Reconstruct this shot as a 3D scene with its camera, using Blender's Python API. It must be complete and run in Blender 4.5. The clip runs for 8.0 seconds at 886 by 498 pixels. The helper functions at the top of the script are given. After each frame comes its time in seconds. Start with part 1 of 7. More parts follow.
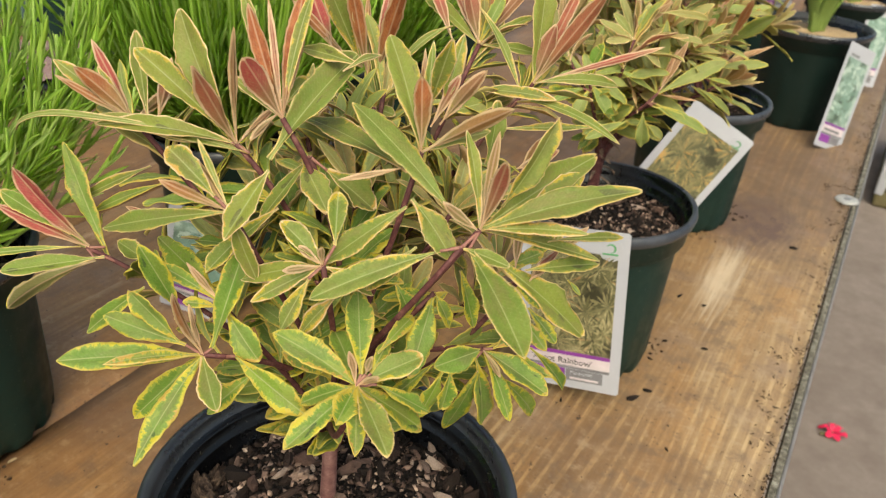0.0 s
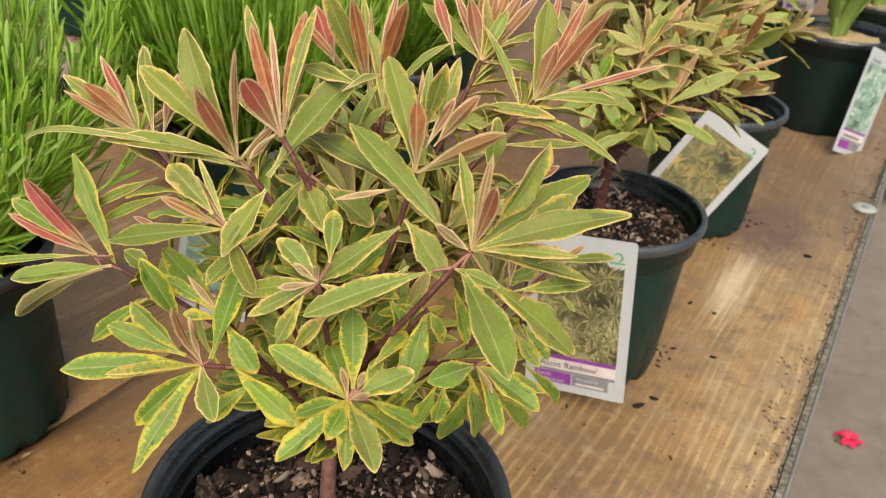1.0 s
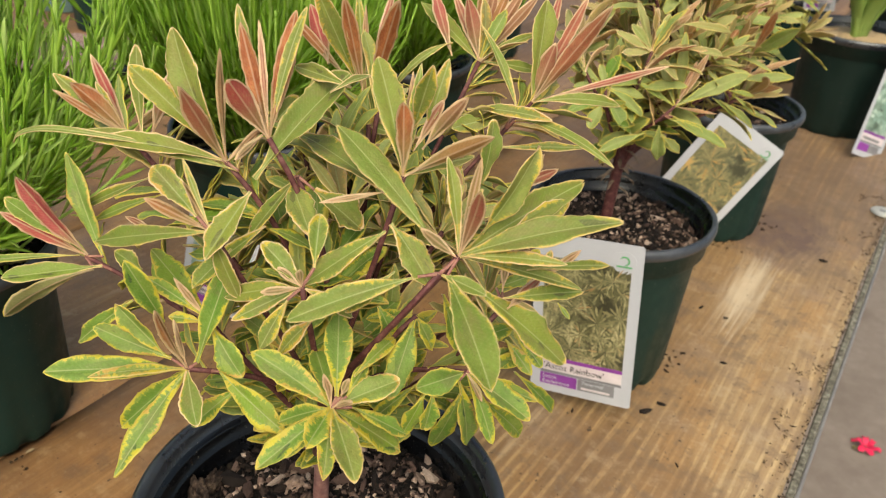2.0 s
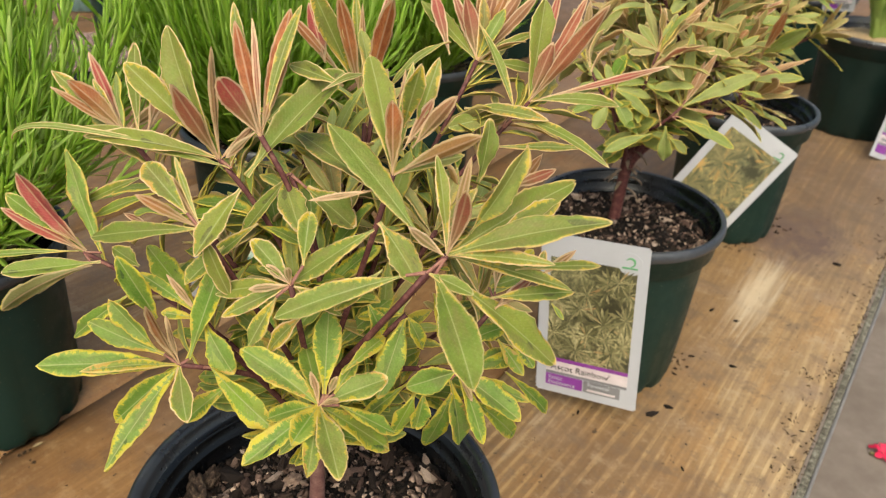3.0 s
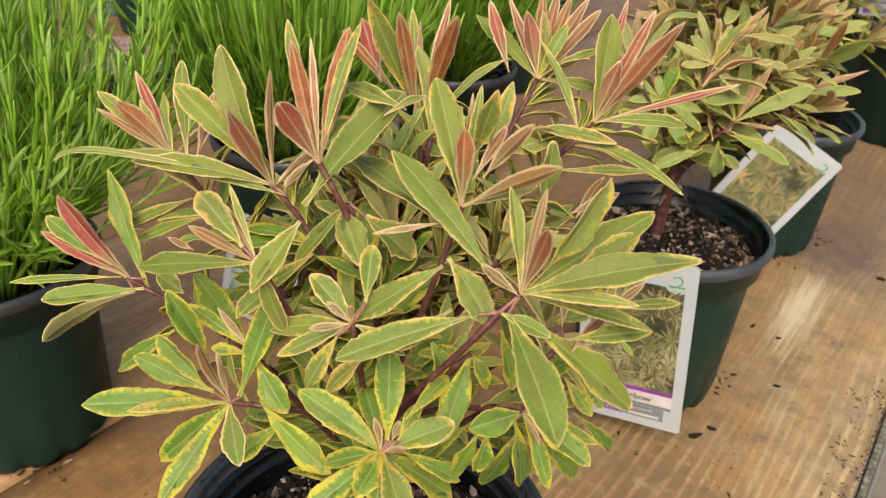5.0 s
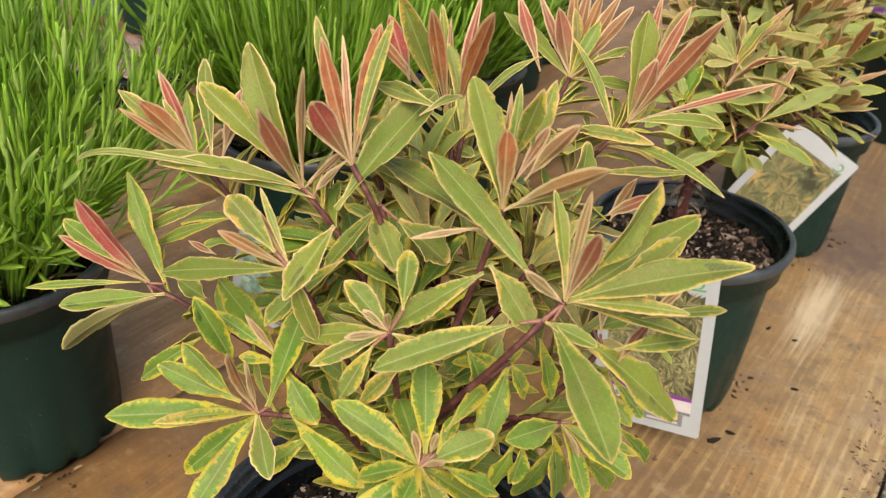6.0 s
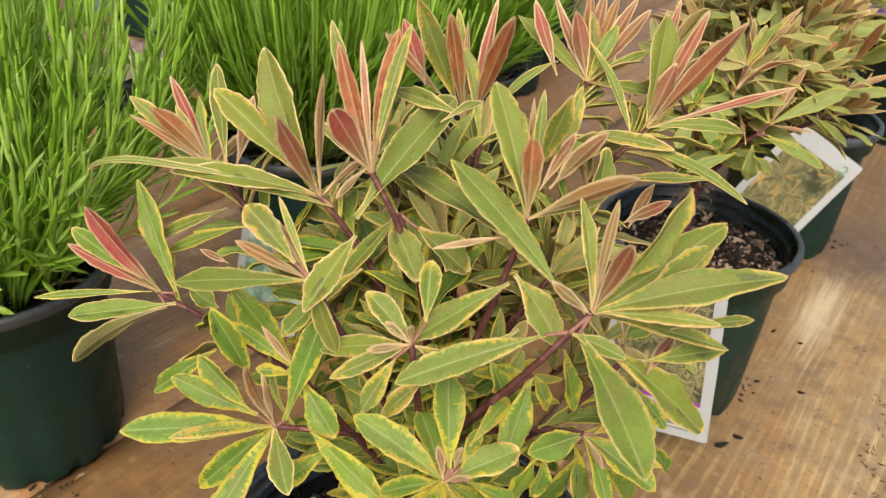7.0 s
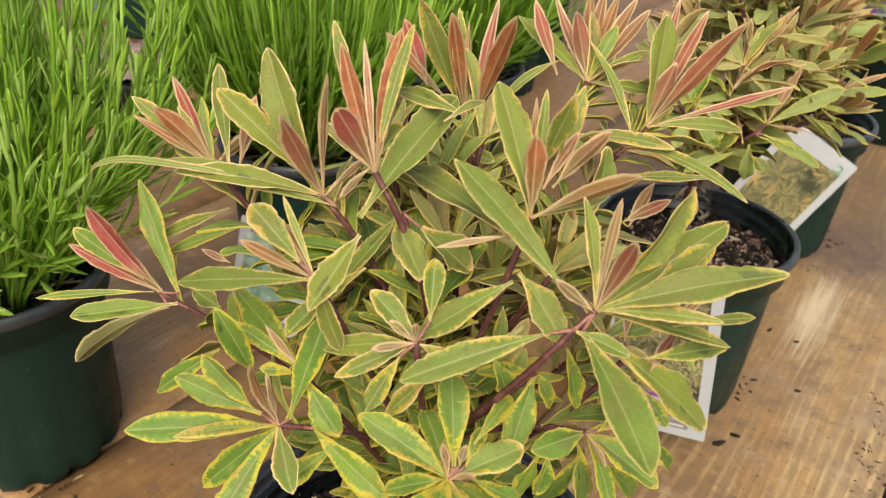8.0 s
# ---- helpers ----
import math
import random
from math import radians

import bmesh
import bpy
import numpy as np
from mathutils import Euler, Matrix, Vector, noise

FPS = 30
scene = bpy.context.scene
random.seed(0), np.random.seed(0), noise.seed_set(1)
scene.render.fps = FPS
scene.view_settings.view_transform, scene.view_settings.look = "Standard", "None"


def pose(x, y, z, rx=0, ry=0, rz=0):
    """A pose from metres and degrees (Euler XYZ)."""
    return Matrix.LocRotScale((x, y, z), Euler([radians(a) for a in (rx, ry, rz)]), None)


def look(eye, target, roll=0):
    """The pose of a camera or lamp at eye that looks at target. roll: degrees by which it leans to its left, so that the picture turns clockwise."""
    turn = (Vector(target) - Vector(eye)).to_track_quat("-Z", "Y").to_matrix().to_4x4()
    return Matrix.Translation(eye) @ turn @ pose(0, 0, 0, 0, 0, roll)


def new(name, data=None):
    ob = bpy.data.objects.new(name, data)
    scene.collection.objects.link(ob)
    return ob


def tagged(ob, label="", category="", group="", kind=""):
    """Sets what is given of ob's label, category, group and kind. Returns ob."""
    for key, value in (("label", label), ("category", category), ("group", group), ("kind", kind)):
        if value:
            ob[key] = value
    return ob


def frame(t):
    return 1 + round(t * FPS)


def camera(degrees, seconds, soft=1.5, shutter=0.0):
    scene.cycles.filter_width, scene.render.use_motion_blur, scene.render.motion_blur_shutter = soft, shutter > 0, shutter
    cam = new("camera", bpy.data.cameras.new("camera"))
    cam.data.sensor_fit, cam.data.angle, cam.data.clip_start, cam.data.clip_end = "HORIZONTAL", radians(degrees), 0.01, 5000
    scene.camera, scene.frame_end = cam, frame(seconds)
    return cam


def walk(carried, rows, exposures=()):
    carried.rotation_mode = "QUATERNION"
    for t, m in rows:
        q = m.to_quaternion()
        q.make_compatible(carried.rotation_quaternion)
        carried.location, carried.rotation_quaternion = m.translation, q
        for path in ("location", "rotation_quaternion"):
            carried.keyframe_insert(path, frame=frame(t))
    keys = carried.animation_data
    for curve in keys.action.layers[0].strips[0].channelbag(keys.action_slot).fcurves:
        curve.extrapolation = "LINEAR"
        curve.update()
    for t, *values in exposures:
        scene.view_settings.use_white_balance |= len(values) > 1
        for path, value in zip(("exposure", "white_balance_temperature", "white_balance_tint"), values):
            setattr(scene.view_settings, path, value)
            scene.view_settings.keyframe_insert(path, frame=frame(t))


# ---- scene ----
cam = camera(59.1, 8.0, soft=1.1)
cam.data.dof.use_dof, cam.data.dof.focus_distance, cam.data.dof.aperture_fstop = True, 0.33, 21.0
PATH = [
    (0, (0.1731, -0.2178, 0.4656), (-0.6558, 1.3039, -0.5329), 3.64),
    (0.5, (0.1773, -0.2155, 0.4711), (-0.6707, 1.2906, -0.5351), 3.73),
    (1, (0.1814, -0.2135, 0.4766), (-0.6876, 1.2768, -0.5353), 3.75),
    (1.5, (0.1827, -0.2076, 0.4764), (-0.7045, 1.2693, -0.5395), 3.72),
    (3, (0.1957, -0.1957, 0.4762), (-0.7496, 1.2414, -0.5442), 3.34),
    (3.5, (0.1910, -0.1953, 0.4766), (-0.7698, 1.2318, -0.5433), 3.24),
    (4, (0.1837, -0.1904, 0.4778), (-0.7884, 1.2294, -0.5416), 3.12),
    (4.5, (0.1761, -0.1891, 0.4779), (-0.8027, 1.2257, -0.5421), 3.06),
    (6, (0.1518, -0.1887, 0.4722), (-0.8254, 1.2265, -0.5488), 3.06),
    (6.5, (0.1452, -0.1889, 0.4731), (-0.8277, 1.2303, -0.5464), 3.05),
    (7, (0.1408, -0.1889, 0.4715), (-0.8262, 1.2347, -0.5476), 3.10),
    (7.5, (0.1390, -0.1895, 0.4715), (-0.8217, 1.2388, -0.5468), 3.14),
    (8, (0.1391, -0.1917, 0.4714), (-0.8168, 1.2409, -0.5454), 3.16),
]
walk(cam, [(t, look(eye, target, roll)) for t, eye, target, roll in PATH], [(0, 0.45, 6850, 2), (8, 0.45, 6850, 2)])

# ---- world and light ----
SUN_AZ, SUN_EL = 150.0, 50.0
world = bpy.data.worlds.new("sky")
scene.world = world
world.use_nodes = True
wn = world.node_tree
sky = wn.nodes.new("ShaderNodeTexSky")
sky.sky_type = "NISHITA"
sky.sun_disc = False
sky.sun_elevation = radians(SUN_EL)
sky.sun_rotation = radians(SUN_AZ)
sky.air_density, sky.dust_density, sky.ozone_density = 1.0, 6.0, 1.0
wn.links.new(sky.outputs[0], wn.nodes["Background"].inputs[0])
wn.nodes["Background"].inputs[1].default_value = 0.15
lamp = bpy.data.lights.new("sun", "SUN")
lamp.energy, lamp.angle, lamp.color = 1.5, radians(50), (1.0, 0.96, 0.88)
sun = new("sun", lamp)
az, el = radians(SUN_AZ), radians(SUN_EL)
sun.matrix_world = look((math.sin(az) * math.cos(el) * 5, math.cos(az) * math.cos(el) * 5, math.sin(el) * 5), (0, 0, 0))


# ---- materials ----
class Mat:
    """A node material in a few short calls."""

    def __init__(self, name, rough=0.5, metal=0.0, spec=0.5):
        self.m = bpy.data.materials.new(name)
        self.m.use_nodes = True
        self.t = self.m.node_tree
        self.b = self.t.nodes["Principled BSDF"]
        self.b.inputs["Roughness"].default_value = rough
        self.b.inputs["Metallic"].default_value = metal
        self.b.inputs["Specular IOR Level"].default_value = spec

    def n(self, kind, operation="", use_clamp=False, interpolation_type="", data_type="", blend_type="", attribute_name="", feature="", uv_map=""):
        node = self.t.nodes.new("ShaderNode" + kind)
        if operation:
            node.operation = operation
        if use_clamp:
            node.use_clamp = True
        if interpolation_type:
            node.interpolation_type = interpolation_type
        if data_type:
            node.data_type = data_type
        if blend_type:
            node.blend_type = blend_type
        if attribute_name:
            node.attribute_name = attribute_name
        if feature:
            node.feature = feature
        if uv_map:
            node.uv_map = uv_map
        return node

    def put(self, value, socket):
        if isinstance(value, bpy.types.NodeSocket):
            self.t.links.new(value, socket)
        else:
            socket.default_value = value

    def coords(self, scale=(1, 1, 1), kind="Object", seeded=True):
        tc = self.n("TexCoord")
        mp = self.n("Mapping")
        self.t.links.new(tc.outputs[kind], mp.inputs[0])
        mp.inputs["Scale"].default_value = scale
        if seeded:
            r = self.n("ObjectInfo").outputs["Random"]
            k = self.math("MULTIPLY", r, 37.0)
            c = self.n("CombineXYZ")
            for i in range(3):
                self.t.links.new(k, c.inputs[i])
            self.t.links.new(c.outputs[0], mp.inputs["Location"])
        return mp.outputs[0]

    def noise(self, vec, scale, detail=3.0, rough=0.55, distort=0.0):
        n = self.n("TexNoise")
        self.t.links.new(vec, n.inputs["Vector"])
        n.inputs["Scale"].default_value = scale
        n.inputs["Detail"].default_value = detail
        n.inputs["Roughness"].default_value = rough
        n.inputs["Distortion"].default_value = distort
        return n.outputs["Fac"]

    def math(self, op, a, b=0.0, clamp=False):
        n = self.n("Math", operation=op, use_clamp=clamp)
        self.put(a, n.inputs[0])
        self.put(b, n.inputs[1])
        return n.outputs[0]

    def step(self, value, lo, hi, a=0.0, b=1.0):
        n = self.n("MapRange", interpolation_type="SMOOTHSTEP")
        self.put(value, n.inputs[0])
        for i, v in enumerate((lo, hi, a, b)):
            self.put(v, n.inputs[i + 1])
        return n.outputs[0]

    def mix(self, fac, a, b, blend="MIX"):
        n = self.n("Mix", data_type="RGBA", blend_type=blend)
        self.put(fac, n.inputs[0])
        self.put((*a, 1) if isinstance(a, tuple) else a, n.inputs[6])
        self.put((*b, 1) if isinstance(b, tuple) else b, n.inputs[7])
        return n.outputs[2]

    def ramp(self, fac, *stops):
        n = self.n("ValToRGB")
        self.t.links.new(fac, n.inputs[0])
        e = n.color_ramp.elements
        while len(e) < len(stops):
            e.new(0.5)
        for el_, (p, c) in zip(e, stops):
            el_.position, el_.color = p, (*c, 1)
        return n.outputs[0]

    def attr(self, name):
        n = self.n("Attribute", attribute_name=name)
        return n

    def random(self):
        return self.n("ObjectInfo").outputs["Random"]

    def color(self, c):
        self.put((*c, 1) if isinstance(c, tuple) else c, self.b.inputs["Base Color"])
        return self

    def rough(self, r):
        self.put(r, self.b.inputs["Roughness"])
        return self

    def bump(self, h, strength=0.3, dist=0.002):
        n = self.n("Bump")
        n.inputs["Strength"].default_value = strength
        n.inputs["Distance"].default_value = dist
        self.t.links.new(h, n.inputs["Height"])
        self.t.links.new(n.outputs[0], self.b.inputs["Normal"])
        return self


def wood_material(name, tint, figure):
    m = Mat(name, 0.55)
    raw = m.coords((1, 1, 1), seeded=False)
    v = m.coords((1, 1, 1), seeded=True)
    # a knot and a pale scrape in the outer plank
    kn = m.n("VectorMath", operation="SUBTRACT")
    m.t.links.new(raw, kn.inputs[0])
    kn.inputs[1].default_value = (0.092, 0.80, 0.0)
    ks = m.n("VectorMath", operation="MULTIPLY")
    m.t.links.new(kn.outputs[0], ks.inputs[0])
    ks.inputs[1].default_value = (1.0, 0.62, 0.0)
    kl = m.n("VectorMath", operation="LENGTH")
    m.t.links.new(ks.outputs[0], kl.inputs[0])
    kd = m.math("ADD", kl.outputs["Value"], m.math("MULTIPLY", m.math("SUBTRACT", m.noise(raw, 28.0, 4.0), 0.5), 0.05))
    near = m.step(kd, 0.0, 0.075, 1.0, 0.0)
    kx = m.n("SeparateXYZ")
    m.t.links.new(kn.outputs[0], kx.inputs[0])
    sep = m.n("SeparateXYZ")
    m.t.links.new(v, sep.inputs[0])
    wide = m.n("Mapping")
    m.t.links.new(v, wide.inputs[0])
    wide.inputs["Scale"].default_value = (1.0, 0.22, 1.0)
    warp = m.noise(wide.outputs[0], 7.0, 2.0)
    bend = m.math("ADD", sep.outputs[0], m.math("MULTIPLY", m.math("SUBTRACT", warp, 0.5), 0.030))
    bend = m.math("ADD", bend, m.math("MULTIPLY", m.math("MULTIPLY", kx.outputs[0], near), -0.75))
    comb = m.n("CombineXYZ")
    m.t.links.new(bend, comb.inputs[0])
    m.t.links.new(m.math("MULTIPLY", sep.outputs[1], 0.035), comb.inputs[1])
    m.t.links.new(m.math("MULTIPLY", sep.outputs[2], 0.2), comb.inputs[2])
    g = comb.outputs[0]
    broad = m.noise(g, 24.0, 3.0, 0.6)
    fine = m.noise(g, 110.0, 4.0, 0.7)
    hair = m.noise(g, 420.0, 3.0, 0.6)
    base = m.ramp(broad, (0.25, (0.175, 0.104, 0.049)), (0.45, (0.265, 0.168, 0.084)), (0.60, (0.320, 0.210, 0.109)), (0.80, (0.395, 0.272, 0.152)))
    c = m.mix(m.step(fine, 0.48, 0.70, 0.0, 0.35), base, (0.45, 0.32, 0.18))
    # broad wavy growth bands, strongest in patches
    swing = m.noise(wide.outputs[0], 9.0, 1.0, 0.5)
    band = m.math("SINE", m.math("ADD", m.math("MULTIPLY", bend, 620.0), m.math("MULTIPLY", swing, 32.0)))
    zone = m.math("MULTIPLY", m.step(m.noise(wide.outputs[0], 5.0, 2.0), 0.42, 0.64, 0.15, 1.0), figure)
    rx = m.n("SeparateXYZ")
    m.t.links.new(raw, rx.inputs[0])
    near_end = m.step(m.math("ADD", rx.outputs[1], m.math("MULTIPLY", m.math("SUBTRACT", warp, 0.5), 0.25)), 0.30, 0.47, 1.0, 0.0)
    zone = m.math("MAXIMUM", zone, m.math("MULTIPLY", near_end, figure))
    c = m.mix(m.math("MULTIPLY", m.math("MULTIPLY", m.step(band, 0.40, 0.82, 0.0, 0.80), m.step(m.noise(v, 34.0, 4.0, 0.7), 0.36, 0.56, 0.25, 1.0)), zone), c, (0.53, 0.375, 0.205))
    c = m.mix(m.math("MULTIPLY", m.step(band, 0.1, -0.7, 0.0, 0.42), zone), c, (0.225, 0.136, 0.070))
    amber = m.noise(wide.outputs[0], 17.0, 4.0, 0.65)
    c = m.mix(m.step(amber, 0.50, 0.66, 0.0, 0.50), c, (0.36, 0.190, 0.066))
    c = m.mix(m.step(hair, 0.52, 0.36, 0.0, 0.30), c, (0.13, 0.076, 0.036))
    c = m.mix(m.step(m.math("ADD", rx.outputs[0], m.math("MULTIPLY", m.math("SUBTRACT", warp, 0.5), 0.2)), 0.05, 0.15), m.mix(1.0, c, (1.0, 0.90, 0.76), "MULTIPLY"), m.mix(1.0, c, (1.16, 1.16, 1.12), "MULTIPLY"))
    # wear: grey-brown damp patches, pale scuffs, fine dark specks
    big = m.noise(v, 4.2, 4.0, 0.6)
    c = m.mix(m.step(big, 0.45, 0.66, 0.0, 0.75), c, (0.185, 0.106, 0.053))
    damp = m.noise(v, 12.0, 5.0, 0.65)
    c = m.mix(m.step(damp, 0.48, 0.72, 0.0, 0.7), c, (0.250, 0.172, 0.116))
    blot = m.noise(v, 42.0, 5.0, 0.72)
    c = m.mix(m.step(blot, 0.50, 0.66, 0.0, 0.60), c, (0.160, 0.104, 0.066))
    c = m.mix(m.step(blot, 0.47, 0.30, 0.0, 0.45), c, (0.46, 0.345, 0.215))
    dust = m.noise(v, 260.0, 4.0, 0.75)
    c = m.mix(m.step(dust, 0.54, 0.70, 0.0, 0.18), c, (0.46, 0.385, 0.290))
    c = m.mix(m.step(dust, 0.44, 0.30, 0.0, 0.28), c, (0.115, 0.074, 0.043))
    scuff = m.math("MULTIPLY", m.step(m.noise(g, 40.0, 4.0, 0.7), 0.56, 0.68), m.step(m.noise(v, 16.0, 4.0, 0.6), 0.50, 0.62))
    c = m.mix(m.math("MULTIPLY", scuff, 0.6), c, (0.52, 0.39, 0.25))
    pale = m.n("VectorMath", operation="SUBTRACT")
    m.t.links.new(raw, pale.inputs[0])
    pale.inputs[1].default_value = (0.084, 0.625, 0.0)
    ps = m.n("VectorMath", operation="MULTIPLY")
    m.t.links.new(pale.outputs[0], ps.inputs[0])
    ps.inputs[1].default_value = (1.0, 0.23, 0.0)
    pl = m.n("VectorMath", operation="LENGTH")
    m.t.links.new(ps.outputs[0], pl.inputs[0])
    pd = m.math("ADD", pl.outputs["Value"], m.math("MULTIPLY", m.math("SUBTRACT", fine, 0.5), 0.085))
    c = m.mix(m.math("MULTIPLY", m.step(pd, 0.000, 0.028, 0.68, 0.0), m.step(m.noise(g, 60.0, 4.0, 0.7), 0.25, 0.55, 0.25, 1.0)), c, (0.64, 0.52, 0.37))
    ring = m.noise(ks.outputs[0], 60.0, 3.0, 0.6)
    c = m.mix(m.math("MULTIPLY", m.step(kd, 0.030, 0.080, 0.95, 0.0), m.step(ring, 0.3, 0.6, 0.55, 1.0)), c, (0.125, 0.078, 0.064))
    # darker brown over the far stretch, its border broken by noise
    far_brown = m.math("ADD", rx.outputs[1], m.math("MULTIPLY", m.math("SUBTRACT", m.noise(raw, 6.0, 5.0, 0.65), 0.5), 0.9))
    c = m.mix(m.math("MULTIPLY", m.step(far_brown, 0.62, 0.95, 0.0, 0.68), m.step(fine, 0.40, 0.62, 1.0, 0.55)), c, (0.145, 0.094, 0.062))
    specks = m.noise(v, 170.0, 2.0, 0.7)
    c = m.mix(m.step(specks, 0.67, 0.73, 0.0, 0.85), c, (0.05, 0.032, 0.02))
    c = m.mix(1.0, c, tint, "MULTIPLY")
    m.color(c)
    m.rough(m.step(damp, 0.3, 0.8, 0.62, 0.40))
    h = m.math("ADD", fine, m.math("MULTIPLY", hair, 0.5))
    m.bump(h, 0.25, 0.0010)
    return m.m


def leaf_material(name, under):
    """Variegated leaf: green middle, yellow margin, pink blush; 'rim' is the distance to the margin in cm, 'tone' the
    leaf's age, its alpha a paling that also brightens.
    """
    m = Mat(name, 0.5 if not under else 0.6, spec=0.38)
    rim = m.attr("rim").outputs["Fac"]
    tone = m.attr("tone")
    sep = m.n("SeparateColor")
    m.t.links.new(tone.outputs["Color"], sep.inputs[0])
    blush, yell, rnd = sep.outputs[0], sep.outputs[1], sep.outputs[2]
    # alpha pales the leaf: tint of back plants, plus brightness for shaded inner leaves
    paled = tone.outputs["Alpha"]
    v = m.coords((1, 1, 1), "UV")
    stretch = m.coords((1.0, 0.35, 1.0), "UV")
    n1 = m.noise(stretch, 330.0, 4.0, 0.65)
    n2 = m.noise(v, 90.0, 3.0)
    n3 = m.noise(v, 900.0, 2.0)
    jag = m.noise(m.coords((0.45, 1.0, 1.0), "UV"), 620.0, 4.0, 0.75)
    ragged = m.math("ADD", m.math("MULTIPLY", m.math("SUBTRACT", jag, 0.5), 0.74), m.math("MULTIPLY", m.math("SUBTRACT", n2, 0.5), 0.85))
    edge = m.math("ADD", rim, m.math("MULTIPLY", ragged, m.math("ADD", m.math("MULTIPLY", yell, 0.95), 0.15, True)))
    width = m.math("SUBTRACT", m.math("MULTIPLY", yell, 0.130), 0.022)
    if not under:
        green = m.mix(m.step(n2, 0.3, 0.7), (0.120, 0.285, 0.024), (0.205, 0.395, 0.045))
        green = m.mix(m.math("MULTIPLY", m.step(rnd, 0.35, 0.9), m.step(n1, 0.3, 0.7, 0.2, 0.52)), green, (0.262, 0.318, 0.100))
        green = m.mix(m.step(m.noise(stretch, 700.0, 4.0, 0.7), 0.50, 0.72, 0.0, 0.28), green, (0.085, 0.190, 0.024))
        green = m.mix(m.step(m.math("FRACT", m.math("MULTIPLY", rnd, 7.13)), 0.62, 0.95, 0.0, 0.65), green, (0.290, 0.425, 0.030))
        green = m.mix(m.step(rnd, 0.32, 0.10, 0.0, 0.5), green, (0.125, 0.265, 0.030))
        fleck = m.noise(m.coords((1.0, 0.30, 1.0), "UV"), 210.0, 2.0, 0.5)
        green = m.mix(m.math("MULTIPLY", m.step(fleck, 0.665, 0.685, 0.0, 0.85), m.step(rim, 0.12, 0.20)), green, (0.032, 0.105, 0.030))
        mottle = m.math("MULTIPLY", m.step(m.noise(stretch, 190.0, 5.0, 0.7), 0.48, 0.62, 0.0, 0.40), m.step(m.math("FRACT", m.math("MULTIPLY", rnd, 11.7)), 0.0, 0.6, 0.3, 1.0))
        green = m.mix(mottle, green, (0.232, 0.205, 0.088))
        tongue = m.noise(m.coords((1.0, 0.22, 1.0), "UV"), 300.0, 2.0, 0.5)
        green = m.mix(m.math("MULTIPLY", m.step(tongue, 0.565, 0.600, 0.0, 0.70), m.step(yell, 0.30, 0.75)), green, (0.34, 0.44, 0.075))
        lime = m.mix(n1, (0.26, 0.385, 0.040), (0.36, 0.46, 0.080))
        yellow = m.mix(m.step(n2, 0.3, 0.7), (0.67, 0.60, 0.030), (0.69, 0.64, 0.095))
        warm = m.math("MULTIPLY", m.step(m.noise(v, 70.0, 2.0), 0.45, 0.62), m.step(rnd, 0.20, 0.80, 0.15, 0.9))
        yellow = m.mix(warm, yellow, (0.66, 0.38, 0.115))
        yellow = m.mix(m.math("MULTIPLY", blush, 0.9, True), yellow, (0.70, 0.43, 0.075))
        c = m.mix(m.step(edge, m.math("ADD", width, 0.010), m.math("ADD", width, 0.120), 1.0, 0.0), green, lime)
        c = m.mix(m.step(edge, width, m.math("ADD", width, 0.022), 1.0, 0.0), c, yellow)
        pinked = m.mix(n2, (0.35, 0.190, 0.070), (0.265, 0.225, 0.060))
        inside = m.step(edge, width, m.math("ADD", width, 0.03), 0.35, 1.0)
        c = m.mix(m.math("MULTIPLY", m.math("MULTIPLY", blush, inside), m.step(n1, 0.3, 0.7, 0.55, 1.0)), c, pinked)
    else:
        pale = m.mix(n2, (0.26, 0.29, 0.105), (0.37, 0.37, 0.150))
        c = m.mix(m.step(edge, width, m.math("ADD", width, 0.06), 0.7, 0.0), pale, (0.60, 0.52, 0.16))
        red = m.mix(m.step(n1, 0.35, 0.65), (0.47, 0.110, 0.038), (0.68, 0.230, 0.085))
        red = m.mix(m.step(rnd, 0.35, 0.75), red, m.mix(n1, (0.50, 0.074, 0.080), (0.72, 0.180, 0.165)))
        red = m.mix(m.step(blush, 1.02, 1.12), red, m.mix(n1, (0.46, 0.052, 0.062), (0.66, 0.135, 0.135)))
        streak = m.noise(m.coords((1.0, 0.30, 1.0), "UV"), 620.0, 4.0, 0.7)
        red = m.mix(m.step(streak, 0.50, 0.72, 0.0, 0.45), red, (0.66, 0.38, 0.18))
        red = m.mix(m.step(streak, 0.46, 0.30, 0.0, 0.45), red, (0.30, 0.060, 0.036))
        red = m.mix(m.step(edge, 0.00, 0.13, 0.45, 0.0), red, (0.52, 0.42, 0.13))
        along = m.n("SeparateXYZ")
        m.t.links.new(m.n("UVMap", uv_map="UVMap").outputs[0], along.inputs[0])
        up_leaf = m.math("ADD", m.math("MULTIPLY", m.math("FRACT", along.outputs[1]), 1.0), m.math("MULTIPLY", m.math("SUBTRACT", n2, 0.5), 0.012))
        c = m.mix(m.math("MULTIPLY", blush, m.step(up_leaf, 0.001, 0.026, 0.22, 0.97)), c, red)
    c = m.mix(m.math("MULTIPLY", paled, m.step(n2, 0.2, 0.8, 0.48, 0.82)), c, m.mix(blush, (0.53, 0.525, 0.225), (0.80, 0.48, 0.25)))
    uv = m.n("UVMap", uv_map="UVMap")
    su = m.n("SeparateXYZ")
    m.t.links.new(uv.outputs[0], su.inputs[0])
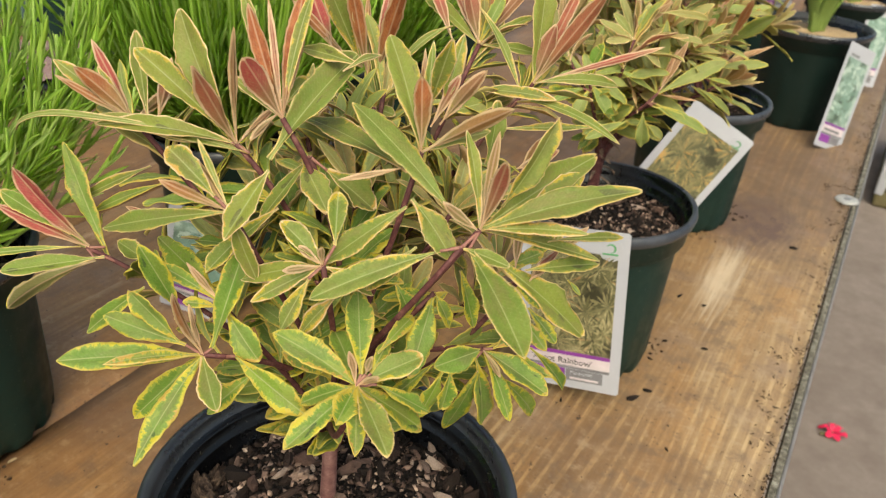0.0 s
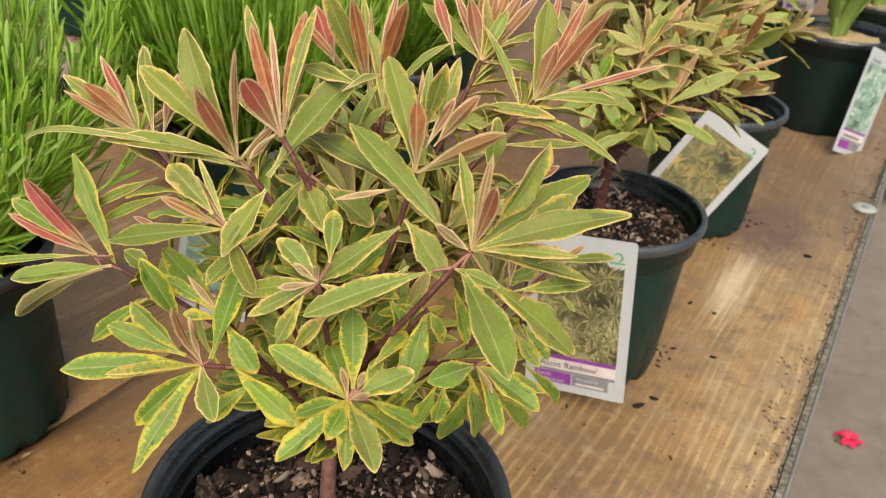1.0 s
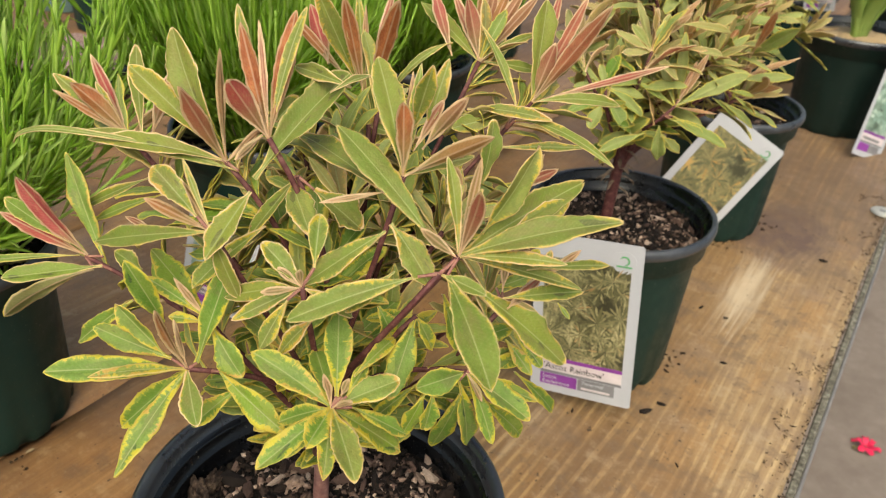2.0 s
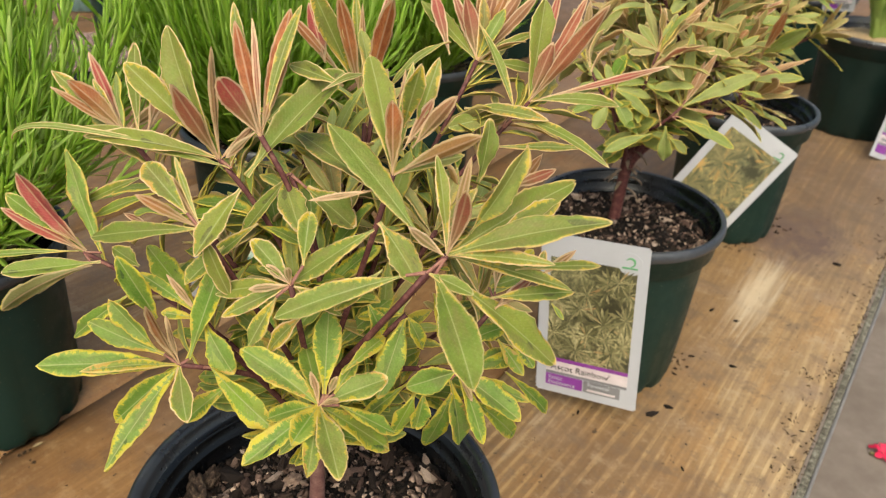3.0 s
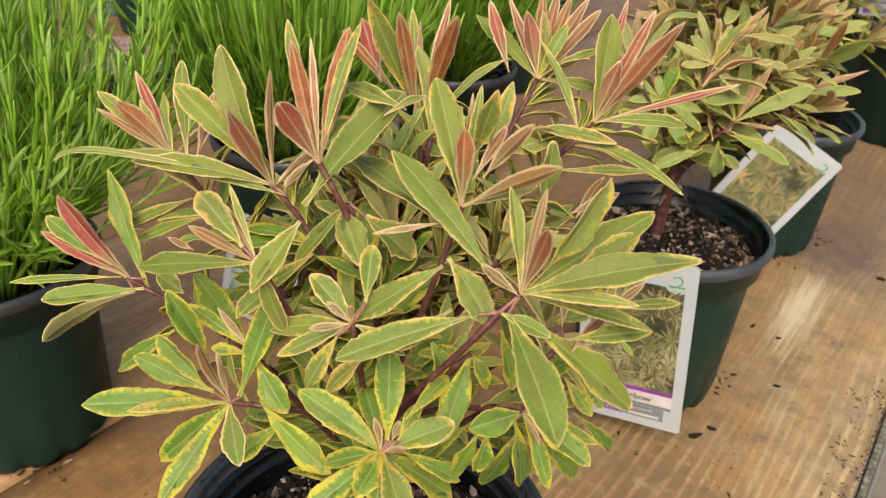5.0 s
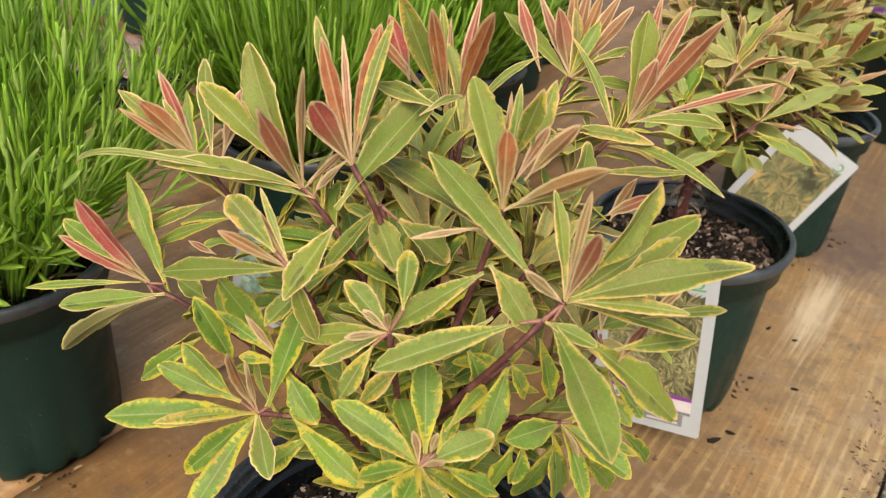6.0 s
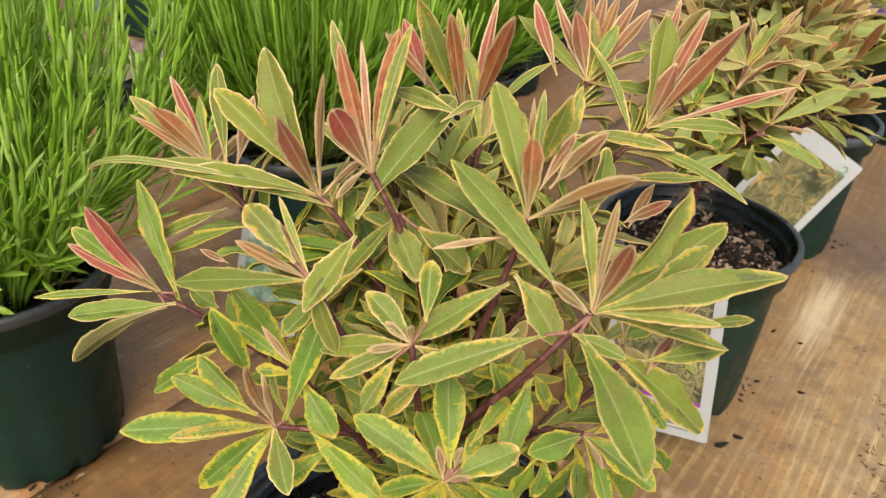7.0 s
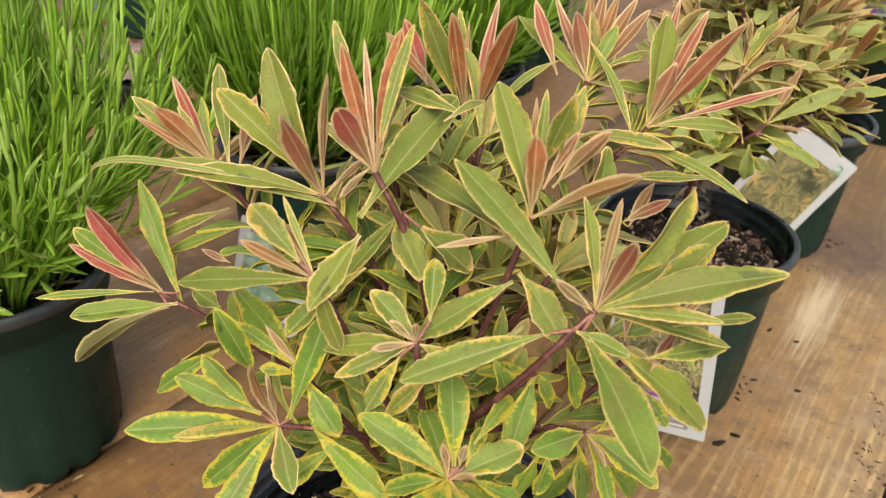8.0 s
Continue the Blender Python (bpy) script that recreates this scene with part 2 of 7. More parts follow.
    # fine side veins, a pale midrib and a thin pink margin
    slant = m.math("ADD", m.math("SUBTRACT", su.outputs[1], m.math("MULTIPLY", m.math("ABSOLUTE", su.outputs[0]), 1.3)), m.math("MULTIPLY", n2, 0.0016))
    vein = m.step(m.math("SINE", m.math("MULTIPLY", slant, 3600.0)), 0.55, 0.98)
    c = m.mix(m.math("MULTIPLY", m.math("MULTIPLY", vein, n1), 0.24 if under else 0.18), c, (0.46, 0.50, 0.16) if not under else (0.70, 0.42, 0.27))
    mid = m.step(m.math("ABSOLUTE", su.outputs[0]), 0.00015 if under else 0.00010, 0.00050 if under else 0.00036, 1.0, 0.0)
    c = m.mix(m.math("MULTIPLY", mid, 0.7), c, (0.44, 0.48, 0.19) if not under else (0.74, 0.50, 0.33))
    line = m.step(m.math("ADD", rim, m.math("MULTIPLY", m.math("SUBTRACT", n2, 0.5), 0.10)), 0.025 if not under else 0.045, 0.055 if not under else 0.095, 1.0, 0.0)
    c = m.mix(m.math("MULTIPLY", line, m.step(rnd, 0.1, 0.8, 0.5, 0.95)), c, m.mix(m.step(blush, 0.08, 0.34), (0.70, 0.60, 0.13), (0.84, 0.66, 0.38)) if not under else (0.94, 0.72, 0.50))
    c = m.mix(m.step(n3, 0.52, 0.74, 0.0, 0.15), c, (0.11, 0.13, 0.035))
    c = m.mix(m.step(n3, 0.46, 0.28, 0.0, 0.14), c, (0.50, 0.54, 0.22))
    m.color(c)
    m.rough(m.step(n2, 0.3, 0.7, 0.42, 0.58))
    m.bump(m.math("ADD", n1, m.math("MULTIPLY", n3, 0.5)), 0.7, 0.0009)
    m.b.inputs["Subsurface Weight"].default_value = 0.0
    # thin leaf: some light passes through
    tr = m.n("BsdfTranslucent")
    m.t.links.new(c, tr.inputs[0])
    mx = m.n("MixShader")
    mx.inputs[0].default_value = 0.58 if under else 0.44
    m.t.links.new(m.b.outputs[0], mx.inputs[1])
    m.t.links.new(tr.outputs[0], mx.inputs[2])
    m.t.links.new(mx.outputs[0], m.t.nodes["Material Output"].inputs[0])
    return m.m


def grass_material(name, low, high, pale):
    m = Mat(name, 0.5, spec=0.3)
    v = m.coords((1, 1, 1))
    isl = m.n("NewGeometry").outputs["Random Per Island"]
    c = m.ramp(isl, (0.0, low), (0.55, high), (0.97, pale))
    c = m.mix(m.step(m.noise(v, 60.0), 0.3, 0.7, 0.0, 0.4), c, low)
    m.color(c)
    tr = m.n("BsdfTranslucent")
    m.t.links.new(c, tr.inputs[0])
    mx = m.n("MixShader")
    mx.inputs[0].default_value = 0.55
    m.t.links.new(m.b.outputs[0], mx.inputs[1])
    m.t.links.new(tr.outputs[0], mx.inputs[2])
    m.t.links.new(mx.outputs[0], m.t.nodes["Material Output"].inputs[0])
    return m.m


def plastic(name, dark, dust_glint, rough=0.42, spec=0.5):
    m = Mat(name, rough, spec=spec)
    v = m.coords()
    n = m.noise(v, 30.0, 4.0, 0.65)
    f = m.noise(v, 420.0, 2.0, 0.7)
    # second colour: dust on the pot walls, plus sky glint on the rims
    c = m.mix(m.step(n, 0.35, 0.75, 0.0, 0.6), dark, dust_glint)
    c = m.mix(m.step(f, 0.68, 0.76, 0.0, 0.5), c, (0.22, 0.20, 0.16))
    m.color(c).rough(m.step(n, 0.3, 0.7, rough - 0.08, rough + 0.16))
    m.bump(f, 0.08, 0.0005)
    return m.m


def speckled(name, a, b, c3, scale, rough=0.9, bump=0.6, dist=0.003):
    m = Mat(name, rough, spec=0.25)
    v = m.coords()
    n = m.noise(v, scale, 4.0, 0.65)
    n2 = m.noise(v, scale * 5.3, 3.0, 0.6)
    c = m.ramp(n, (0.3, a), (0.52, b), (0.75, c3))
    c = m.mix(m.step(n2, 0.35, 0.7, 0.35, 0.0), c, a)
    m.color(c).bump(m.math("ADD", n, m.math("MULTIPLY", n2, 0.5)), bump, dist)
    return m.m


def plain(name, c, rough=0.5, metal=0.0, vary=0.12):
    m = Mat(name, rough, metal)
    v = m.coords()
    n = m.noise(v, 45.0, 4.0, 0.6)
    dark = tuple(x * (1 - vary * 2) for x in c)
    m.color(m.mix(m.step(n, 0.3, 0.75), c, dark)).rough(m.step(n, 0.2, 0.8, rough * 0.85, min(1.0, rough * 1.2)))
    return m.m


def chip_material():
    m = Mat("bark_chip", 0.85, spec=0.25)
    v = m.coords()
    r = m.random()
    n = m.noise(v, 120.0, 4.0, 0.65)
    c = m.ramp(r, (0.0, (0.006, 0.004, 0.0035)), (0.38, (0.030, 0.018, 0.013)), (0.68, (0.130, 0.076, 0.058)), (0.88, (0.34, 0.25, 0.20)), (1.0, (0.58, 0.45, 0.36)))
    c = m.mix(m.step(n, 0.35, 0.65, 0.55, 0.0), c, (0.018, 0.012, 0.009))
    m.color(c).bump(n, 0.5, 0.002)
    return m.m


def debris_material():
    m = Mat("plant_litter", 0.9, spec=0.2)
    isl = m.n("NewGeometry").outputs["Random Per Island"]
    c = m.ramp(isl, (0.0, (0.020, 0.013, 0.008)), (0.55, (0.060, 0.036, 0.020)), (0.80, (0.135, 0.085, 0.045)), (1.0, (0.34, 0.25, 0.14)))
    m.color(m.mix(m.step(m.noise(m.coords(), 160.0, 3.0), 0.35, 0.7, 0.0, 0.45), c, (0.025, 0.016, 0.010)))
    return m.m


def photo_material(name, ground, petal, bright, scale, spiky=0.11, blur=0.75):
    """A printed plant photograph: tufts of spiky leaves round many centres."""
    m = Mat(name, 0.3)
    v = m.coords((1, 1, 1), "Object", False)
    vo = m.n("TexVoronoi", feature="F1")
    m.t.links.new(v, vo.inputs["Vector"])
    vo.inputs["Scale"].default_value = scale
    vo.inputs["Randomness"].default_value = 0.9
    away = m.n("VectorMath", operation="SUBTRACT")
    m.t.links.new(v, away.inputs[0])
    m.t.links.new(vo.outputs["Position"], away.inputs[1])
    sp = m.n("SeparateXYZ")
    m.t.links.new(away.outputs[0], sp.inputs[0])
    ang = m.math("ARCTAN2", sp.outputs[1], sp.outputs[0])
    warp = m.noise(v, 160.0, 3.0)
    rays = m.math("SINE", m.math("ADD", m.math("MULTIPLY", ang, 9.0), m.math("MULTIPLY", warp, 9.0)))
    d = m.math("ADD", vo.outputs["Distance"], m.math("MULTIPLY", rays, spiky))
    d = m.math("ADD", d, m.math("MULTIPLY", m.math("SUBTRACT", m.noise(v, 60.0, 5.0, 0.7), 0.5), blur))
    d = m.math("ADD", d, m.math("MULTIPLY", m.math("SUBTRACT", m.noise(v, 480.0, 3.0), 0.5), 0.5))
    m.color(m.ramp(d, (0.10, bright), (0.34, petal), (0.62, ground), (0.9, tuple(x * 0.35 for x in ground))))
    return m.m


WOOD = wood_material("weathered_board", (0.895, 0.903, 0.895), 1.0)
OLD_WOOD = wood_material("browner_board", (0.76, 0.67, 0.56), 0.28)
TAN_WOOD = wood_material("tan_board", (1.13, 1.03, 0.93), 0.28)
LEAF_TOP = leaf_material("variegated_leaf", False)
LEAF_UNDER = leaf_material("variegated_leaf_underside", True)
STEM = speckled("red_stem", (0.055, 0.019, 0.018), (0.118, 0.040, 0.039), (0.22, 0.105, 0.084), 260.0, 0.55, 0.3, 0.001)
TRUNK = speckled("ringed_trunk", (0.13, 0.058, 0.052), (0.23, 0.115, 0.100), (0.34, 0.20, 0.165), 190.0, 0.6, 0.4, 0.0012)
YOUNG_STEM = speckled("pink_stem", (0.20, 0.085, 0.070), (0.30, 0.14, 0.11), (0.36, 0.26, 0.15), 260.0, 0.55, 0.2, 0.001)
LAV_STEM = grass_material("lavender_stem", (0.32, 0.52, 0.060), (0.46, 0.67, 0.11), (0.60, 0.75, 0.26))
LAV_LEAF = grass_material("lavender_leaf", (0.26, 0.46, 0.036), (0.40, 0.63, 0.078), (0.54, 0.72, 0.20))
# Paler foliage, also brightened to offset self-shading in the dense low plant.
LAV_PALE = grass_material("brightened_lavender_leaf", (0.36, 0.56, 0.070), (0.52, 0.72, 0.13), (0.66, 0.80, 0.30))
LAV_OLD = speckled("old_lavender_wood", (0.09, 0.07, 0.035), (0.17, 0.15, 0.07), (0.24, 0.20, 0.13), 200.0)
POT_GREEN = plastic("green_pot_plastic", (0.0060, 0.0235, 0.0185), (0.0078, 0.028, 0.0225), 0.46, 0.3)
# POT_GREEN darkened for strap pots, whose near side turns from the light.
POT_GREEN_SHADED = plastic("shaded_green_pot_plastic", (0.0030, 0.0125, 0.0095), (0.0045, 0.016, 0.0125), 0.5, 0.3)
POT_TEAL = plastic("faded_teal_pot_plastic", (0.09, 0.15, 0.14), (0.22, 0.27, 0.26), 0.5, 0.3)
# Rim greys are lifted to hold the sky's glint, with dust mixed in.
POT_RIM = plastic("sky_glint_rim_plastic", (0.014, 0.0158, 0.020), (0.042, 0.047, 0.058), 0.26, 0.8)
POT_RIM_DUST_GLINT = plastic("dust_glint_rim_plastic", (0.034, 0.038, 0.046), (0.095, 0.104, 0.122), 0.34, 0.5)
POT_BLACK = plastic("black_pot_plastic", (0.0022, 0.0025, 0.0032), (0.005, 0.0056, 0.007), 0.22, 0.38)
SOIL = speckled("potting_soil", (0.003, 0.0022, 0.002), (0.008, 0.0055, 0.0045), (0.030, 0.019, 0.014), 130.0, 0.95, 1.0, 0.006)
SAND = speckled("sandy_grit", (0.30, 0.21, 0.11), (0.42, 0.30, 0.17), (0.52, 0.40, 0.25), 240.0, 0.9, 0.5, 0.002)
BARK = speckled("rough_bark", (0.020, 0.013, 0.009), (0.075, 0.048, 0.034), (0.26, 0.18, 0.12), 210.0, 0.95, 1.0, 0.004)
PALE_BARK = speckled("pale_bark", (0.10, 0.060, 0.042), (0.27, 0.185, 0.140), (0.42, 0.32, 0.25), 150.0, 0.85, 0.7, 0.002)
DARK_BARK = speckled("damp_dark_bark", (0.008, 0.006, 0.005), (0.020, 0.014, 0.011), (0.05, 0.034, 0.026), 400.0, 0.85, 0.6, 0.001)
CHIP = chip_material()
CONCRETE = speckled("concrete_floor", (0.158, 0.128, 0.108), (0.208, 0.173, 0.149), (0.246, 0.208, 0.182), 9.0, 0.85, 0.15, 0.002)
TRIM = plain("grey_edge_trim", (0.26, 0.245, 0.235), 0.45, 0.4)
GRIME = speckled("grey_grime", (0.03, 0.028, 0.020), (0.17, 0.155, 0.120), (0.38, 0.37, 0.31), 150.0, 0.9, 0.6, 0.002)
DEBRIS = debris_material()
CARD = plain("white_card", (0.41, 0.42, 0.455), 0.35, 0.0, 0.03)
STEEL = plain("galvanised_steel", (0.40, 0.40, 0.38), 0.6, 0.25)
PURPLE = plain("purple_print", (0.23, 0.045, 0.30), 0.35)
GREYPRINT = plain("grey_print", (0.20, 0.20, 0.21), 0.35)
PALEPRINT = plain("pale_pink_print", (0.62, 0.55, 0.56), 0.35)
GREENPRINT = plain("green_print", (0.10, 0.32, 0.13), 0.35)
INK = plain("dark_ink", (0.03, 0.03, 0.03), 0.4)
PHOTO_A = photo_material("tuft_photo", (0.095, 0.090, 0.045), (0.27, 0.25, 0.125), (0.50, 0.43, 0.24), 34.0, 0.12)
PHOTO_C = photo_material("orange_tuft_photo", (0.125, 0.125, 0.066), (0.28, 0.25, 0.11), (0.52, 0.32, 0.11), 34.0, 0.12)
PHOTO_B = photo_material("succulent_photo", (0.13, 0.20, 0.15), (0.28, 0.38, 0.31), (0.48, 0.56, 0.49), 62.0, 0.02, 0.25)
RED = plain("red_petal", (0.68, 0.016, 0.080), 0.5)
STRAP = grass_material("fleshy_leaf", (0.33, 0.46, 0.10), (0.42, 0.56, 0.16), (0.52, 0.64, 0.25))


# ---- mesh helpers ----
def part(name, bm, material, parent=None, label=""):
    me = bpy.data.meshes.new(name)
    if isinstance(bm, tuple):
        me.from_pydata(bm[0], [], bm[1])
    else:
        bm.to_mesh(me)
        bm.free()
    for mm in material if isinstance(material, list) else [material]:
        me.materials.append(mm)
    me.polygons.foreach_set("use_smooth", [True] * len(me.polygons))
    ob = new(name, me)
    if parent:
        ob.parent = parent
    if label:
        ob["label"] = label
    return ob


def sharp(ob):
    ob.data.polygons.foreach_set("use_smooth", [False] * len(ob.data.polygons))
    return ob


def thing(name, at, label, category, group="", turn=0.0):
    ob = new(name)
    ob.empty_display_size = 0.05
    ob.matrix_basis = pose(at[0], at[1], at[2], 0, 0, turn)
    return tagged(ob, label, category, group)


def box(sx, sy, sz, at=(0, 0, 0), bevel=0.0, segs=2):
    bm = bmesh.new()
    bmesh.ops.create_cube(bm, size=1.0, matrix=Matrix.Translation(at) @ Matrix.Diagonal((sx, sy, sz, 1)))
    if bevel:
        bmesh.ops.bevel(bm, geom=bm.edges[:], offset=bevel, segments=segs, affect="EDGES", profile=0.6)
    return bm


def lathe(profile, n=72, wobble=None):
    """A body of revolution about z from (radius, height) pairs."""
    vs, fs = [], []
    for k, (r, z) in enumerate(profile):
        for i in range(n):
            a = 2 * math.pi * i / n
            rr, zz = (r, z) if wobble is None else wobble(k, a, r, z)
            vs.append((rr * math.cos(a), rr * math.sin(a), zz))
    for k in range(len(profile) - 1):
        for i in range(n):
            j = (i + 1) % n
            fs.append((k * n + i, k * n + j, (k + 1) * n + j, (k + 1) * n + i))
    return vs, fs


def tube(path, radii, n=8):
    """A tapered tube along points, closed at both ends."""
    vs, fs = [], []
    side = Vector((1, 0, 0))
    for k, p in enumerate(path):
        d = (path[min(k + 1, len(path) - 1)] - path[max(k - 1, 0)]).normalized()
        side = side - d * side.dot(d)
        side = side.normalized() if side.length > 1e-4 else d.orthogonal().normalized()
        up = d.cross(side)
        for i in range(n):
            a = 2 * math.pi * i / n
            vs.append(tuple(p + (side * math.cos(a) + up * math.sin(a)) * radii[k]))
    for k in range(len(path) - 1):
        for i in range(n):
            j = (i + 1) % n
            fs.append((k * n + i, k * n + j, (k + 1) * n + j, (k + 1) * n + i))
    fs.append(tuple(range(n))[::-1])
    fs.append(tuple((len(path) - 1) * n + i for i in range(n)))
    return vs, fs


def bez(a, b, c, d, n):
    out = []
    for i in range(n + 1):
        t = i / n
        out.append(a * (1 - t) ** 3 + b * 3 * t * (1 - t) ** 2 + c * 3 * t * t * (1 - t) + d * t ** 3)
    return out


# ---- setting ----
def floor():
    vs, fs = [], []
    n = 40
    for i in range(n + 1):
        for j in range(n + 1):
            x, y = (i / n - 0.5) * 60, (j / n - 0.5) * 60
            vs.append((x, y, -0.75))
    for i in range(n):
        for j in range(n):
            fs.append((i * (n + 1) + j, (i + 1) * (n + 1) + j, (i + 1) * (n + 1) + j + 1, i * (n + 1) + j + 1))
    ob = part("ground", (vs, fs), CONCRETE)
    tagged(ob, "smooth grey-brown concrete floor beside the bench", "floor", kind="structure")


floor()
EDGE = 0.194


def bench():
    b = thing("display_bench", (0, 0, -0.75), "weathered wooden nursery bench with long stained planks", "bench")
    rng = random.Random(5)
    x1 = EDGE
    widths = [0.266, 0.264, 0.272, 0.27, 0.27, 0.27, 0.27]
    for k, w in enumerate(widths):
        x0 = x1 - w
        bm = bmesh.new()
        ny, nx = 90, 10
        length, thick = 4.6, 0.038
        rows_ = []
        for i in range(ny + 1):
            y = -0.9 + length * i / ny
            row = []
            for j in range(nx + 1):
                f = j / nx
                e = 0.0018
                x = x0 + e + (w - 2 * e) * f
                d = min(f, 1 - f) * w
                z = -max(0.0, 0.004 - d) * 0.6 - 0.0012 * (2 * f - 1) ** 2
                wob = noise.noise((k * 7.0, y * 6, 0)) * 0.0012 if j in (0, nx) else 0
                z += noise.noise((x * 9, y * 3, k)) * 0.0004
                row.append(bm.verts.new((x + wob, y, z)))
            rows_.append(row)
        low = [[bm.verts.new((v.co.x, v.co.y, -thick)) for v in (r[0], r[-1])] for r in rows_]
        for i in range(ny):
            for j in range(nx):
                bm.faces.new((rows_[i][j], rows_[i][j + 1], rows_[i + 1][j + 1], rows_[i + 1][j]))
            bm.faces.new((low[i][0], rows_[i][0], rows_[i + 1][0], low[i + 1][0]))
            bm.faces.new((rows_[i][-1], low[i][1], low[i + 1][1], rows_[i + 1][-1]))
            bm.faces.new((low[i][1], low[i][0], low[i + 1][0], low[i + 1][1]))
        for i in (0, ny):
            ring = rows_[i] + low[i][::-1]
            bm.faces.new(ring if i == 0 else ring[::-1])
        ob = part("plank", bm, WOOD if k == 0 else TAN_WOOD if k == 2 else OLD_WOOD, b, "sun-bleached outer plank" if k == 0 else "paler tan plank" if k == 2 else "")
        ob.location.z = 0.75
        x1 = x0
    # edge trim, frame and legs
    left = x1
    t = part("edge_trim", box(0.0030, 4.6, 0.05, (EDGE + 0.0092, 1.4, 0.721), 0.001), TRIM, b, "thin grey metal edge strip")
    t = part("grime", box(0.0062, 4.6, 0.03, (EDGE + 0.0044, 1.4, 0.7318), 0.001), GRIME, b, "grey dirt packed along the edge")
    for x in (EDGE - 0.06, left + 0.06):
        part("rail", box(0.04, 4.5, 0.09, (x, 1.4, 0.66), 0.003), WOOD, b)
        for y in (-0.7, 1.4, 3.4):
            part("leg", box(0.07, 0.07, 0.62, (x, y, 0.31), 0.003), WOOD, b)
    return b


bench()


# ---- pots, soil ----
def pot_profile(r, h, base):
    """Outside going up, over the rolled rim, and down the inside."""
    return [(base - 0.006, 0.0), (base - 0.001, 0.001), (base, 0.004), (base + (r - base) * 0.10, 0.016), (r - 0.0115, h - 0.036), (r - 0.0105, h - 0.030), (r - 0.0055, h - 0.027), (r - 0.0045, h - 0.012),
            (r - 0.0010, h - 0.009), (r, h - 0.005), (r - 0.0008, h - 0.0012), (r - 0.0030, h), (r - 0.0055, h - 0.0010), (r - 0.0068, h - 0.004), (r - 0.0078, h - 0.010), (r - 0.0100, h - 0.0112), (r - 0.0108, h - 0.0125), (r - 0.0112, h - 0.018), (r - 0.0128, h - 0.0190), (r - 0.0134, h - 0.0205), (r - 0.0142, h - 0.030), (r - 0.0165, h - 0.0315), (base, 0.03)]


def add_pot(parent, r=0.0835, h=0.165, base=0.064, seed=0, outside=None, rim=None):
    rng = random.Random(seed)
    notch = [rng.uniform(0, 6.28) for _ in range(3)]
    flat = rng.uniform(0, 6.28)

    def wob(k, a, rr, z):
        if k in (1, 2):  # feet and drain scallops at the base
            s = max(0.0, math.sin(a * 14 + flat)) ** 3
            return rr - 0.0035 * s, z + 0.006 * s
        oval = 1 + 0.006 * math.cos(2 * (a - flat)) * (z / h)
        return rr * oval, z

    prof = pot_profile(r, h, base)
    vs, fs = lathe(prof, 84, wob)
    pot = part("pot", (vs, fs), [outside or POT_GREEN, POT_BLACK, rim or POT_RIM_DUST_GLINT], parent, "nursery pot of dark green plastic, black inside")
    # with a rim given, its glint-lifted grey runs on down the inner ledge
    pot.data.polygons.foreach_set("material_index", [0 if i // 84 < 7 else 2 if i // 84 < (14 if rim else 12) else 1 for i in range(len(fs))])
    return pot


def chip_mesh(rng, k):
    bm = bmesh.new()
    bmesh.ops.create_icosphere(bm, subdivisions=1, radius=1.0)
    for v in bm.verts:
        v.co *= 1 + rng.uniform(-0.35, 0.3)
        v.co.z *= 0.68
        v.co.y *= rng.uniform(0.5, 0.7)
    me = bpy.data.meshes.new("bark_chip")
    bm.to_mesh(me)
    bm.free()
    me.materials.append(CHIP)
    return me


CHIPS = [chip_mesh(random.Random(40 + k), k) for k in range(10)]


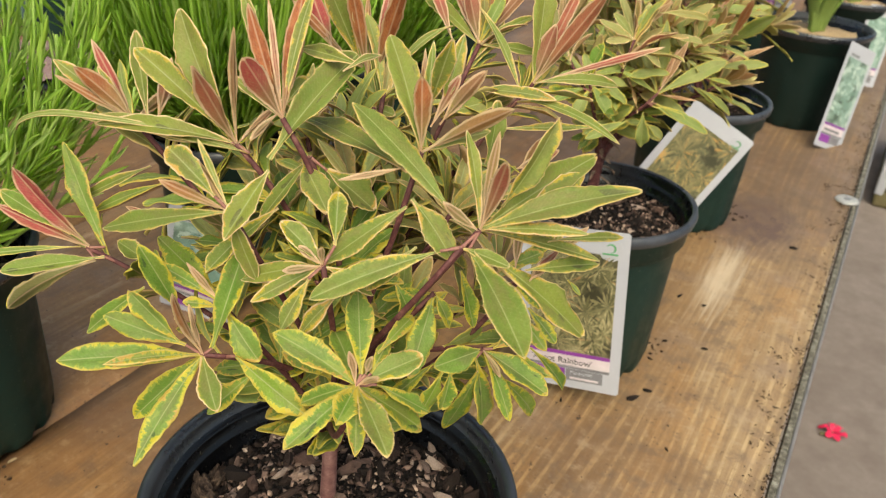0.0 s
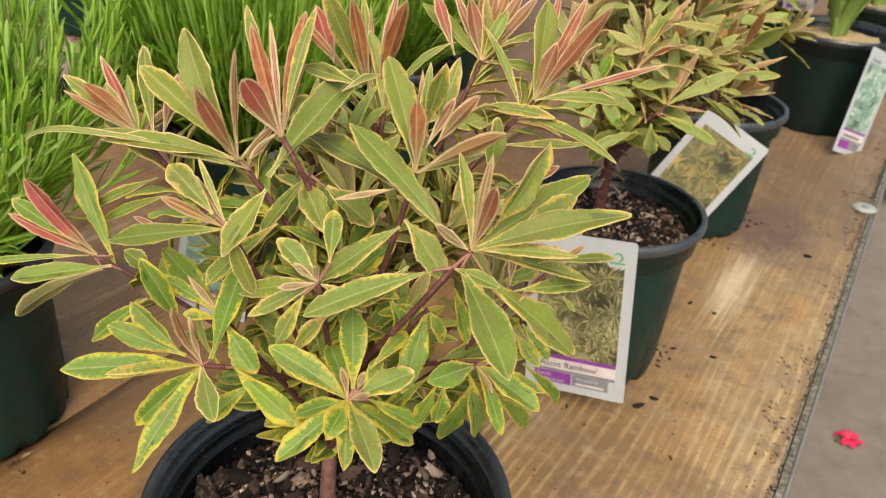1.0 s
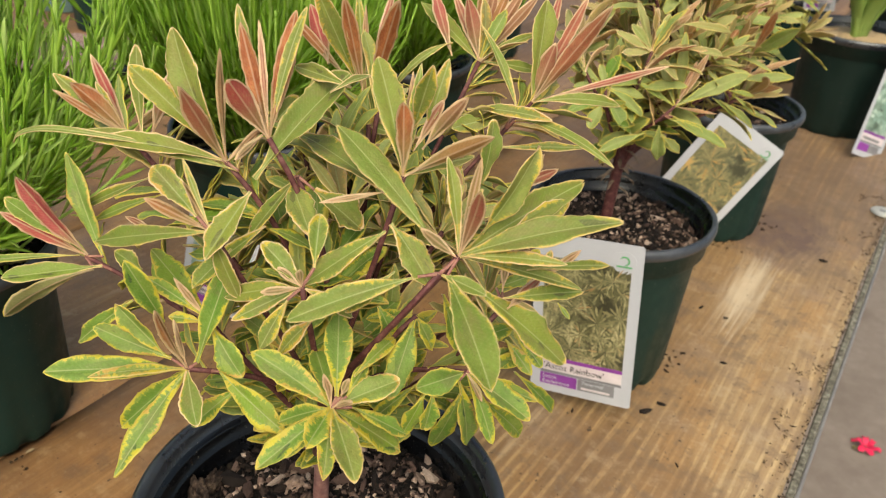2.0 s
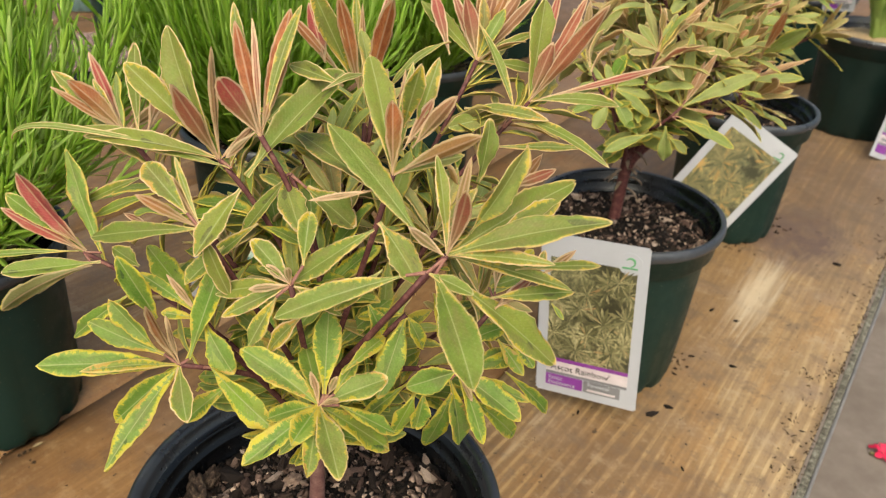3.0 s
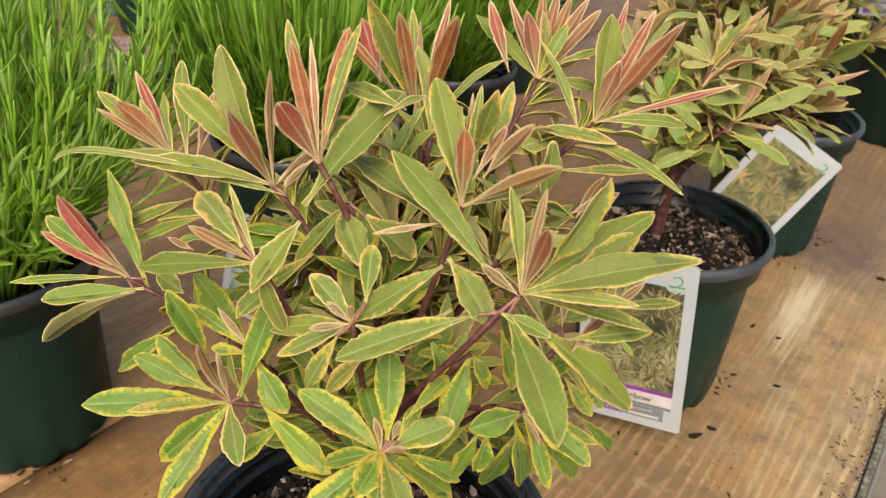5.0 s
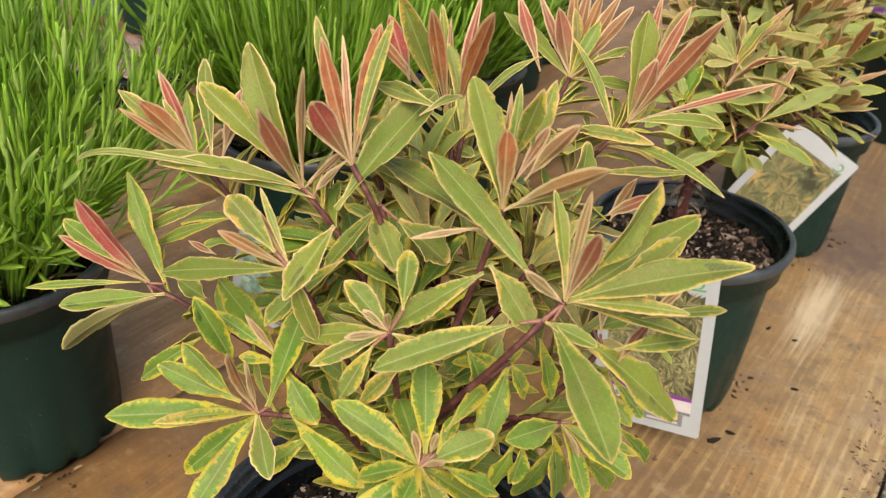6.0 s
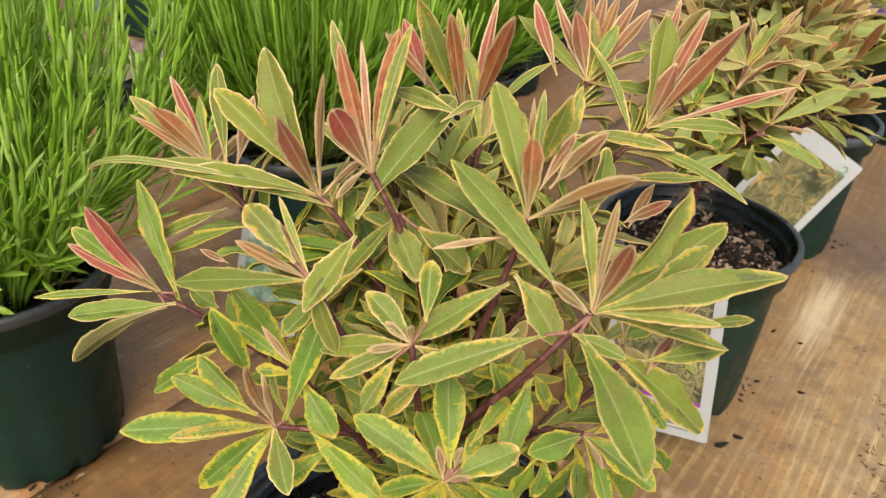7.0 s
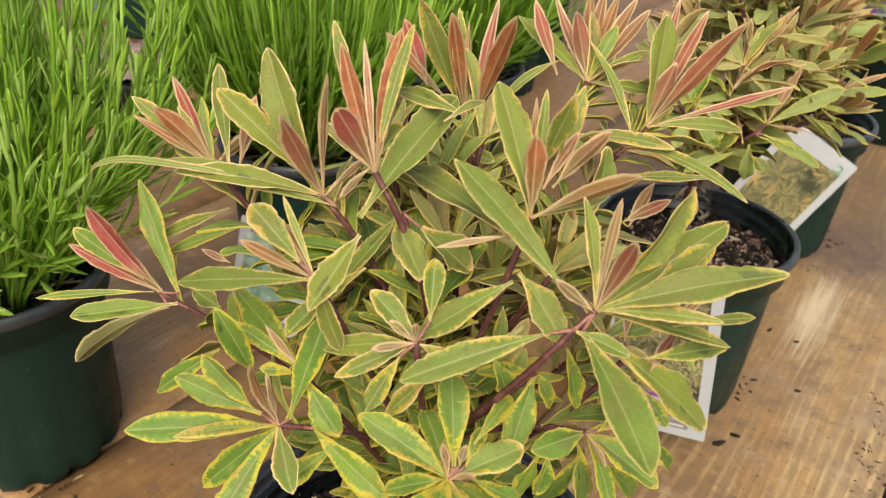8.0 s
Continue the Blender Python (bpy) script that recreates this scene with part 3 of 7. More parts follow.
def add_soil(parent, r, z, seed, chips, mat=None, small=500):
    rng = random.Random(seed)
    vs, fs = [(0, 0, z + 0.004)], []
    rings, seg = 14, 48

    def height(x, y):
        q = math.hypot(x, y) / r
        return z + 0.006 * (1 - q) + noise.noise((x * 60 + seed, y * 60, seed)) * 0.004 + noise.noise((x * 190, y * 190, seed)) * 0.0025

    for i in range(1, rings + 1):
        for j in range(seg):
            a = 2 * math.pi * j / seg
            x, y = r * i / rings * math.cos(a), r * i / rings * math.sin(a)
            vs.append((x, y, height(x, y)))
    for j in range(seg):
        fs.append((0, 1 + j, 1 + (j + 1) % seg))
    for i in range(rings - 1):
        for j in range(seg):
            a, b = 1 + i * seg + j, 1 + i * seg + (j + 1) % seg
            fs.append((a, a + seg, b + seg, b))
    soil = part("soil", (vs, fs), mat or SOIL, parent, "dark potting mix with bark" if not mat else "pale sandy grit")
    for _ in range(chips):
        a, q = rng.uniform(0, 6.28), math.sqrt(rng.random()) * 0.95
        x, y = r * q * math.cos(a), r * q * math.sin(a)
        s = rng.uniform(0.0016, 0.0045) * (1.8 if rng.random() < 0.10 else 1)
        ob = new("bark_chip", rng.choice(CHIPS))
        ob.parent = soil
        ob.matrix_basis = Matrix.Translation((x, y, height(x, y) + s * 0.25)) @ Euler((rng.uniform(-0.5, 0.5), rng.uniform(-0.5, 0.5), rng.uniform(0, 6.28))).to_matrix().to_4x4() @ Matrix.Diagonal((s * rng.uniform(1, 1.9), s, s, 1))
    if small and not mat:
        vs, fs = [], []
        for _ in range(small):
            a, q = rng.uniform(0, 6.28), math.sqrt(rng.random()) * 0.97
            p = Vector((r * q * math.cos(a), r * q * math.sin(a), 0))
            p.z = height(p.x, p.y) + 0.0006
            s = 0.0007 + 0.0021 * rng.random() ** 2
            m = Euler((rng.uniform(-1, 1), rng.uniform(-1, 1), rng.uniform(0, 6.28))).to_matrix() @ Matrix.Diagonal((s * rng.uniform(1, 2.2), s * rng.uniform(0.7, 1.1), s * 0.75))
            o = len(vs)
            for c in ((1, 0, 0), (-1, 0, 0), (0, 1, 0), (0, -1, 0), (0, 0, 1), (0, 0, -1)):
                vs.append(tuple(p + m @ Vector(c)))
            for f in ((0, 2, 4), (2, 1, 4), (1, 3, 4), (3, 0, 4), (2, 0, 5), (1, 2, 5), (3, 1, 5), (0, 3, 5)):
                fs.append(tuple(o + i for i in f))
        tagged(part("crumb_layer", (vs, fs), GRIT, soil), kind="stuff")
    return soil


def grit_material():
    m = Mat("soil_crumbs", 0.9, spec=0.2)
    isl = m.n("NewGeometry").outputs["Random Per Island"]
    m.color(m.ramp(isl, (0.0, (0.004, 0.003, 0.0025)), (0.55, (0.020, 0.013, 0.010)), (0.82, (0.15, 0.096, 0.074)), (1.0, (0.46, 0.34, 0.26))))
    return m.m


GRIT = grit_material()


# ---- leaves ----
def leaf_shape(s, tip, peak):
    """Half width, 0 to 1, along the leaf; widest past the middle, drawn out to the base."""
    if s < 0.04:
        return 0.15
    w = 0.13 + 0.87 * math.sin(min(1.0, (s - 0.04) / (peak - 0.04)) * math.pi / 2) ** 1.4
    if s > peak:
        w *= max(0.0, 1 - ((s - peak) / (1.003 - peak)) ** tip) ** 0.68
    return w


def leaf_mesh(length, width, droop=0.5, fold=0.18, twist=0.0, blush=0.0, yellow=0.6, seed=0, nu=6, nv=18, curl=0.0, pale=0.0):
    """A leaf with its base at the origin and its tip on +y, upper face to +z: two skins and a thin margin."""
    rng = random.Random(seed)
    ph, amp = rng.uniform(0, 6.28), rng.uniform(0.012, 0.045)
    tip, peak = rng.uniform(1.3, 1.95), rng.uniform(0.54, 0.72)
    half, wave = width / 2, rng.uniform(0.06, 0.22)
    # centre line by angle, so that the chord lies on y
    pts, ang, x, y, z = [], [], 0.0, 0.0, 0.0
    for i in range(nv + 1):
        s = i / nv
        th = droop * (0.5 - s) - curl * max(0.0, s - 0.6) * 2.2
        pts.append((y, z))
        ang.append(th)
        y += math.cos(th) / nv
        z += math.sin(th) / nv
    ey, ez = pts[-1]
    q, rot = math.hypot(ey, ez), math.atan2(ez, ey)
    ca, sa = math.cos(-rot), math.sin(-rot)
    verts, rims, uvs = [], [], []
    jag = [(rng.gauss(0, 0.036), rng.gauss(0, 0.036)) for _ in range(nv + 1)]
    roll = rng.uniform(-0.10, 0.16)
    for skin in (0, 1):
        for i in range(nv + 1):
            s = i / nv
            cy, cz = pts[i]
            cy, cz = (cy * ca - cz * sa) * length / q, (cy * sa + cz * ca) * length / q
            th = ang[i] - rot
            hw = half * leaf_shape(s, tip, peak) * (1 + amp * (math.sin(s * 23 + ph) + 0.6 * math.sin(s * 51 + ph * 2)) * (1 if s < 0.95 else 0))
            tw = twist * (s - 0.3)
            for j in range(nu + 1):
                u = 2 * j / nu - 1
                u = math.copysign(abs(u) ** 0.8, u)
                lx = u * hw * (1 + jag[i][u > 0] * (abs(u) > 0.9))
                lift = fold * abs(lx) + math.sin(s * 13 + ph + (1.9 if u > 0 else 0)) * wave * half * abs(u) ** 2 - roll * half * abs(u) ** 5
                mid = 0.06 * half * math.exp(-(u * 5) ** 2)
                h = lift - mid - (0.00035 + 0.0006 * math.exp(-(u * 4) ** 2) * (1 - s)) * skin
                px, pz = lx * math.cos(tw) - h * math.sin(tw), lx * math.sin(tw) + h * math.cos(tw)
                verts.append((px, cy - pz * math.sin(th), cz + pz * math.cos(th)))
                rims.append(100 * min(hw * (1 - abs(u)), (1 - s) * length * 0.55))
                uvs.append((lx, s * length))
    n1 = (nv + 1) * (nu + 1)
    faces, mats = [], []
    for i in range(nv):
        for j in range(nu):
            a = i * (nu + 1) + j
            faces.append((a, a + 1, a + nu + 2, a + nu + 1))
            mats.append(0)
            faces.append((n1 + a, n1 + a + nu + 1, n1 + a + nu + 2, n1 + a + 1))
            mats.append(1)
    for i in range(nv):
        for j in (0, nu):
            a, b = i * (nu + 1) + j, (i + 1) * (nu + 1) + j
            faces.append((a, b, n1 + b, n1 + a) if j == 0 else (b, a, n1 + a, n1 + b))
            mats.append(0)
    me = bpy.data.meshes.new("leaf")
    me.from_pydata(verts, [], faces)
    me.materials.append(LEAF_TOP)
    me.materials.append(LEAF_UNDER)
    me.polygons.foreach_set("material_index", mats)
    me.polygons.foreach_set("use_smooth", [True] * len(faces))
    at_ = me.attributes.new("rim", "FLOAT", "POINT")
    at_.data.foreach_set("value", rims)
    tn = me.attributes.new("tone", "FLOAT_COLOR", "POINT")
    tn.data.foreach_set("color", [blush, yellow * min(1.0, half / 0.0045) ** 0.6, rng.random(), pale] * len(verts))
    uvl = me.uv_layers.new(name="UVMap")
    flat = []
    for f in faces:
        for i in f:
            flat.extend(uvs[i])
    uvl.data.foreach_set("uv", flat)
    return me


class LeafMass:
    """Many leaves joined in one mesh, with the same attributes as a single leaf."""

    def __init__(self):
        self.v, self.f, self.mi, self.rim, self.tone, self.uv = [], [], [], [], [], []

    def add(self, mesh, m):
        o, n = len(self.v), len(mesh.vertices)
        self.v.extend(tuple(m @ q.co) for q in mesh.vertices)
        self.f.extend(tuple(o + i for i in p.vertices) for p in mesh.polygons)
        self.mi.extend(p.material_index for p in mesh.polygons)
        buf = [0.0] * n
        mesh.attributes["rim"].data.foreach_get("value", buf)
        self.rim.extend(buf)
        buf = [0.0] * (n * 4)
        mesh.attributes["tone"].data.foreach_get("color", buf)
        self.tone.extend(buf)
        buf = [0.0] * (len(mesh.loops) * 2)
        mesh.uv_layers[0].data.foreach_get("uv", buf)
        k = random.Random(o).randint(0, 30)
        self.uv.extend(x if i % 2 == 0 else x + k for i, x in enumerate(buf))
        bpy.data.meshes.remove(mesh)

    def make(self, name, parent):
        me = bpy.data.meshes.new(name)
        me.from_pydata(self.v, [], self.f)
        me.materials.append(LEAF_TOP)
        me.materials.append(LEAF_UNDER)
        me.polygons.foreach_set("material_index", self.mi)
        me.polygons.foreach_set("use_smooth", [True] * len(self.f))
        me.attributes.new("rim", "FLOAT", "POINT").data.foreach_set("value", self.rim)
        me.attributes.new("tone", "FLOAT_COLOR", "POINT").data.foreach_set("color", self.tone)
        me.uv_layers.new(name="UVMap").data.foreach_set("uv", self.uv)
        ob = new(name, me)
        ob.parent = parent
        return tagged(ob, kind="stuff")


def leaf_pose(base, tip, up):
    d = (tip - base).normalized()
    n = up - d * up.dot(d)
    n = n.normalized() if n.length > 1e-4 else d.orthogonal().normalized()
    m = Matrix((d.cross(n), d, n)).transposed().to_4x4()
    m.translation = base
    return m


def set_leaf(parent, base, tip, up, mesh):
    """Lay a leaf from base to tip with its upper face towards up."""
    d = (tip - base).normalized()
    n = up - d * up.dot(d)
    n = n.normalized() if n.length > 1e-4 else d.orthogonal().normalized()
    x = d.cross(n)
    m = Matrix((x, d, n)).transposed().to_4x4()
    m.translation = base
    ob = new("leaf", mesh)
    ob.parent = parent
    ob.matrix_basis = m
    return ob


def euphorbia(parent, foot, crown, shoots, seed, filler, single, trunk=True):
    """shoots: (whorl point, axis, leaf count, leaf length, blush, openness); the first leaves of the nearest shoots are single parts."""
    rng = random.Random(seed)
    mass = LeafMass()
    if trunk:
        part("trunk", tube(bez(foot, foot + Vector((0, 0, 0.02)), crown - Vector((0, 0, 0.02)), crown, 8), [0.0060 - 0.0002 * i for i in range(9)], 10), STEM, parent)
    made = 0
    for k, (top, axis, count, length, blush, opened) in enumerate(shoots):
        top, axis = Vector(top), Vector(axis).normalized()
        low = foot.lerp(crown, rng.uniform(0.5, 1.0))
        d = (top - low).length
        path = bez(low, low + Vector((0, 0, 0.3 * d)) + (top - low) * 0.1, top - axis * d * 0.4, top, 12)
        stem = part("stem", tube(path, [0.0027 - 0.0012 * i / 12 for i in range(13)], 7), STEM, parent)
        turn = rng.uniform(0, 6.28)
        side = axis.orthogonal().normalized()
        other = axis.cross(side)

        def put(b, way, ln, wd, up, bl):
            nonlocal made
            # pale tint of these plants, raised further to brighten their shaded foliage
            me = leaf_mesh(ln, wd, rng.uniform(0.05, 0.7), rng.uniform(0.1, 0.3), rng.uniform(-0.35, 0.35), bl, rng.uniform(0.2, 0.5), rng.randrange(10 ** 6), 6, 10, pale=rng.uniform(0.55, 1.05))
            if made < single:
                set_leaf(stem, b, b + way * ln, up, me)
                made += 1
            else:
                mass.add(me, leaf_pose(b, b + way * ln, up))

        for i in range(count):
            f = i / max(1, count - 1)
            a = turn + i * 2.39996
            out = side * math.cos(a) + other * math.sin(a)
            open_ = opened * (1.2 - 0.95 * f) + rng.uniform(-0.12, 0.12)
            way = (axis * math.cos(open_) + out * math.sin(open_)).normalized()
            ln = length * (1.0 - 0.35 * f) * rng.uniform(0.85, 1.15)
            put(top - axis * (0.014 * (1 - f)), way, ln, ln * rng.uniform(0.16, 0.23), axis, max(0.0, min(1, blush * (1.25 * f - 0.1) + rng.uniform(-0.15, 0.1))))
        for i in range(filler):
            q = rng.randint(4, 11)
            tang = (path[q + 1] - path[q - 1]).normalized()
            o2 = tang.orthogonal().normalized()
            a = rng.uniform(0, 6.28)
            out = o2 * math.cos(a) + tang.cross(o2) * math.sin(a)
            ln = length * rng.uniform(0.6, 0.95)
            put(path[q], (tang * rng.uniform(0.1, 0.6) + out).normalized(), ln, ln * rng.uniform(0.24, 0.32), tang, rng.uniform(0, 0.2))
    if mass.v:
        mass.make("inner_foliage", parent)


def bush_shoots(rng, n, centre, spread, height, length):
    out = []
    for i in range(n):
        a = i * 2.39996
        q = math.sqrt((i + 0.5) / n)
        top = (centre[0] + spread * q * math.cos(a), centre[1] + spread * q * math.sin(a), centre[2] + height * (1 - 0.62 * q * q) + rng.uniform(-0.02, 0.02))
        ax = (math.cos(a) * q * 1.0, math.sin(a) * q * 1.0, 1.0 - 0.2 * q)
        out.append((top, ax, rng.randint(11, 14), length * rng.uniform(0.85, 1.15), 0.85 - 0.55 * q * rng.random(), rng.uniform(0.85, 1.25)))
    return out


def potted_euphorbia(at, label, seed, n, spread, height, single, r=0.0835, h=0.165, chips=60, lean=(0, 0)):
    p = thing("potted_euphorbia", at, label, "potted plant", "variegated spurge pots")
    add_pot(p, r, h, 0.064, seed)
    add_soil(p, r - 0.0135, h - 0.024, seed, chips)
    rng = random.Random(seed)
    crown = Vector((lean[0] * 0.4, lean[1] * 0.4, h + 0.035))
    euphorbia(p, Vector((0, 0, h - 0.036)), crown, bush_shoots(rng, n, (lean[0], lean[1], h + 0.03), spread, height, 0.050), seed, 9, single)
    return p


GROUP = "variegated spurge pots"
second_plant = thing("potted_euphorbia", (-0.008, 0.41, 0), "bushy pale variegated spurge in a dark green nursery pot", "potted plant", GROUP)
add_pot(second_plant, 0.0835, 0.165, 0.064, 12)
add_soil(second_plant, 0.0705, 0.143, 12, 150, small=2200)
potted_euphorbia((-0.008, 0.768, 0), "variegated spurge in a dark green pot, shoots blushed orange", 13, 24, 0.095, 0.16, 200, lean=(-0.035, 0.0))
main_plant = thing("potted_euphorbia", (0, 0, 0), "yellow-edged variegated spurge with pink shoot tips in a black pot", "potted plant", GROUP)
add_pot(main_plant, 0.0935, 0.168, 0.068, 11, None, POT_RIM)
add_soil(main_plant, 0.0795, 0.138, 11, 300, small=4500)


def bark_chunk(seed, size, splinters):
    """A broken lump of bark with split fibres along its length."""
    bm = bmesh.new()
    bmesh.ops.create_icosphere(bm, subdivisions=4, radius=1.0)
    off = Vector((seed * 3.7, seed * 1.9, seed * 5.1))
    for vert in bm.verts:
        q = vert.co.copy()
        o = q + off
        split = abs(noise.noise((o.x * 0.8, o.y * 4.5, o.z * 6.0)))
        vert.co *= 1 + 0.45 * noise.noise(o * 1.7) - splinters * 0.55 * split + 0.10 * noise.noise((o.x * 3, o.y * 14, o.z * 14)) + 0.07 * noise.noise(o * 9.0)
        vert.co.x += 0.30 * splinters * noise.noise((o.y * 5, o.z * 5, 0.0)) * (1 if q.x > 0 else -1)
        vert.co = Vector((vert.co.x * size[0], vert.co.y * size[1], vert.co.z * size[2]))
    return bm


for x, y, seed, size, splinters, turn, mat, words in (
    (-0.0655, -0.0230, 1, (0.0150, 0.0070, 0.0060), 1.0, 148, BARK, "rough dark chunk of bark"),
    (-0.0700, -0.0100, 2, (0.0090, 0.0045, 0.0050), 1.0, 112, BARK, "rough dark chunk of bark"),
    (-0.0240, -0.0330, 3, (0.0090, 0.0065, 0.0050), 0.35, 20, PALE_BARK, "pale tan chunk of bark"),
    (-0.0330, 0.0160, 4, (0.0058, 0.0042, 0.0036), 0.35, 70, PALE_BARK, "pale tan chunk of bark"),
    (0.0230, -0.0360, 5, (0.0066, 0.0046, 0.0036), 0.35, -30, PALE_BARK, "pale tan chunk of bark"),
):
    ob = part("bark_chunk", bark_chunk(seed, size, splinters), mat, main_plant, words)
    ob.matrix_basis = pose(x, y, 0.1425, 8, -6, turn)


class Bush:
    """A spurge set out shoot by shoot, in centimetres from its pot's centre."""

    def __init__(self, plant, foot, crown, seed, pale, extra, inner, slim, young):
        self.plant, self.foot, self.crown, self.pale, self.extra, self.inner = plant, Vector(foot), Vector(crown), pale, extra, inner
        self.slim, self.young = slim, young
        self.rng, self.mass = random.Random(seed), LeafMass()
        rise = Vector((0, 0, 0.02))
        part("trunk", tube(bez(self.foot, self.foot + rise, self.crown - rise, self.crown, 8), [(0.0056 if young else 0.0046) - 0.00012 * i for i in range(9)], 12), STEM if young else TRUNK, plant, "ringed reddish-brown woody stem")

    def within(self, *points):
        """True for points inside the crown, behind its outer whorls."""
        return self.young or all(0.62 * q.x - 0.78 * q.y < 0.016 - max(0.0, q.z - 0.30) * 0.9 for q in points)

    def fill(self, count):
        """Leafy shoots crowded in the far half of the crown."""
        rng = self.rng
        for k in range(count):
            a, q = k * 2.39996, math.sqrt((k + 0.5) / count)
            top = Vector((-0.02 + 0.075 * q * math.cos(a), 0.055 + 0.060 * q * math.sin(a), 0.345 - 0.065 * q * q + rng.uniform(-0.03, 0.012)))
            axis = Vector((math.cos(a) * q * 0.7, math.sin(a) * q * 0.7 + 0.1, 1.0)).normalized()
            low = self.foot.lerp(self.crown, rng.uniform(0.6, 1.0))
            path = bez(low, low + Vector((0, 0, 0.05)), top - axis * 0.05, top, 12)
            stem = part("stem", tube(path, [0.0016 - 0.0005 * i / 12 for i in range(13)], 7), STEM, self.plant)
            side = axis.orthogonal().normalized()
            for i in range(16):
                b = i * 2.39996 + k
                out = side * math.cos(b) + axis.cross(side) * math.sin(b)
                open_ = rng.uniform(0.35, 1.5)
                way = axis * math.cos(open_) + out * math.sin(open_)
                ln = rng.uniform(0.024, 0.042)
                at = top - axis * 0.030 * (i / 15) if i > 6 else top - axis * 0.004
                if not self.within(at + way * ln):
                    continue
                # paleness stands in for light reaching the shaded inside of the crown
                me = leaf_mesh(ln, ln * rng.uniform(0.15, 0.24), rng.uniform(0.2, 1.1), rng.uniform(0.1, 0.5), rng.uniform(-0.4, 0.4), rng.random() ** 2 * 0.6, rng.uniform(0.4, 1.0), rng.randrange(10 ** 6), 6, 12, pale=rng.uniform(0.3, 0.9))
                self.mass.add(me, leaf_pose(at, at + way * ln, axis))

    def shoot(self, node, axis):
        """A branch from the trunk to a whorl of leaves."""
        rng = self.rng
        top, axis = Vector(node) / 100, Vector(axis).normalized()
        low = self.foot.lerp(self.crown, rng.uniform(0.45, 1.0))
        d = (top - low).length
        path = bez(low, low + Vector((0, 0, 0.35 * d)) + (top - low) * 0.08, top - axis * d * 0.42, top, 14)
        self.path = path
        stem = part("stem", tube(path, [0.00155 - 0.00045 * i / 14 for i in range(15)], 8), STEM, self.plant)
        for i in range(self.inner if top.z > 0.29 else self.inner // 2):  # smaller leaves down the branch
            k = rng.randint(3, 12)
            tang = (path[k + 1] - path[k - 1]).normalized()
            side = tang.orthogonal().normalized()
            a = rng.uniform(0, 6.28)
            out = side * math.cos(a) + tang.cross(side) * math.sin(a)
            way = (tang * rng.uniform(0.1, 0.8) + out + Vector((0, 0, 0.1))).normalized()
            ln = rng.uniform(0.022, 0.038)
            if not self.within(path[k], path[k] + way * ln):
                continue
            me = leaf_mesh(ln, ln * rng.uniform(0.22, 0.34), rng.uniform(0.1, 0.8), rng.uniform(0.1, 0.3), rng.uniform(-0.3, 0.3), rng.uniform(0, 0.15), rng.uniform(0.4, 1.0), rng.randrange(10 ** 6), pale=max(self.pale, 0.35) * rng.random())
            if i < 5:
                set_leaf(stem, path[k], path[k] + way * ln, tang, me)
            else:
                self.mass.add(me, leaf_pose(path[k], path[k] + way * ln, tang))
        side = axis.orthogonal().normalized()
        for i in range(self.extra if top.z > 0.31 else self.extra // 5):  # narrow leaves crowded at the shoot's far side
            a = rng.uniform(0, 6.28)
            out = side * math.cos(a) + axis.cross(side) * math.sin(a)
            if out.y < -0.15:
                out = -out
            open_ = rng.uniform(0.25, 1.35)
            way = axis * math.cos(open_) + out * math.sin(open_)
            ln = rng.uniform(0.022, 0.036) * (1.0 + 0.25 * self.young)
            b = top - axis * rng.uniform(0.0, 0.022)
            if not self.within(b + way * ln):
                continue
            # pale tint, raised to put brightness into the crown's dark gaps
            me = leaf_mesh(ln, ln * rng.uniform(0.18, 0.27), rng.uniform(0.1, 0.9), rng.uniform(0.1, 0.45), rng.uniform(-0.4, 0.4), rng.random() ** 2 * 0.7 + self.young * rng.random() * 0.5, rng.uniform(0.3, 1.0), rng.randrange(10 ** 6), pale=max(self.pale, 0.7) * rng.uniform(0.2, 1.0))
            self.mass.add(me, leaf_pose(b, b + way * ln, axis))
        return stem

    def leaf(self, stem, base, tip, up, width, blush, yellow, droop=None, curl=0.0):
        """One leaf of a whorl, from base to tip; its width in millimetres."""
        rng = self.rng
        b, t = Vector(base) / 100, Vector(tip) / 100
        sag = rng.uniform(0.05, 0.65)
        near = min(self.path, key=lambda q: (q - b).length)
        if 0.003 < (near - b).length < 0.0085:  # a side twig or the shoot's tip carries it
            mid = near.lerp(b, 0.5)
            part("twig", tube(bez(near, near.lerp(mid, 0.7), mid, b, 6), [0.0008, 0.0008, 0.0007, 0.0007, 0.0006, 0.0006, 0.0006], 6), YOUNG_STEM, stem)
        if b.z > 0.31:  # younger leaves up the plant are more olive
            blush, yellow = max(blush, 0.36 if b.z < 0.33 else 0.44), yellow * 0.78
        me = leaf_mesh((t - b).length, width / 1000 * self.slim * (0.88 if blush > 0.6 else 1.0), sag if droop is None else droop, rng.uniform(0.12, 0.50), rng.uniform(-0.45, 0.45), blush, yellow * (0.4 if self.young else 1.0), rng.randrange(10 ** 6), 8, 30, curl=curl, pale=self.pale * rng.uniform(0.4, 1.0))
        return set_leaf(stem, b, t, Vector(up), me)


MAIN = Bush(main_plant, (-0.013, 0.013, 0.128), (-0.008, 0.010, 0.185), 77, 0.15, 12, 40, 0.97, 0.0)
SECOND = Bush(second_plant, (-0.013, 0.0, 0.130), (-0.010, 0.0, 0.215), 78, 0.9, 12, 12, 0.78, 1.0)
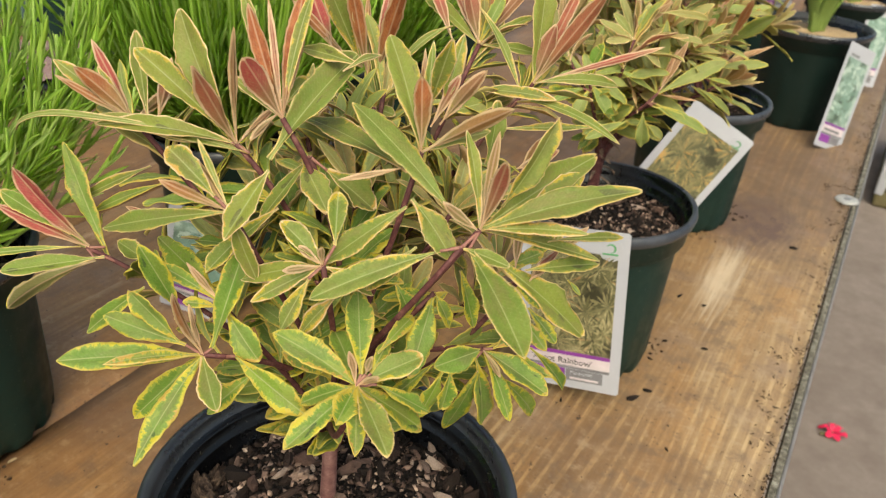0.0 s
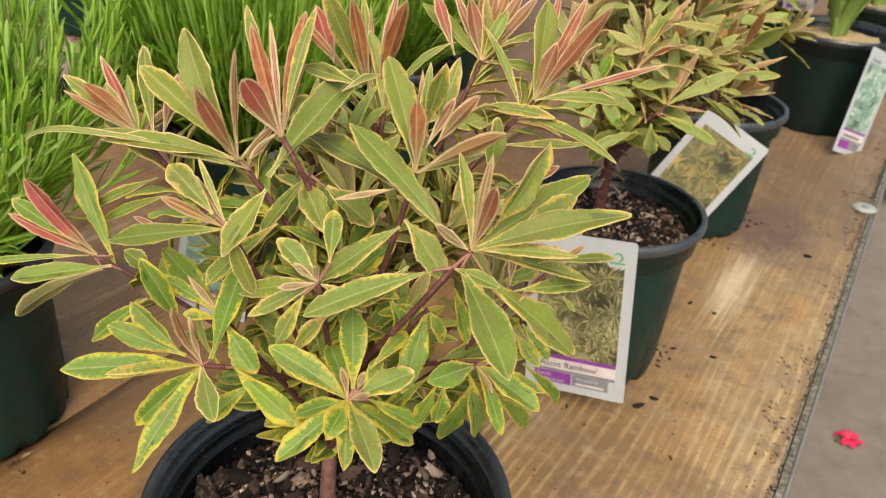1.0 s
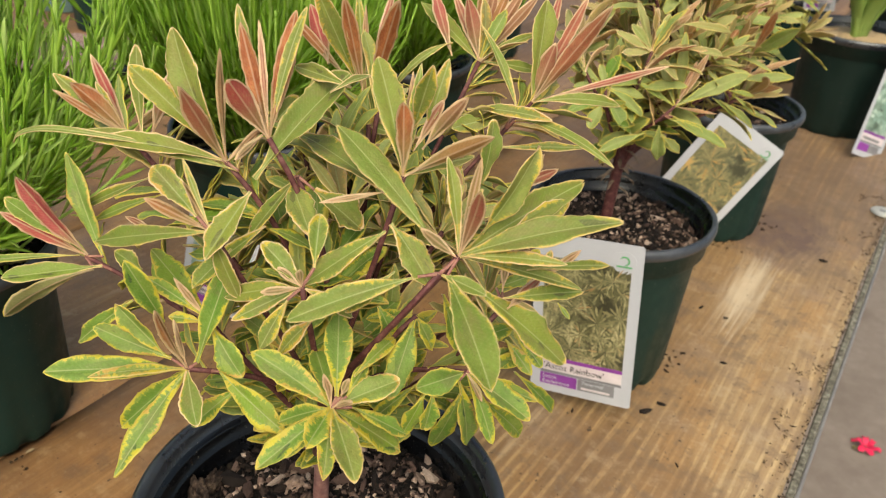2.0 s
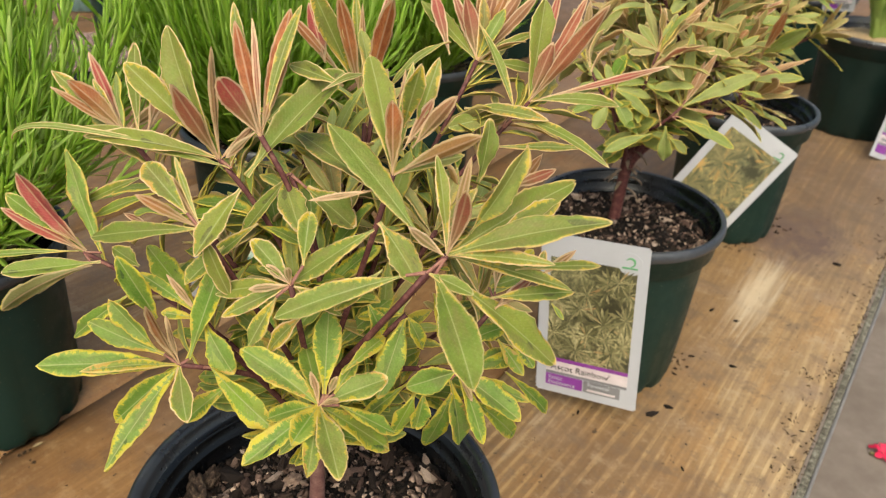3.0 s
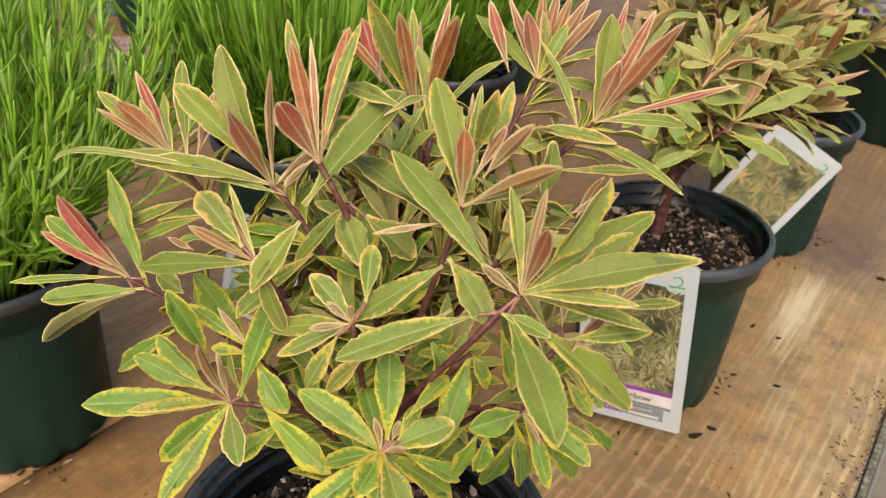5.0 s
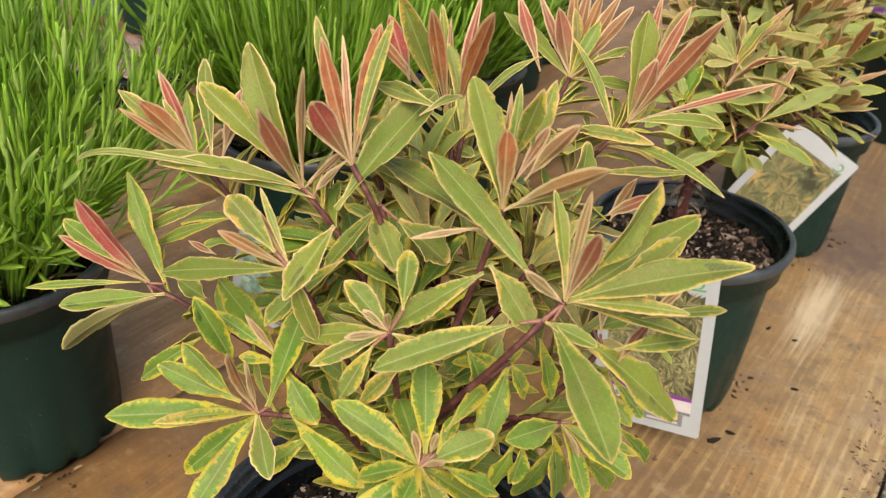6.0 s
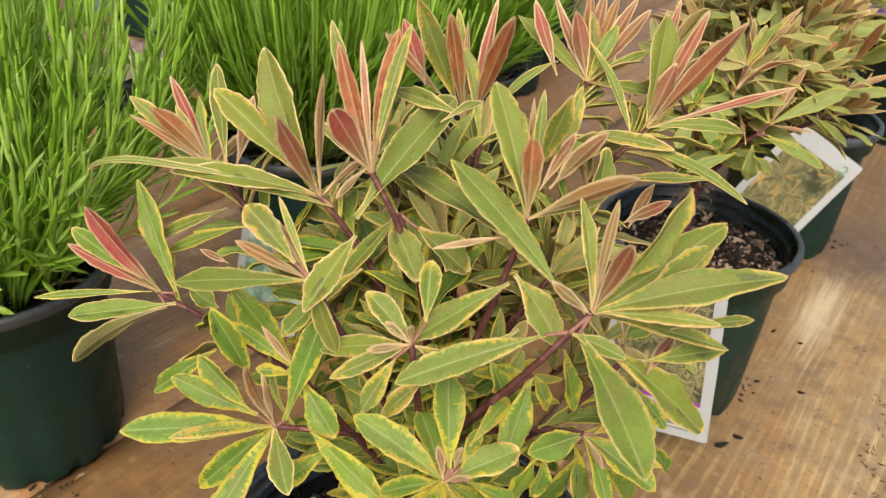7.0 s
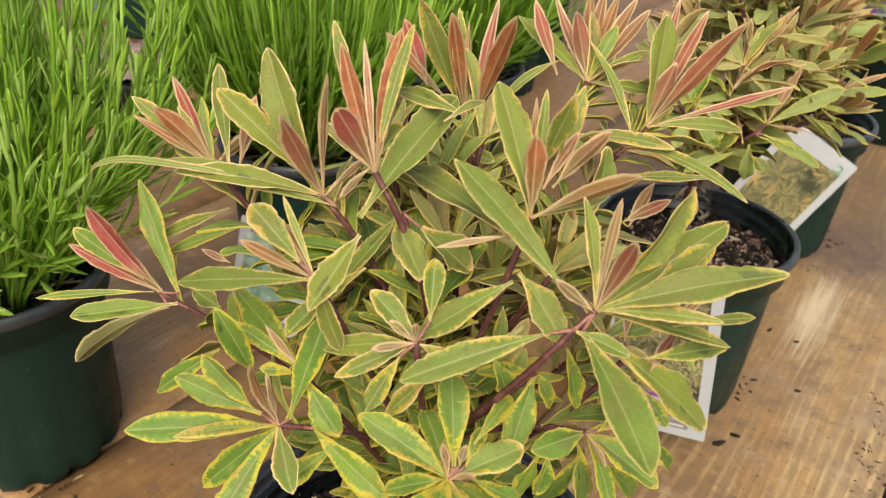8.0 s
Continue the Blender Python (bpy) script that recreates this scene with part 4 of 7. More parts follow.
# LEAVES
stem = MAIN.shoot((4.71, -4.38, 28.53), (0.13, 0.17, 0.98))
MAIN.leaf(stem, (4.71, -4.38, 28.53), (3.79, -7.27, 27.34), (0.33, -0.45, 0.83), 9.1, 0.05, 0.90)
MAIN.leaf(stem, (4.71, -4.38, 28.53), (5.36, -6.42, 28.61), (0.31, 0.14, 0.94), 9.0, 0.05, 0.90)
MAIN.leaf(stem, (4.71, -4.38, 28.53), (6.36, -6.73, 27.99), (0.23, -0.06, 0.97), 7.4, 0.10, 0.80)
MAIN.leaf(stem, (4.71, -4.38, 28.53), (7.34, -6.26, 28.11), (0.08, -0.11, 0.99), 10.4, 0.45, 0.50)
MAIN.leaf(stem, (4.71, -4.38, 28.53), (6.22, -2.23, 25.62), (0.86, 0.07, 0.50), 10.5, 0.10, 0.90)
MAIN.leaf(stem, (4.71, -4.38, 28.53), (1.61, -5.05, 29.95), (0.45, -0.29, 0.85), 10.6, 0.10, 0.80)
MAIN.leaf(stem, (4.71, -4.38, 28.53), (2.70, -5.02, 27.19), (-0.25, -0.67, 0.70), 7.0, 0.10, 0.60)
MAIN.leaf(stem, (4.71, -4.38, 28.53), (6.15, -2.28, 29.13), (0.29, -0.44, 0.85), 10.2, 0.25, 0.60)
MAIN.leaf(stem, (4.71, -4.38, 28.53), (2.52, -2.72, 28.98), (0.12, -0.11, 0.99), 8.8, 0.05, 0.60)
MAIN.leaf(stem, (4.71, -4.38, 28.53), (4.52, -4.53, 30.08), (-0.35, 0.93, 0.04), 3.6, 0.90, 0.30)
MAIN.leaf(stem, (4.71, -4.38, 28.53), (5.74, -4.45, 29.41), (-0.04, 0.99, 0.13), 3.2, 0.80, 0.30)
MAIN.leaf(stem, (4.86, -4.03, 28.88), (4.63, -3.32, 29.10), (-0.40, 0.16, -0.90), 3.3, 0.50, 0.30)
MAIN.leaf(stem, (5.02, -3.91, 28.89), (4.64, -2.32, 29.11), (0.35, -0.05, 0.94), 5.4, 0.10, 0.70)
MAIN.leaf(stem, (4.73, -4.12, 28.87), (2.97, -1.86, 30.56), (0.41, -0.32, 0.85), 11.2, 0.05, 0.90)
MAIN.leaf(stem, (5.01, -3.46, 29.52), (4.70, -0.69, 29.36), (0.41, 0.10, 0.91), 6.3, 0.10, 0.70)
MAIN.leaf(stem, (5.30, -3.95, 28.56), (6.53, -2.24, 26.63), (0.82, 0.05, 0.57), 6.7, 0.10, 0.80)
stem = MAIN.shoot((-1.98, -5.19, 27.46), (-0.55, -0.77, 0.33))
MAIN.leaf(stem, (-1.98, -5.19, 27.46), (-5.06, -9.11, 28.35), (0.57, -0.27, 0.78), 11.0, 0.05, 0.60)
MAIN.leaf(stem, (-1.98, -5.19, 27.46), (-3.69, -8.26, 28.23), (0.42, -0.00, 0.91), 5.7, 0.20, 0.90)
MAIN.leaf(stem, (-2.61, -5.38, 27.80), (-5.90, -6.36, 28.44), (0.33, -0.72, 0.61), 9.6, 0.05, 0.50)
MAIN.leaf(stem, (-4.57, -5.36, 29.69), (-6.93, -6.58, 27.30), (0.12, -0.93, 0.35), 7.9, 0.15, 0.50)
MAIN.leaf(stem, (-1.98, -5.19, 27.46), (-4.22, -7.04, 24.55), (0.13, -0.88, 0.46), 10.6, 0.05, 0.90)
MAIN.leaf(stem, (-1.98, -5.19, 27.46), (-1.54, -9.29, 25.29), (0.21, -0.44, 0.87), 10.1, 0.05, 0.95)
MAIN.leaf(stem, (-1.98, -5.19, 27.46), (0.07, -6.62, 26.66), (-0.00, -0.49, 0.87), 9.2, 0.35, 0.30)
MAIN.leaf(stem, (-0.18, -4.39, 26.85), (-1.65, -5.63, 24.96), (0.10, -0.87, 0.49), 8.7, 0.05, 1.00)
MAIN.leaf(stem, (-0.94, -4.51, 27.42), (2.58, -4.65, 26.29), (0.18, -0.73, 0.66), 11.1, 0.05, 1.00)
MAIN.leaf(stem, (-1.98, -5.19, 27.46), (-1.87, -6.30, 30.94), (-1.00, -0.07, 0.01), 4.7, 0.80, 0.30)
MAIN.leaf(stem, (-1.98, -5.19, 27.46), (-2.35, -5.23, 29.71), (-0.99, 0.02, -0.16), 2.8, 0.60, 0.30)
MAIN.leaf(stem, (-2.87, -5.47, 27.92), (-4.46, -6.17, 30.03), (0.61, -0.76, 0.21), 8.5, 0.10, 0.50)
MAIN.leaf(stem, (-1.76, -4.88, 27.68), (-1.52, -2.92, 31.37), (0.28, -0.85, 0.44), 10.3, 0.10, 0.50)
MAIN.leaf(stem, (-1.71, -3.97, 28.90), (-0.02, -4.18, 27.34), (0.36, -0.79, 0.49), 11.3, 0.05, 0.70)
MAIN.leaf(stem, (-1.98, -5.19, 27.46), (-3.08, -5.37, 26.30), (-0.08, -0.97, 0.23), 3.2, 0.10, 0.60)
stem = MAIN.shoot((-2.05, -3.97, 29.23), (-0.45, -0.28, 0.85))
MAIN.leaf(stem, (-3.29, -4.98, 29.00), (-3.84, -5.87, 32.06), (0.94, -0.35, 0.07), 9.2, 0.10, 0.50)
MAIN.leaf(stem, (-2.21, -3.92, 29.45), (-6.56, -2.79, 30.08), (0.02, -0.44, 0.90), 11.3, 0.10, 0.60)
MAIN.leaf(stem, (-2.05, -3.97, 29.23), (-3.35, -4.24, 30.69), (-0.70, 0.47, -0.54), 3.6, 0.80, 0.30)
MAIN.leaf(stem, (-2.05, -3.97, 29.23), (-4.91, -4.40, 30.18), (0.34, -0.46, 0.82), 5.9, 0.10, 0.70)
MAIN.leaf(stem, (-2.09, -2.33, 31.56), (-2.71, -3.94, 30.29), (0.28, -0.66, 0.70), 8.1, 0.05, 1.00)
MAIN.leaf(stem, (-1.32, -1.22, 32.37), (-3.06, -2.29, 30.57), (0.04, -0.87, 0.48), 6.0, 0.05, 0.90)
MAIN.leaf(stem, (-2.06, -4.09, 29.07), (-2.88, -5.05, 29.51), (0.57, -0.12, 0.81), 4.9, 0.05, 0.90)
stem = MAIN.shoot((-10.7, -3.35, 28.45), (-0.77, -0.43, 0.48))
MAIN.leaf(stem, (-10.60, -3.29, 28.52), (-13.87, -4.01, 31.69), (-0.69, -0.02, -0.72), 10.4, 1.15, 0.20)
MAIN.leaf(stem, (-10.58, -3.31, 28.47), (-14.39, -4.80, 30.04), (-0.49, 0.56, -0.67), 7.6, 1.15, 0.20)
MAIN.leaf(stem, (-11.40, -3.52, 28.96), (-14.89, -4.21, 30.35), (0.39, -0.67, 0.64), 8.0, 0.25, 0.30)
MAIN.leaf(stem, (-10.91, -3.51, 28.50), (-14.78, -6.48, 28.05), (0.29, -0.50, 0.82), 4.0, 0.20, 0.30)
MAIN.leaf(stem, (-9.92, -3.11, 28.11), (-12.86, -6.18, 27.83), (0.33, -0.39, 0.86), 9.9, 0.30, 0.20)
MAIN.leaf(stem, (-10.18, -3.39, 27.99), (-10.00, -7.77, 27.91), (-0.97, -0.04, -0.22), 8.2, 0.10, 0.30, 1.2)
MAIN.leaf(stem, (-10.02, -2.92, 28.48), (-13.27, -1.80, 32.30), (0.34, -0.78, 0.52), 11.1, 0.10, 0.60)
MAIN.leaf(stem, (-8.44, -2.16, 28.02), (-9.23, -2.83, 29.03), (0.83, -0.37, 0.41), 8.9, 0.25, 0.30)
MAIN.leaf(stem, (-9.49, -0.31, 31.61), (-12.60, -2.13, 29.69), (0.13, -0.82, 0.57), 5.9, 0.15, 0.50)
MAIN.leaf(stem, (-8.79, -0.28, 30.98), (-12.02, -1.82, 29.17), (0.08, -0.82, 0.56), 5.4, 0.10, 0.50)
MAIN.leaf(stem, (-8.69, -1.17, 29.65), (-10.44, -1.22, 29.68), (-0.03, 0.71, -0.70), 3.8, 1.15, 0.10)
stem = MAIN.shoot((-0.62, -4.43, 33.79), (-0.23, -0.30, 0.92))
MAIN.leaf(stem, (-0.62, -4.43, 33.79), (-7.15, -4.88, 31.23), (-0.18, -0.78, 0.60), 8.7, 0.05, 0.50)
MAIN.leaf(stem, (-0.62, -4.43, 33.79), (-3.34, -4.98, 34.44), (-0.30, 0.68, -0.67), 5.1, 0.80, 0.20)
MAIN.leaf(stem, (-0.62, -4.43, 33.79), (-2.38, -4.16, 35.24), (-0.50, 0.51, -0.70), 4.4, 0.55, 0.30)
MAIN.leaf(stem, (-1.19, -4.50, 34.23), (-3.32, -4.47, 35.53), (0.44, -0.51, 0.74), 9.3, 0.10, 0.70)
MAIN.leaf(stem, (-0.62, -4.43, 33.79), (-2.69, -3.63, 35.71), (0.45, -0.55, 0.71), 2.8, 0.10, 0.60)
MAIN.leaf(stem, (0.04, -3.07, 35.05), (-0.49, -4.96, 32.93), (0.34, -0.74, 0.58), 9.7, 0.35, 0.60)
MAIN.leaf(stem, (-0.62, -4.43, 33.79), (-0.06, -3.95, 30.98), (0.56, -0.83, -0.03), 7.4, 0.10, 0.60)
stem = MAIN.shoot((-3.39, -1.07, 34.49), (-0.61, -0.25, 0.75))
MAIN.leaf(stem, (-4.03, -1.40, 34.64), (-10.85, -5.24, 34.55), (0.32, -0.55, 0.77), 3.0, 0.35, 0.30, 0.5, 1.2)
MAIN.leaf(stem, (-5.10, -1.81, 35.10), (-9.31, -3.43, 34.89), (0.21, -0.64, 0.74), 5.5, 0.30, 0.30)
MAIN.leaf(stem, (-3.39, -1.07, 34.49), (-7.65, -4.05, 35.19), (0.43, -0.43, 0.79), 8.1, 0.35, 0.40, 0.7)
MAIN.leaf(stem, (-2.86, -0.93, 34.18), (-6.69, -3.20, 35.06), (0.44, -0.43, 0.79), 5.0, 0.30, 0.50)
MAIN.leaf(stem, (-3.60, -1.09, 34.67), (-6.12, -0.70, 39.15), (0.37, -0.88, 0.29), 13.0, 0.15, 0.50)
MAIN.leaf(stem, (-3.39, -1.07, 34.49), (-2.47, -1.68, 39.31), (-0.91, 0.36, 0.22), 3.5, 0.50, 0.40)
MAIN.leaf(stem, (-3.39, -1.07, 34.49), (-3.46, -2.87, 38.00), (-0.94, 0.31, 0.14), 8.9, 0.85, 0.20)
MAIN.leaf(stem, (-3.39, -1.07, 34.49), (-6.21, -0.54, 37.33), (-0.53, 0.56, -0.63), 4.5, 0.85, 0.20)
MAIN.leaf(stem, (-4.10, -1.15, 35.06), (-7.67, -1.77, 37.61), (0.54, -0.56, 0.63), 10.4, 0.15, 0.70)
MAIN.leaf(stem, (-3.39, -1.07, 34.49), (-2.21, -0.02, 36.02), (-0.78, 0.59, 0.20), 3.6, 0.75, 0.20)
MAIN.leaf(stem, (-3.39, -1.07, 34.49), (-6.52, -2.14, 34.42), (0.20, -0.63, 0.75), 5.0, 0.20, 0.40)
stem = MAIN.shoot((-7.69, -2.21, 34.78), (-0.60, -0.21, 0.77))
MAIN.leaf(stem, (-7.69, -2.21, 34.78), (-10.65, -1.38, 37.30), (-0.50, 0.45, -0.74), 5.6, 1.15, 0.10)
MAIN.leaf(stem, (-7.69, -2.21, 34.78), (-9.52, -3.18, 36.82), (-0.55, 0.83, -0.10), 9.2, 1.00, 0.10)
MAIN.leaf(stem, (-7.69, -2.21, 34.78), (-11.50, -2.65, 36.62), (0.42, -0.50, 0.75), 7.1, 0.25, 0.90)
MAIN.leaf(stem, (-7.69, -2.21, 34.78), (-10.48, -3.41, 36.36), (-0.57, 0.62, -0.54), 4.2, 0.85, 0.20)
MAIN.leaf(stem, (-7.24, -1.91, 34.76), (-10.78, 0.94, 37.17), (0.22, -0.45, 0.86), 7.3, 0.30, 0.30)
MAIN.leaf(stem, (-6.95, -1.70, 34.78), (-8.49, 0.72, 36.48), (-0.61, 0.16, -0.78), 6.9, 0.90, 0.10)
MAIN.leaf(stem, (-7.69, -2.21, 34.78), (-9.84, -1.91, 36.46), (0.43, -0.61, 0.66), 3.3, 0.30, 0.90)
MAIN.leaf(stem, (-7.69, -2.21, 34.78), (-7.66, 0.03, 35.51), (-1.00, 0.04, -0.08), 5.6, 0.60, 0.20)
stem = MAIN.shoot((-1.25, -0.78, 35.97), (-0.49, -0.17, 0.85))
MAIN.leaf(stem, (-1.63, -0.36, 35.72), (-6.05, 2.60, 39.51), (0.26, -0.59, 0.76), 5.8, 0.20, 0.70)
MAIN.leaf(stem, (-1.25, -0.78, 35.97), (-4.47, 1.22, 39.28), (-0.45, 0.50, -0.74), 7.9, 1.00, 0.10)
MAIN.leaf(stem, (-1.25, -0.78, 35.97), (-3.25, 1.05, 39.64), (-0.59, 0.55, -0.59), 3.5, 0.90, 0.20)
MAIN.leaf(stem, (-1.25, -0.78, 35.97), (-3.18, 3.01, 39.67), (-0.58, 0.40, -0.71), 9.2, 1.00, 0.10)
MAIN.leaf(stem, (-1.63, -0.36, 35.72), (-2.80, 3.25, 39.85), (0.29, -0.68, 0.67), 5.2, 0.20, 0.60)
MAIN.leaf(stem, (-1.25, -0.78, 35.97), (-1.76, -2.08, 38.44), (-0.86, 0.50, 0.09), 10.8, 1.15, 0.10)
MAIN.leaf(stem, (-1.63, -0.36, 35.72), (-4.28, -0.19, 36.86), (0.30, -0.57, 0.77), 3.9, 0.20, 0.50)
MAIN.leaf(stem, (-1.19, -1.68, 34.65), (-1.17, 3.88, 37.37), (0.34, -0.41, 0.85), 13.9, 0.30, 0.30)
MAIN.leaf(stem, (0.05, 1.24, 37.53), (0.22, 3.54, 37.63), (0.52, -0.08, 0.85), 3.5, 0.30, 0.30, 0.8)
MAIN.leaf(stem, (-1.65, 0.05, 36.31), (-2.26, 2.00, 36.59), (0.32, -0.03, 0.95), 7.9, 0.10, 0.40)
MAIN.leaf(stem, (-1.46, -0.79, 36.14), (-1.46, -2.34, 35.55), (-0.99, 0.06, -0.15), 3.4, 0.60, 0.20)
MAIN.leaf(stem, (0.23, 2.22, 37.53), (-3.15, 2.75, 37.48), (-0.12, -0.70, 0.70), 7.1, 0.15, 0.40)
stem = MAIN.shoot((-1.51, 5.55, 34.54), (-0.22, 0.28, 0.93))
MAIN.leaf(stem, (-2.12, 5.96, 35.68), (-2.30, 4.88, 40.07), (-0.59, 0.79, 0.17), 7.9, 0.95, 0.10)
MAIN.leaf(stem, (-2.08, 5.99, 35.69), (-4.00, 7.91, 39.41), (0.57, -0.57, 0.59), 4.6, 0.20, 0.70)
MAIN.leaf(stem, (-2.04, 6.01, 35.69), (-3.19, 7.43, 39.15), (-0.56, 0.69, -0.47), 3.7, 0.70, 0.20)
MAIN.leaf(stem, (-1.84, 6.16, 35.70), (0.13, 5.38, 40.29), (-0.55, 0.75, 0.36), 9.1, 1.00, 0.10)
MAIN.leaf(stem, (-1.90, 6.11, 35.70), (-2.93, 9.18, 39.78), (-0.55, 0.59, -0.59), 6.0, 0.95, 0.10)
MAIN.leaf(stem, (-2.56, 6.02, 36.20), (-3.42, 4.38, 40.44), (0.77, -0.63, -0.09), 9.7, 0.10, 0.90)
MAIN.leaf(stem, (-2.93, 5.83, 36.28), (-6.22, 5.93, 38.38), (-0.33, 0.76, -0.56), 5.6, 0.85, 0.10)
MAIN.leaf(stem, (-3.79, 5.59, 36.77), (-6.39, 7.39, 38.62), (-0.24, 0.51, -0.83), 9.4, 1.15, 0.10)
MAIN.leaf(stem, (-1.51, 5.55, 34.54), (-2.09, 4.69, 35.08), (0.77, -0.13, 0.63), 6.1, 0.35, 0.20)
MAIN.leaf(stem, (-1.09, 5.59, 34.19), (-2.05, 6.05, 36.74), (0.87, -0.31, 0.38), 3.8, 0.20, 0.40)
MAIN.leaf(stem, (-1.51, 5.55, 34.54), (-0.52, 5.80, 34.34), (0.29, -0.51, 0.81), 6.1, 0.20, 0.40)
stem = MAIN.shoot((4.04, 0.52, 35.56), (0.10, 0.33, 0.94))
MAIN.leaf(stem, (4.04, 0.52, 35.56), (1.19, 2.64, 38.82), (0.54, -0.41, 0.74), 11.7, 0.15, 0.50)
MAIN.leaf(stem, (4.04, 0.52, 35.56), (3.87, 0.67, 38.27), (-0.24, 0.97, -0.07), 8.2, 1.00, 0.10)
MAIN.leaf(stem, (3.78, 1.38, 37.01), (4.81, 0.95, 39.67), (0.40, -0.87, -0.30), 7.4, 0.15, 0.90)
MAIN.leaf(stem, (4.19, 1.55, 36.86), (4.26, 2.80, 39.38), (0.52, -0.77, 0.37), 6.5, 0.20, 0.90)
MAIN.leaf(stem, (4.04, 1.07, 36.34), (4.55, 2.14, 38.11), (-0.50, 0.80, -0.33), 4.7, 1.15, 0.00)
MAIN.leaf(stem, (4.27, 1.31, 36.43), (5.79, 1.71, 38.62), (-0.50, 0.84, 0.19), 5.7, 0.60, 1.00)
MAIN.leaf(stem, (4.04, 0.52, 35.56), (7.04, 1.52, 37.58), (-0.42, 0.89, 0.18), 6.4, 0.60, 0.20)
MAIN.leaf(stem, (4.04, 0.52, 35.56), (5.74, 2.52, 36.14), (0.35, -0.52, 0.78), 5.7, 0.20, 0.40)
MAIN.leaf(stem, (3.82, -0.05, 34.98), (-3.65, 3.43, 34.19), (-0.25, -0.32, 0.91), 11.4, 0.05, 0.80)
MAIN.leaf(stem, (4.04, 0.52, 35.56), (2.24, 3.50, 38.30), (-0.39, 0.48, -0.78), 3.8, 0.70, 0.20)
MAIN.leaf(stem, (4.04, 0.52, 35.56), (2.60, 3.47, 38.69), (0.53, -0.48, 0.70), 5.0, 0.15, 0.60)
MAIN.leaf(stem, (3.78, -0.00, 35.08), (2.02, -1.75, 34.73), (-0.57, 0.67, -0.47), 2.6, 0.50, 0.20)
stem = MAIN.shoot((6.88, -0.01, 33.54), (0.42, 0.49, 0.76))
MAIN.leaf(stem, (5.99, -0.31, 33.97), (1.19, 0.27, 36.85), (0.45, -0.34, 0.82), 12.6, 0.25, 0.40)
MAIN.leaf(stem, (6.88, -0.01, 33.54), (11.46, 3.10, 35.17), (0.10, -0.58, 0.81), 12.1, 0.25, 0.40)
MAIN.leaf(stem, (6.88, -0.01, 33.54), (10.34, 1.44, 33.84), (0.14, -0.50, 0.85), 5.5, 0.10, 0.70)
MAIN.leaf(stem, (6.88, -0.01, 33.54), (10.49, 2.86, 32.14), (0.55, -0.32, 0.77), 5.7, 0.10, 0.70)
MAIN.leaf(stem, (9.00, 1.21, 33.23), (10.67, 4.99, 32.20), (0.68, -0.10, 0.72), 4.1, 0.10, 0.80)
MAIN.leaf(stem, (6.88, -0.01, 33.54), (5.52, 1.07, 36.59), (0.76, -0.42, 0.49), 5.5, 0.15, 0.60)
MAIN.leaf(stem, (6.88, -0.01, 33.54), (6.36, 2.00, 36.46), (-0.43, 0.70, -0.56), 3.9, 0.40, 0.50)
MAIN.leaf(stem, (6.88, -0.01, 33.54), (8.02, -0.80, 36.71), (-0.09, 0.96, 0.27), 7.1, 0.85, 0.10)
MAIN.leaf(stem, (7.27, 0.77, 34.27), (8.35, 2.33, 37.36), (0.78, -0.63, 0.05), 9.7, 0.05, 0.80)
MAIN.leaf(stem, (6.88, -0.01, 33.54), (8.85, 5.51, 34.95), (0.50, -0.38, 0.78), 11.6, 0.10, 0.30)
MAIN.leaf(stem, (7.94, 1.14, 34.14), (8.96, 4.22, 34.72), (0.52, -0.32, 0.79), 8.9, 0.05, 0.90)
MAIN.leaf(stem, (6.77, -0.53, 32.93), (10.53, -3.66, 31.83), (0.18, -0.12, 0.98), 13.7, 0.40, 0.40)
MAIN.leaf(stem, (7.52, -0.17, 32.72), (10.49, 2.31, 29.02), (0.83, -0.21, 0.52), 12.8, 0.05, 0.70)
stem = MAIN.shoot((6.53, -0.65, 33.00), (0.43, 0.41, 0.81))
MAIN.leaf(stem, (5.94, -1.13, 32.88), (2.68, -4.34, 31.38), (0.23, -0.59, 0.77), 9.9, 0.05, 0.60)
MAIN.leaf(stem, (4.52, -1.16, 34.21), (2.06, -2.93, 31.81), (-0.03, -0.79, 0.61), 10.1, 0.05, 0.80)
MAIN.leaf(stem, (4.60, -0.93, 34.45), (6.29, -0.79, 32.44), (0.73, -0.33, 0.59), 11.2, 0.05, 0.80)
MAIN.leaf(stem, (6.87, -0.06, 33.49), (5.77, -0.84, 34.64), (-0.74, 0.59, -0.31), 4.2, 0.45, 0.20)
MAIN.leaf(stem, (6.53, -0.65, 33.00), (8.34, -0.44, 32.74), (0.18, -0.42, 0.89), 6.3, 0.40, 0.20)
MAIN.leaf(stem, (8.64, 0.32, 32.34), (10.21, 3.84, 31.42), (0.66, -0.10, 0.74), 7.0, 0.10, 0.70)
MAIN.leaf(stem, (8.85, 0.23, 32.01), (8.66, 3.56, 31.72), (-0.51, -0.10, -0.85), 5.2, 0.85, 0.20)
MAIN.leaf(stem, (5.23, -1.53, 33.01), (3.65, -2.32, 31.06), (0.22, -0.95, 0.21), 6.1, 0.05, 0.80)
stem = MAIN.shoot((2.46, -3.25, 32.11), (-0.11, -0.07, 0.99))
MAIN.leaf(stem, (2.46, -3.25, 32.11), (0.67, -3.31, 33.35), (0.53, -0.42, 0.74), 8.1, 0.05, 0.70)
MAIN.leaf(stem, (2.46, -3.25, 32.11), (-0.84, -3.97, 30.69), (-0.14, -0.71, 0.69), 8.0, 0.05, 0.80)
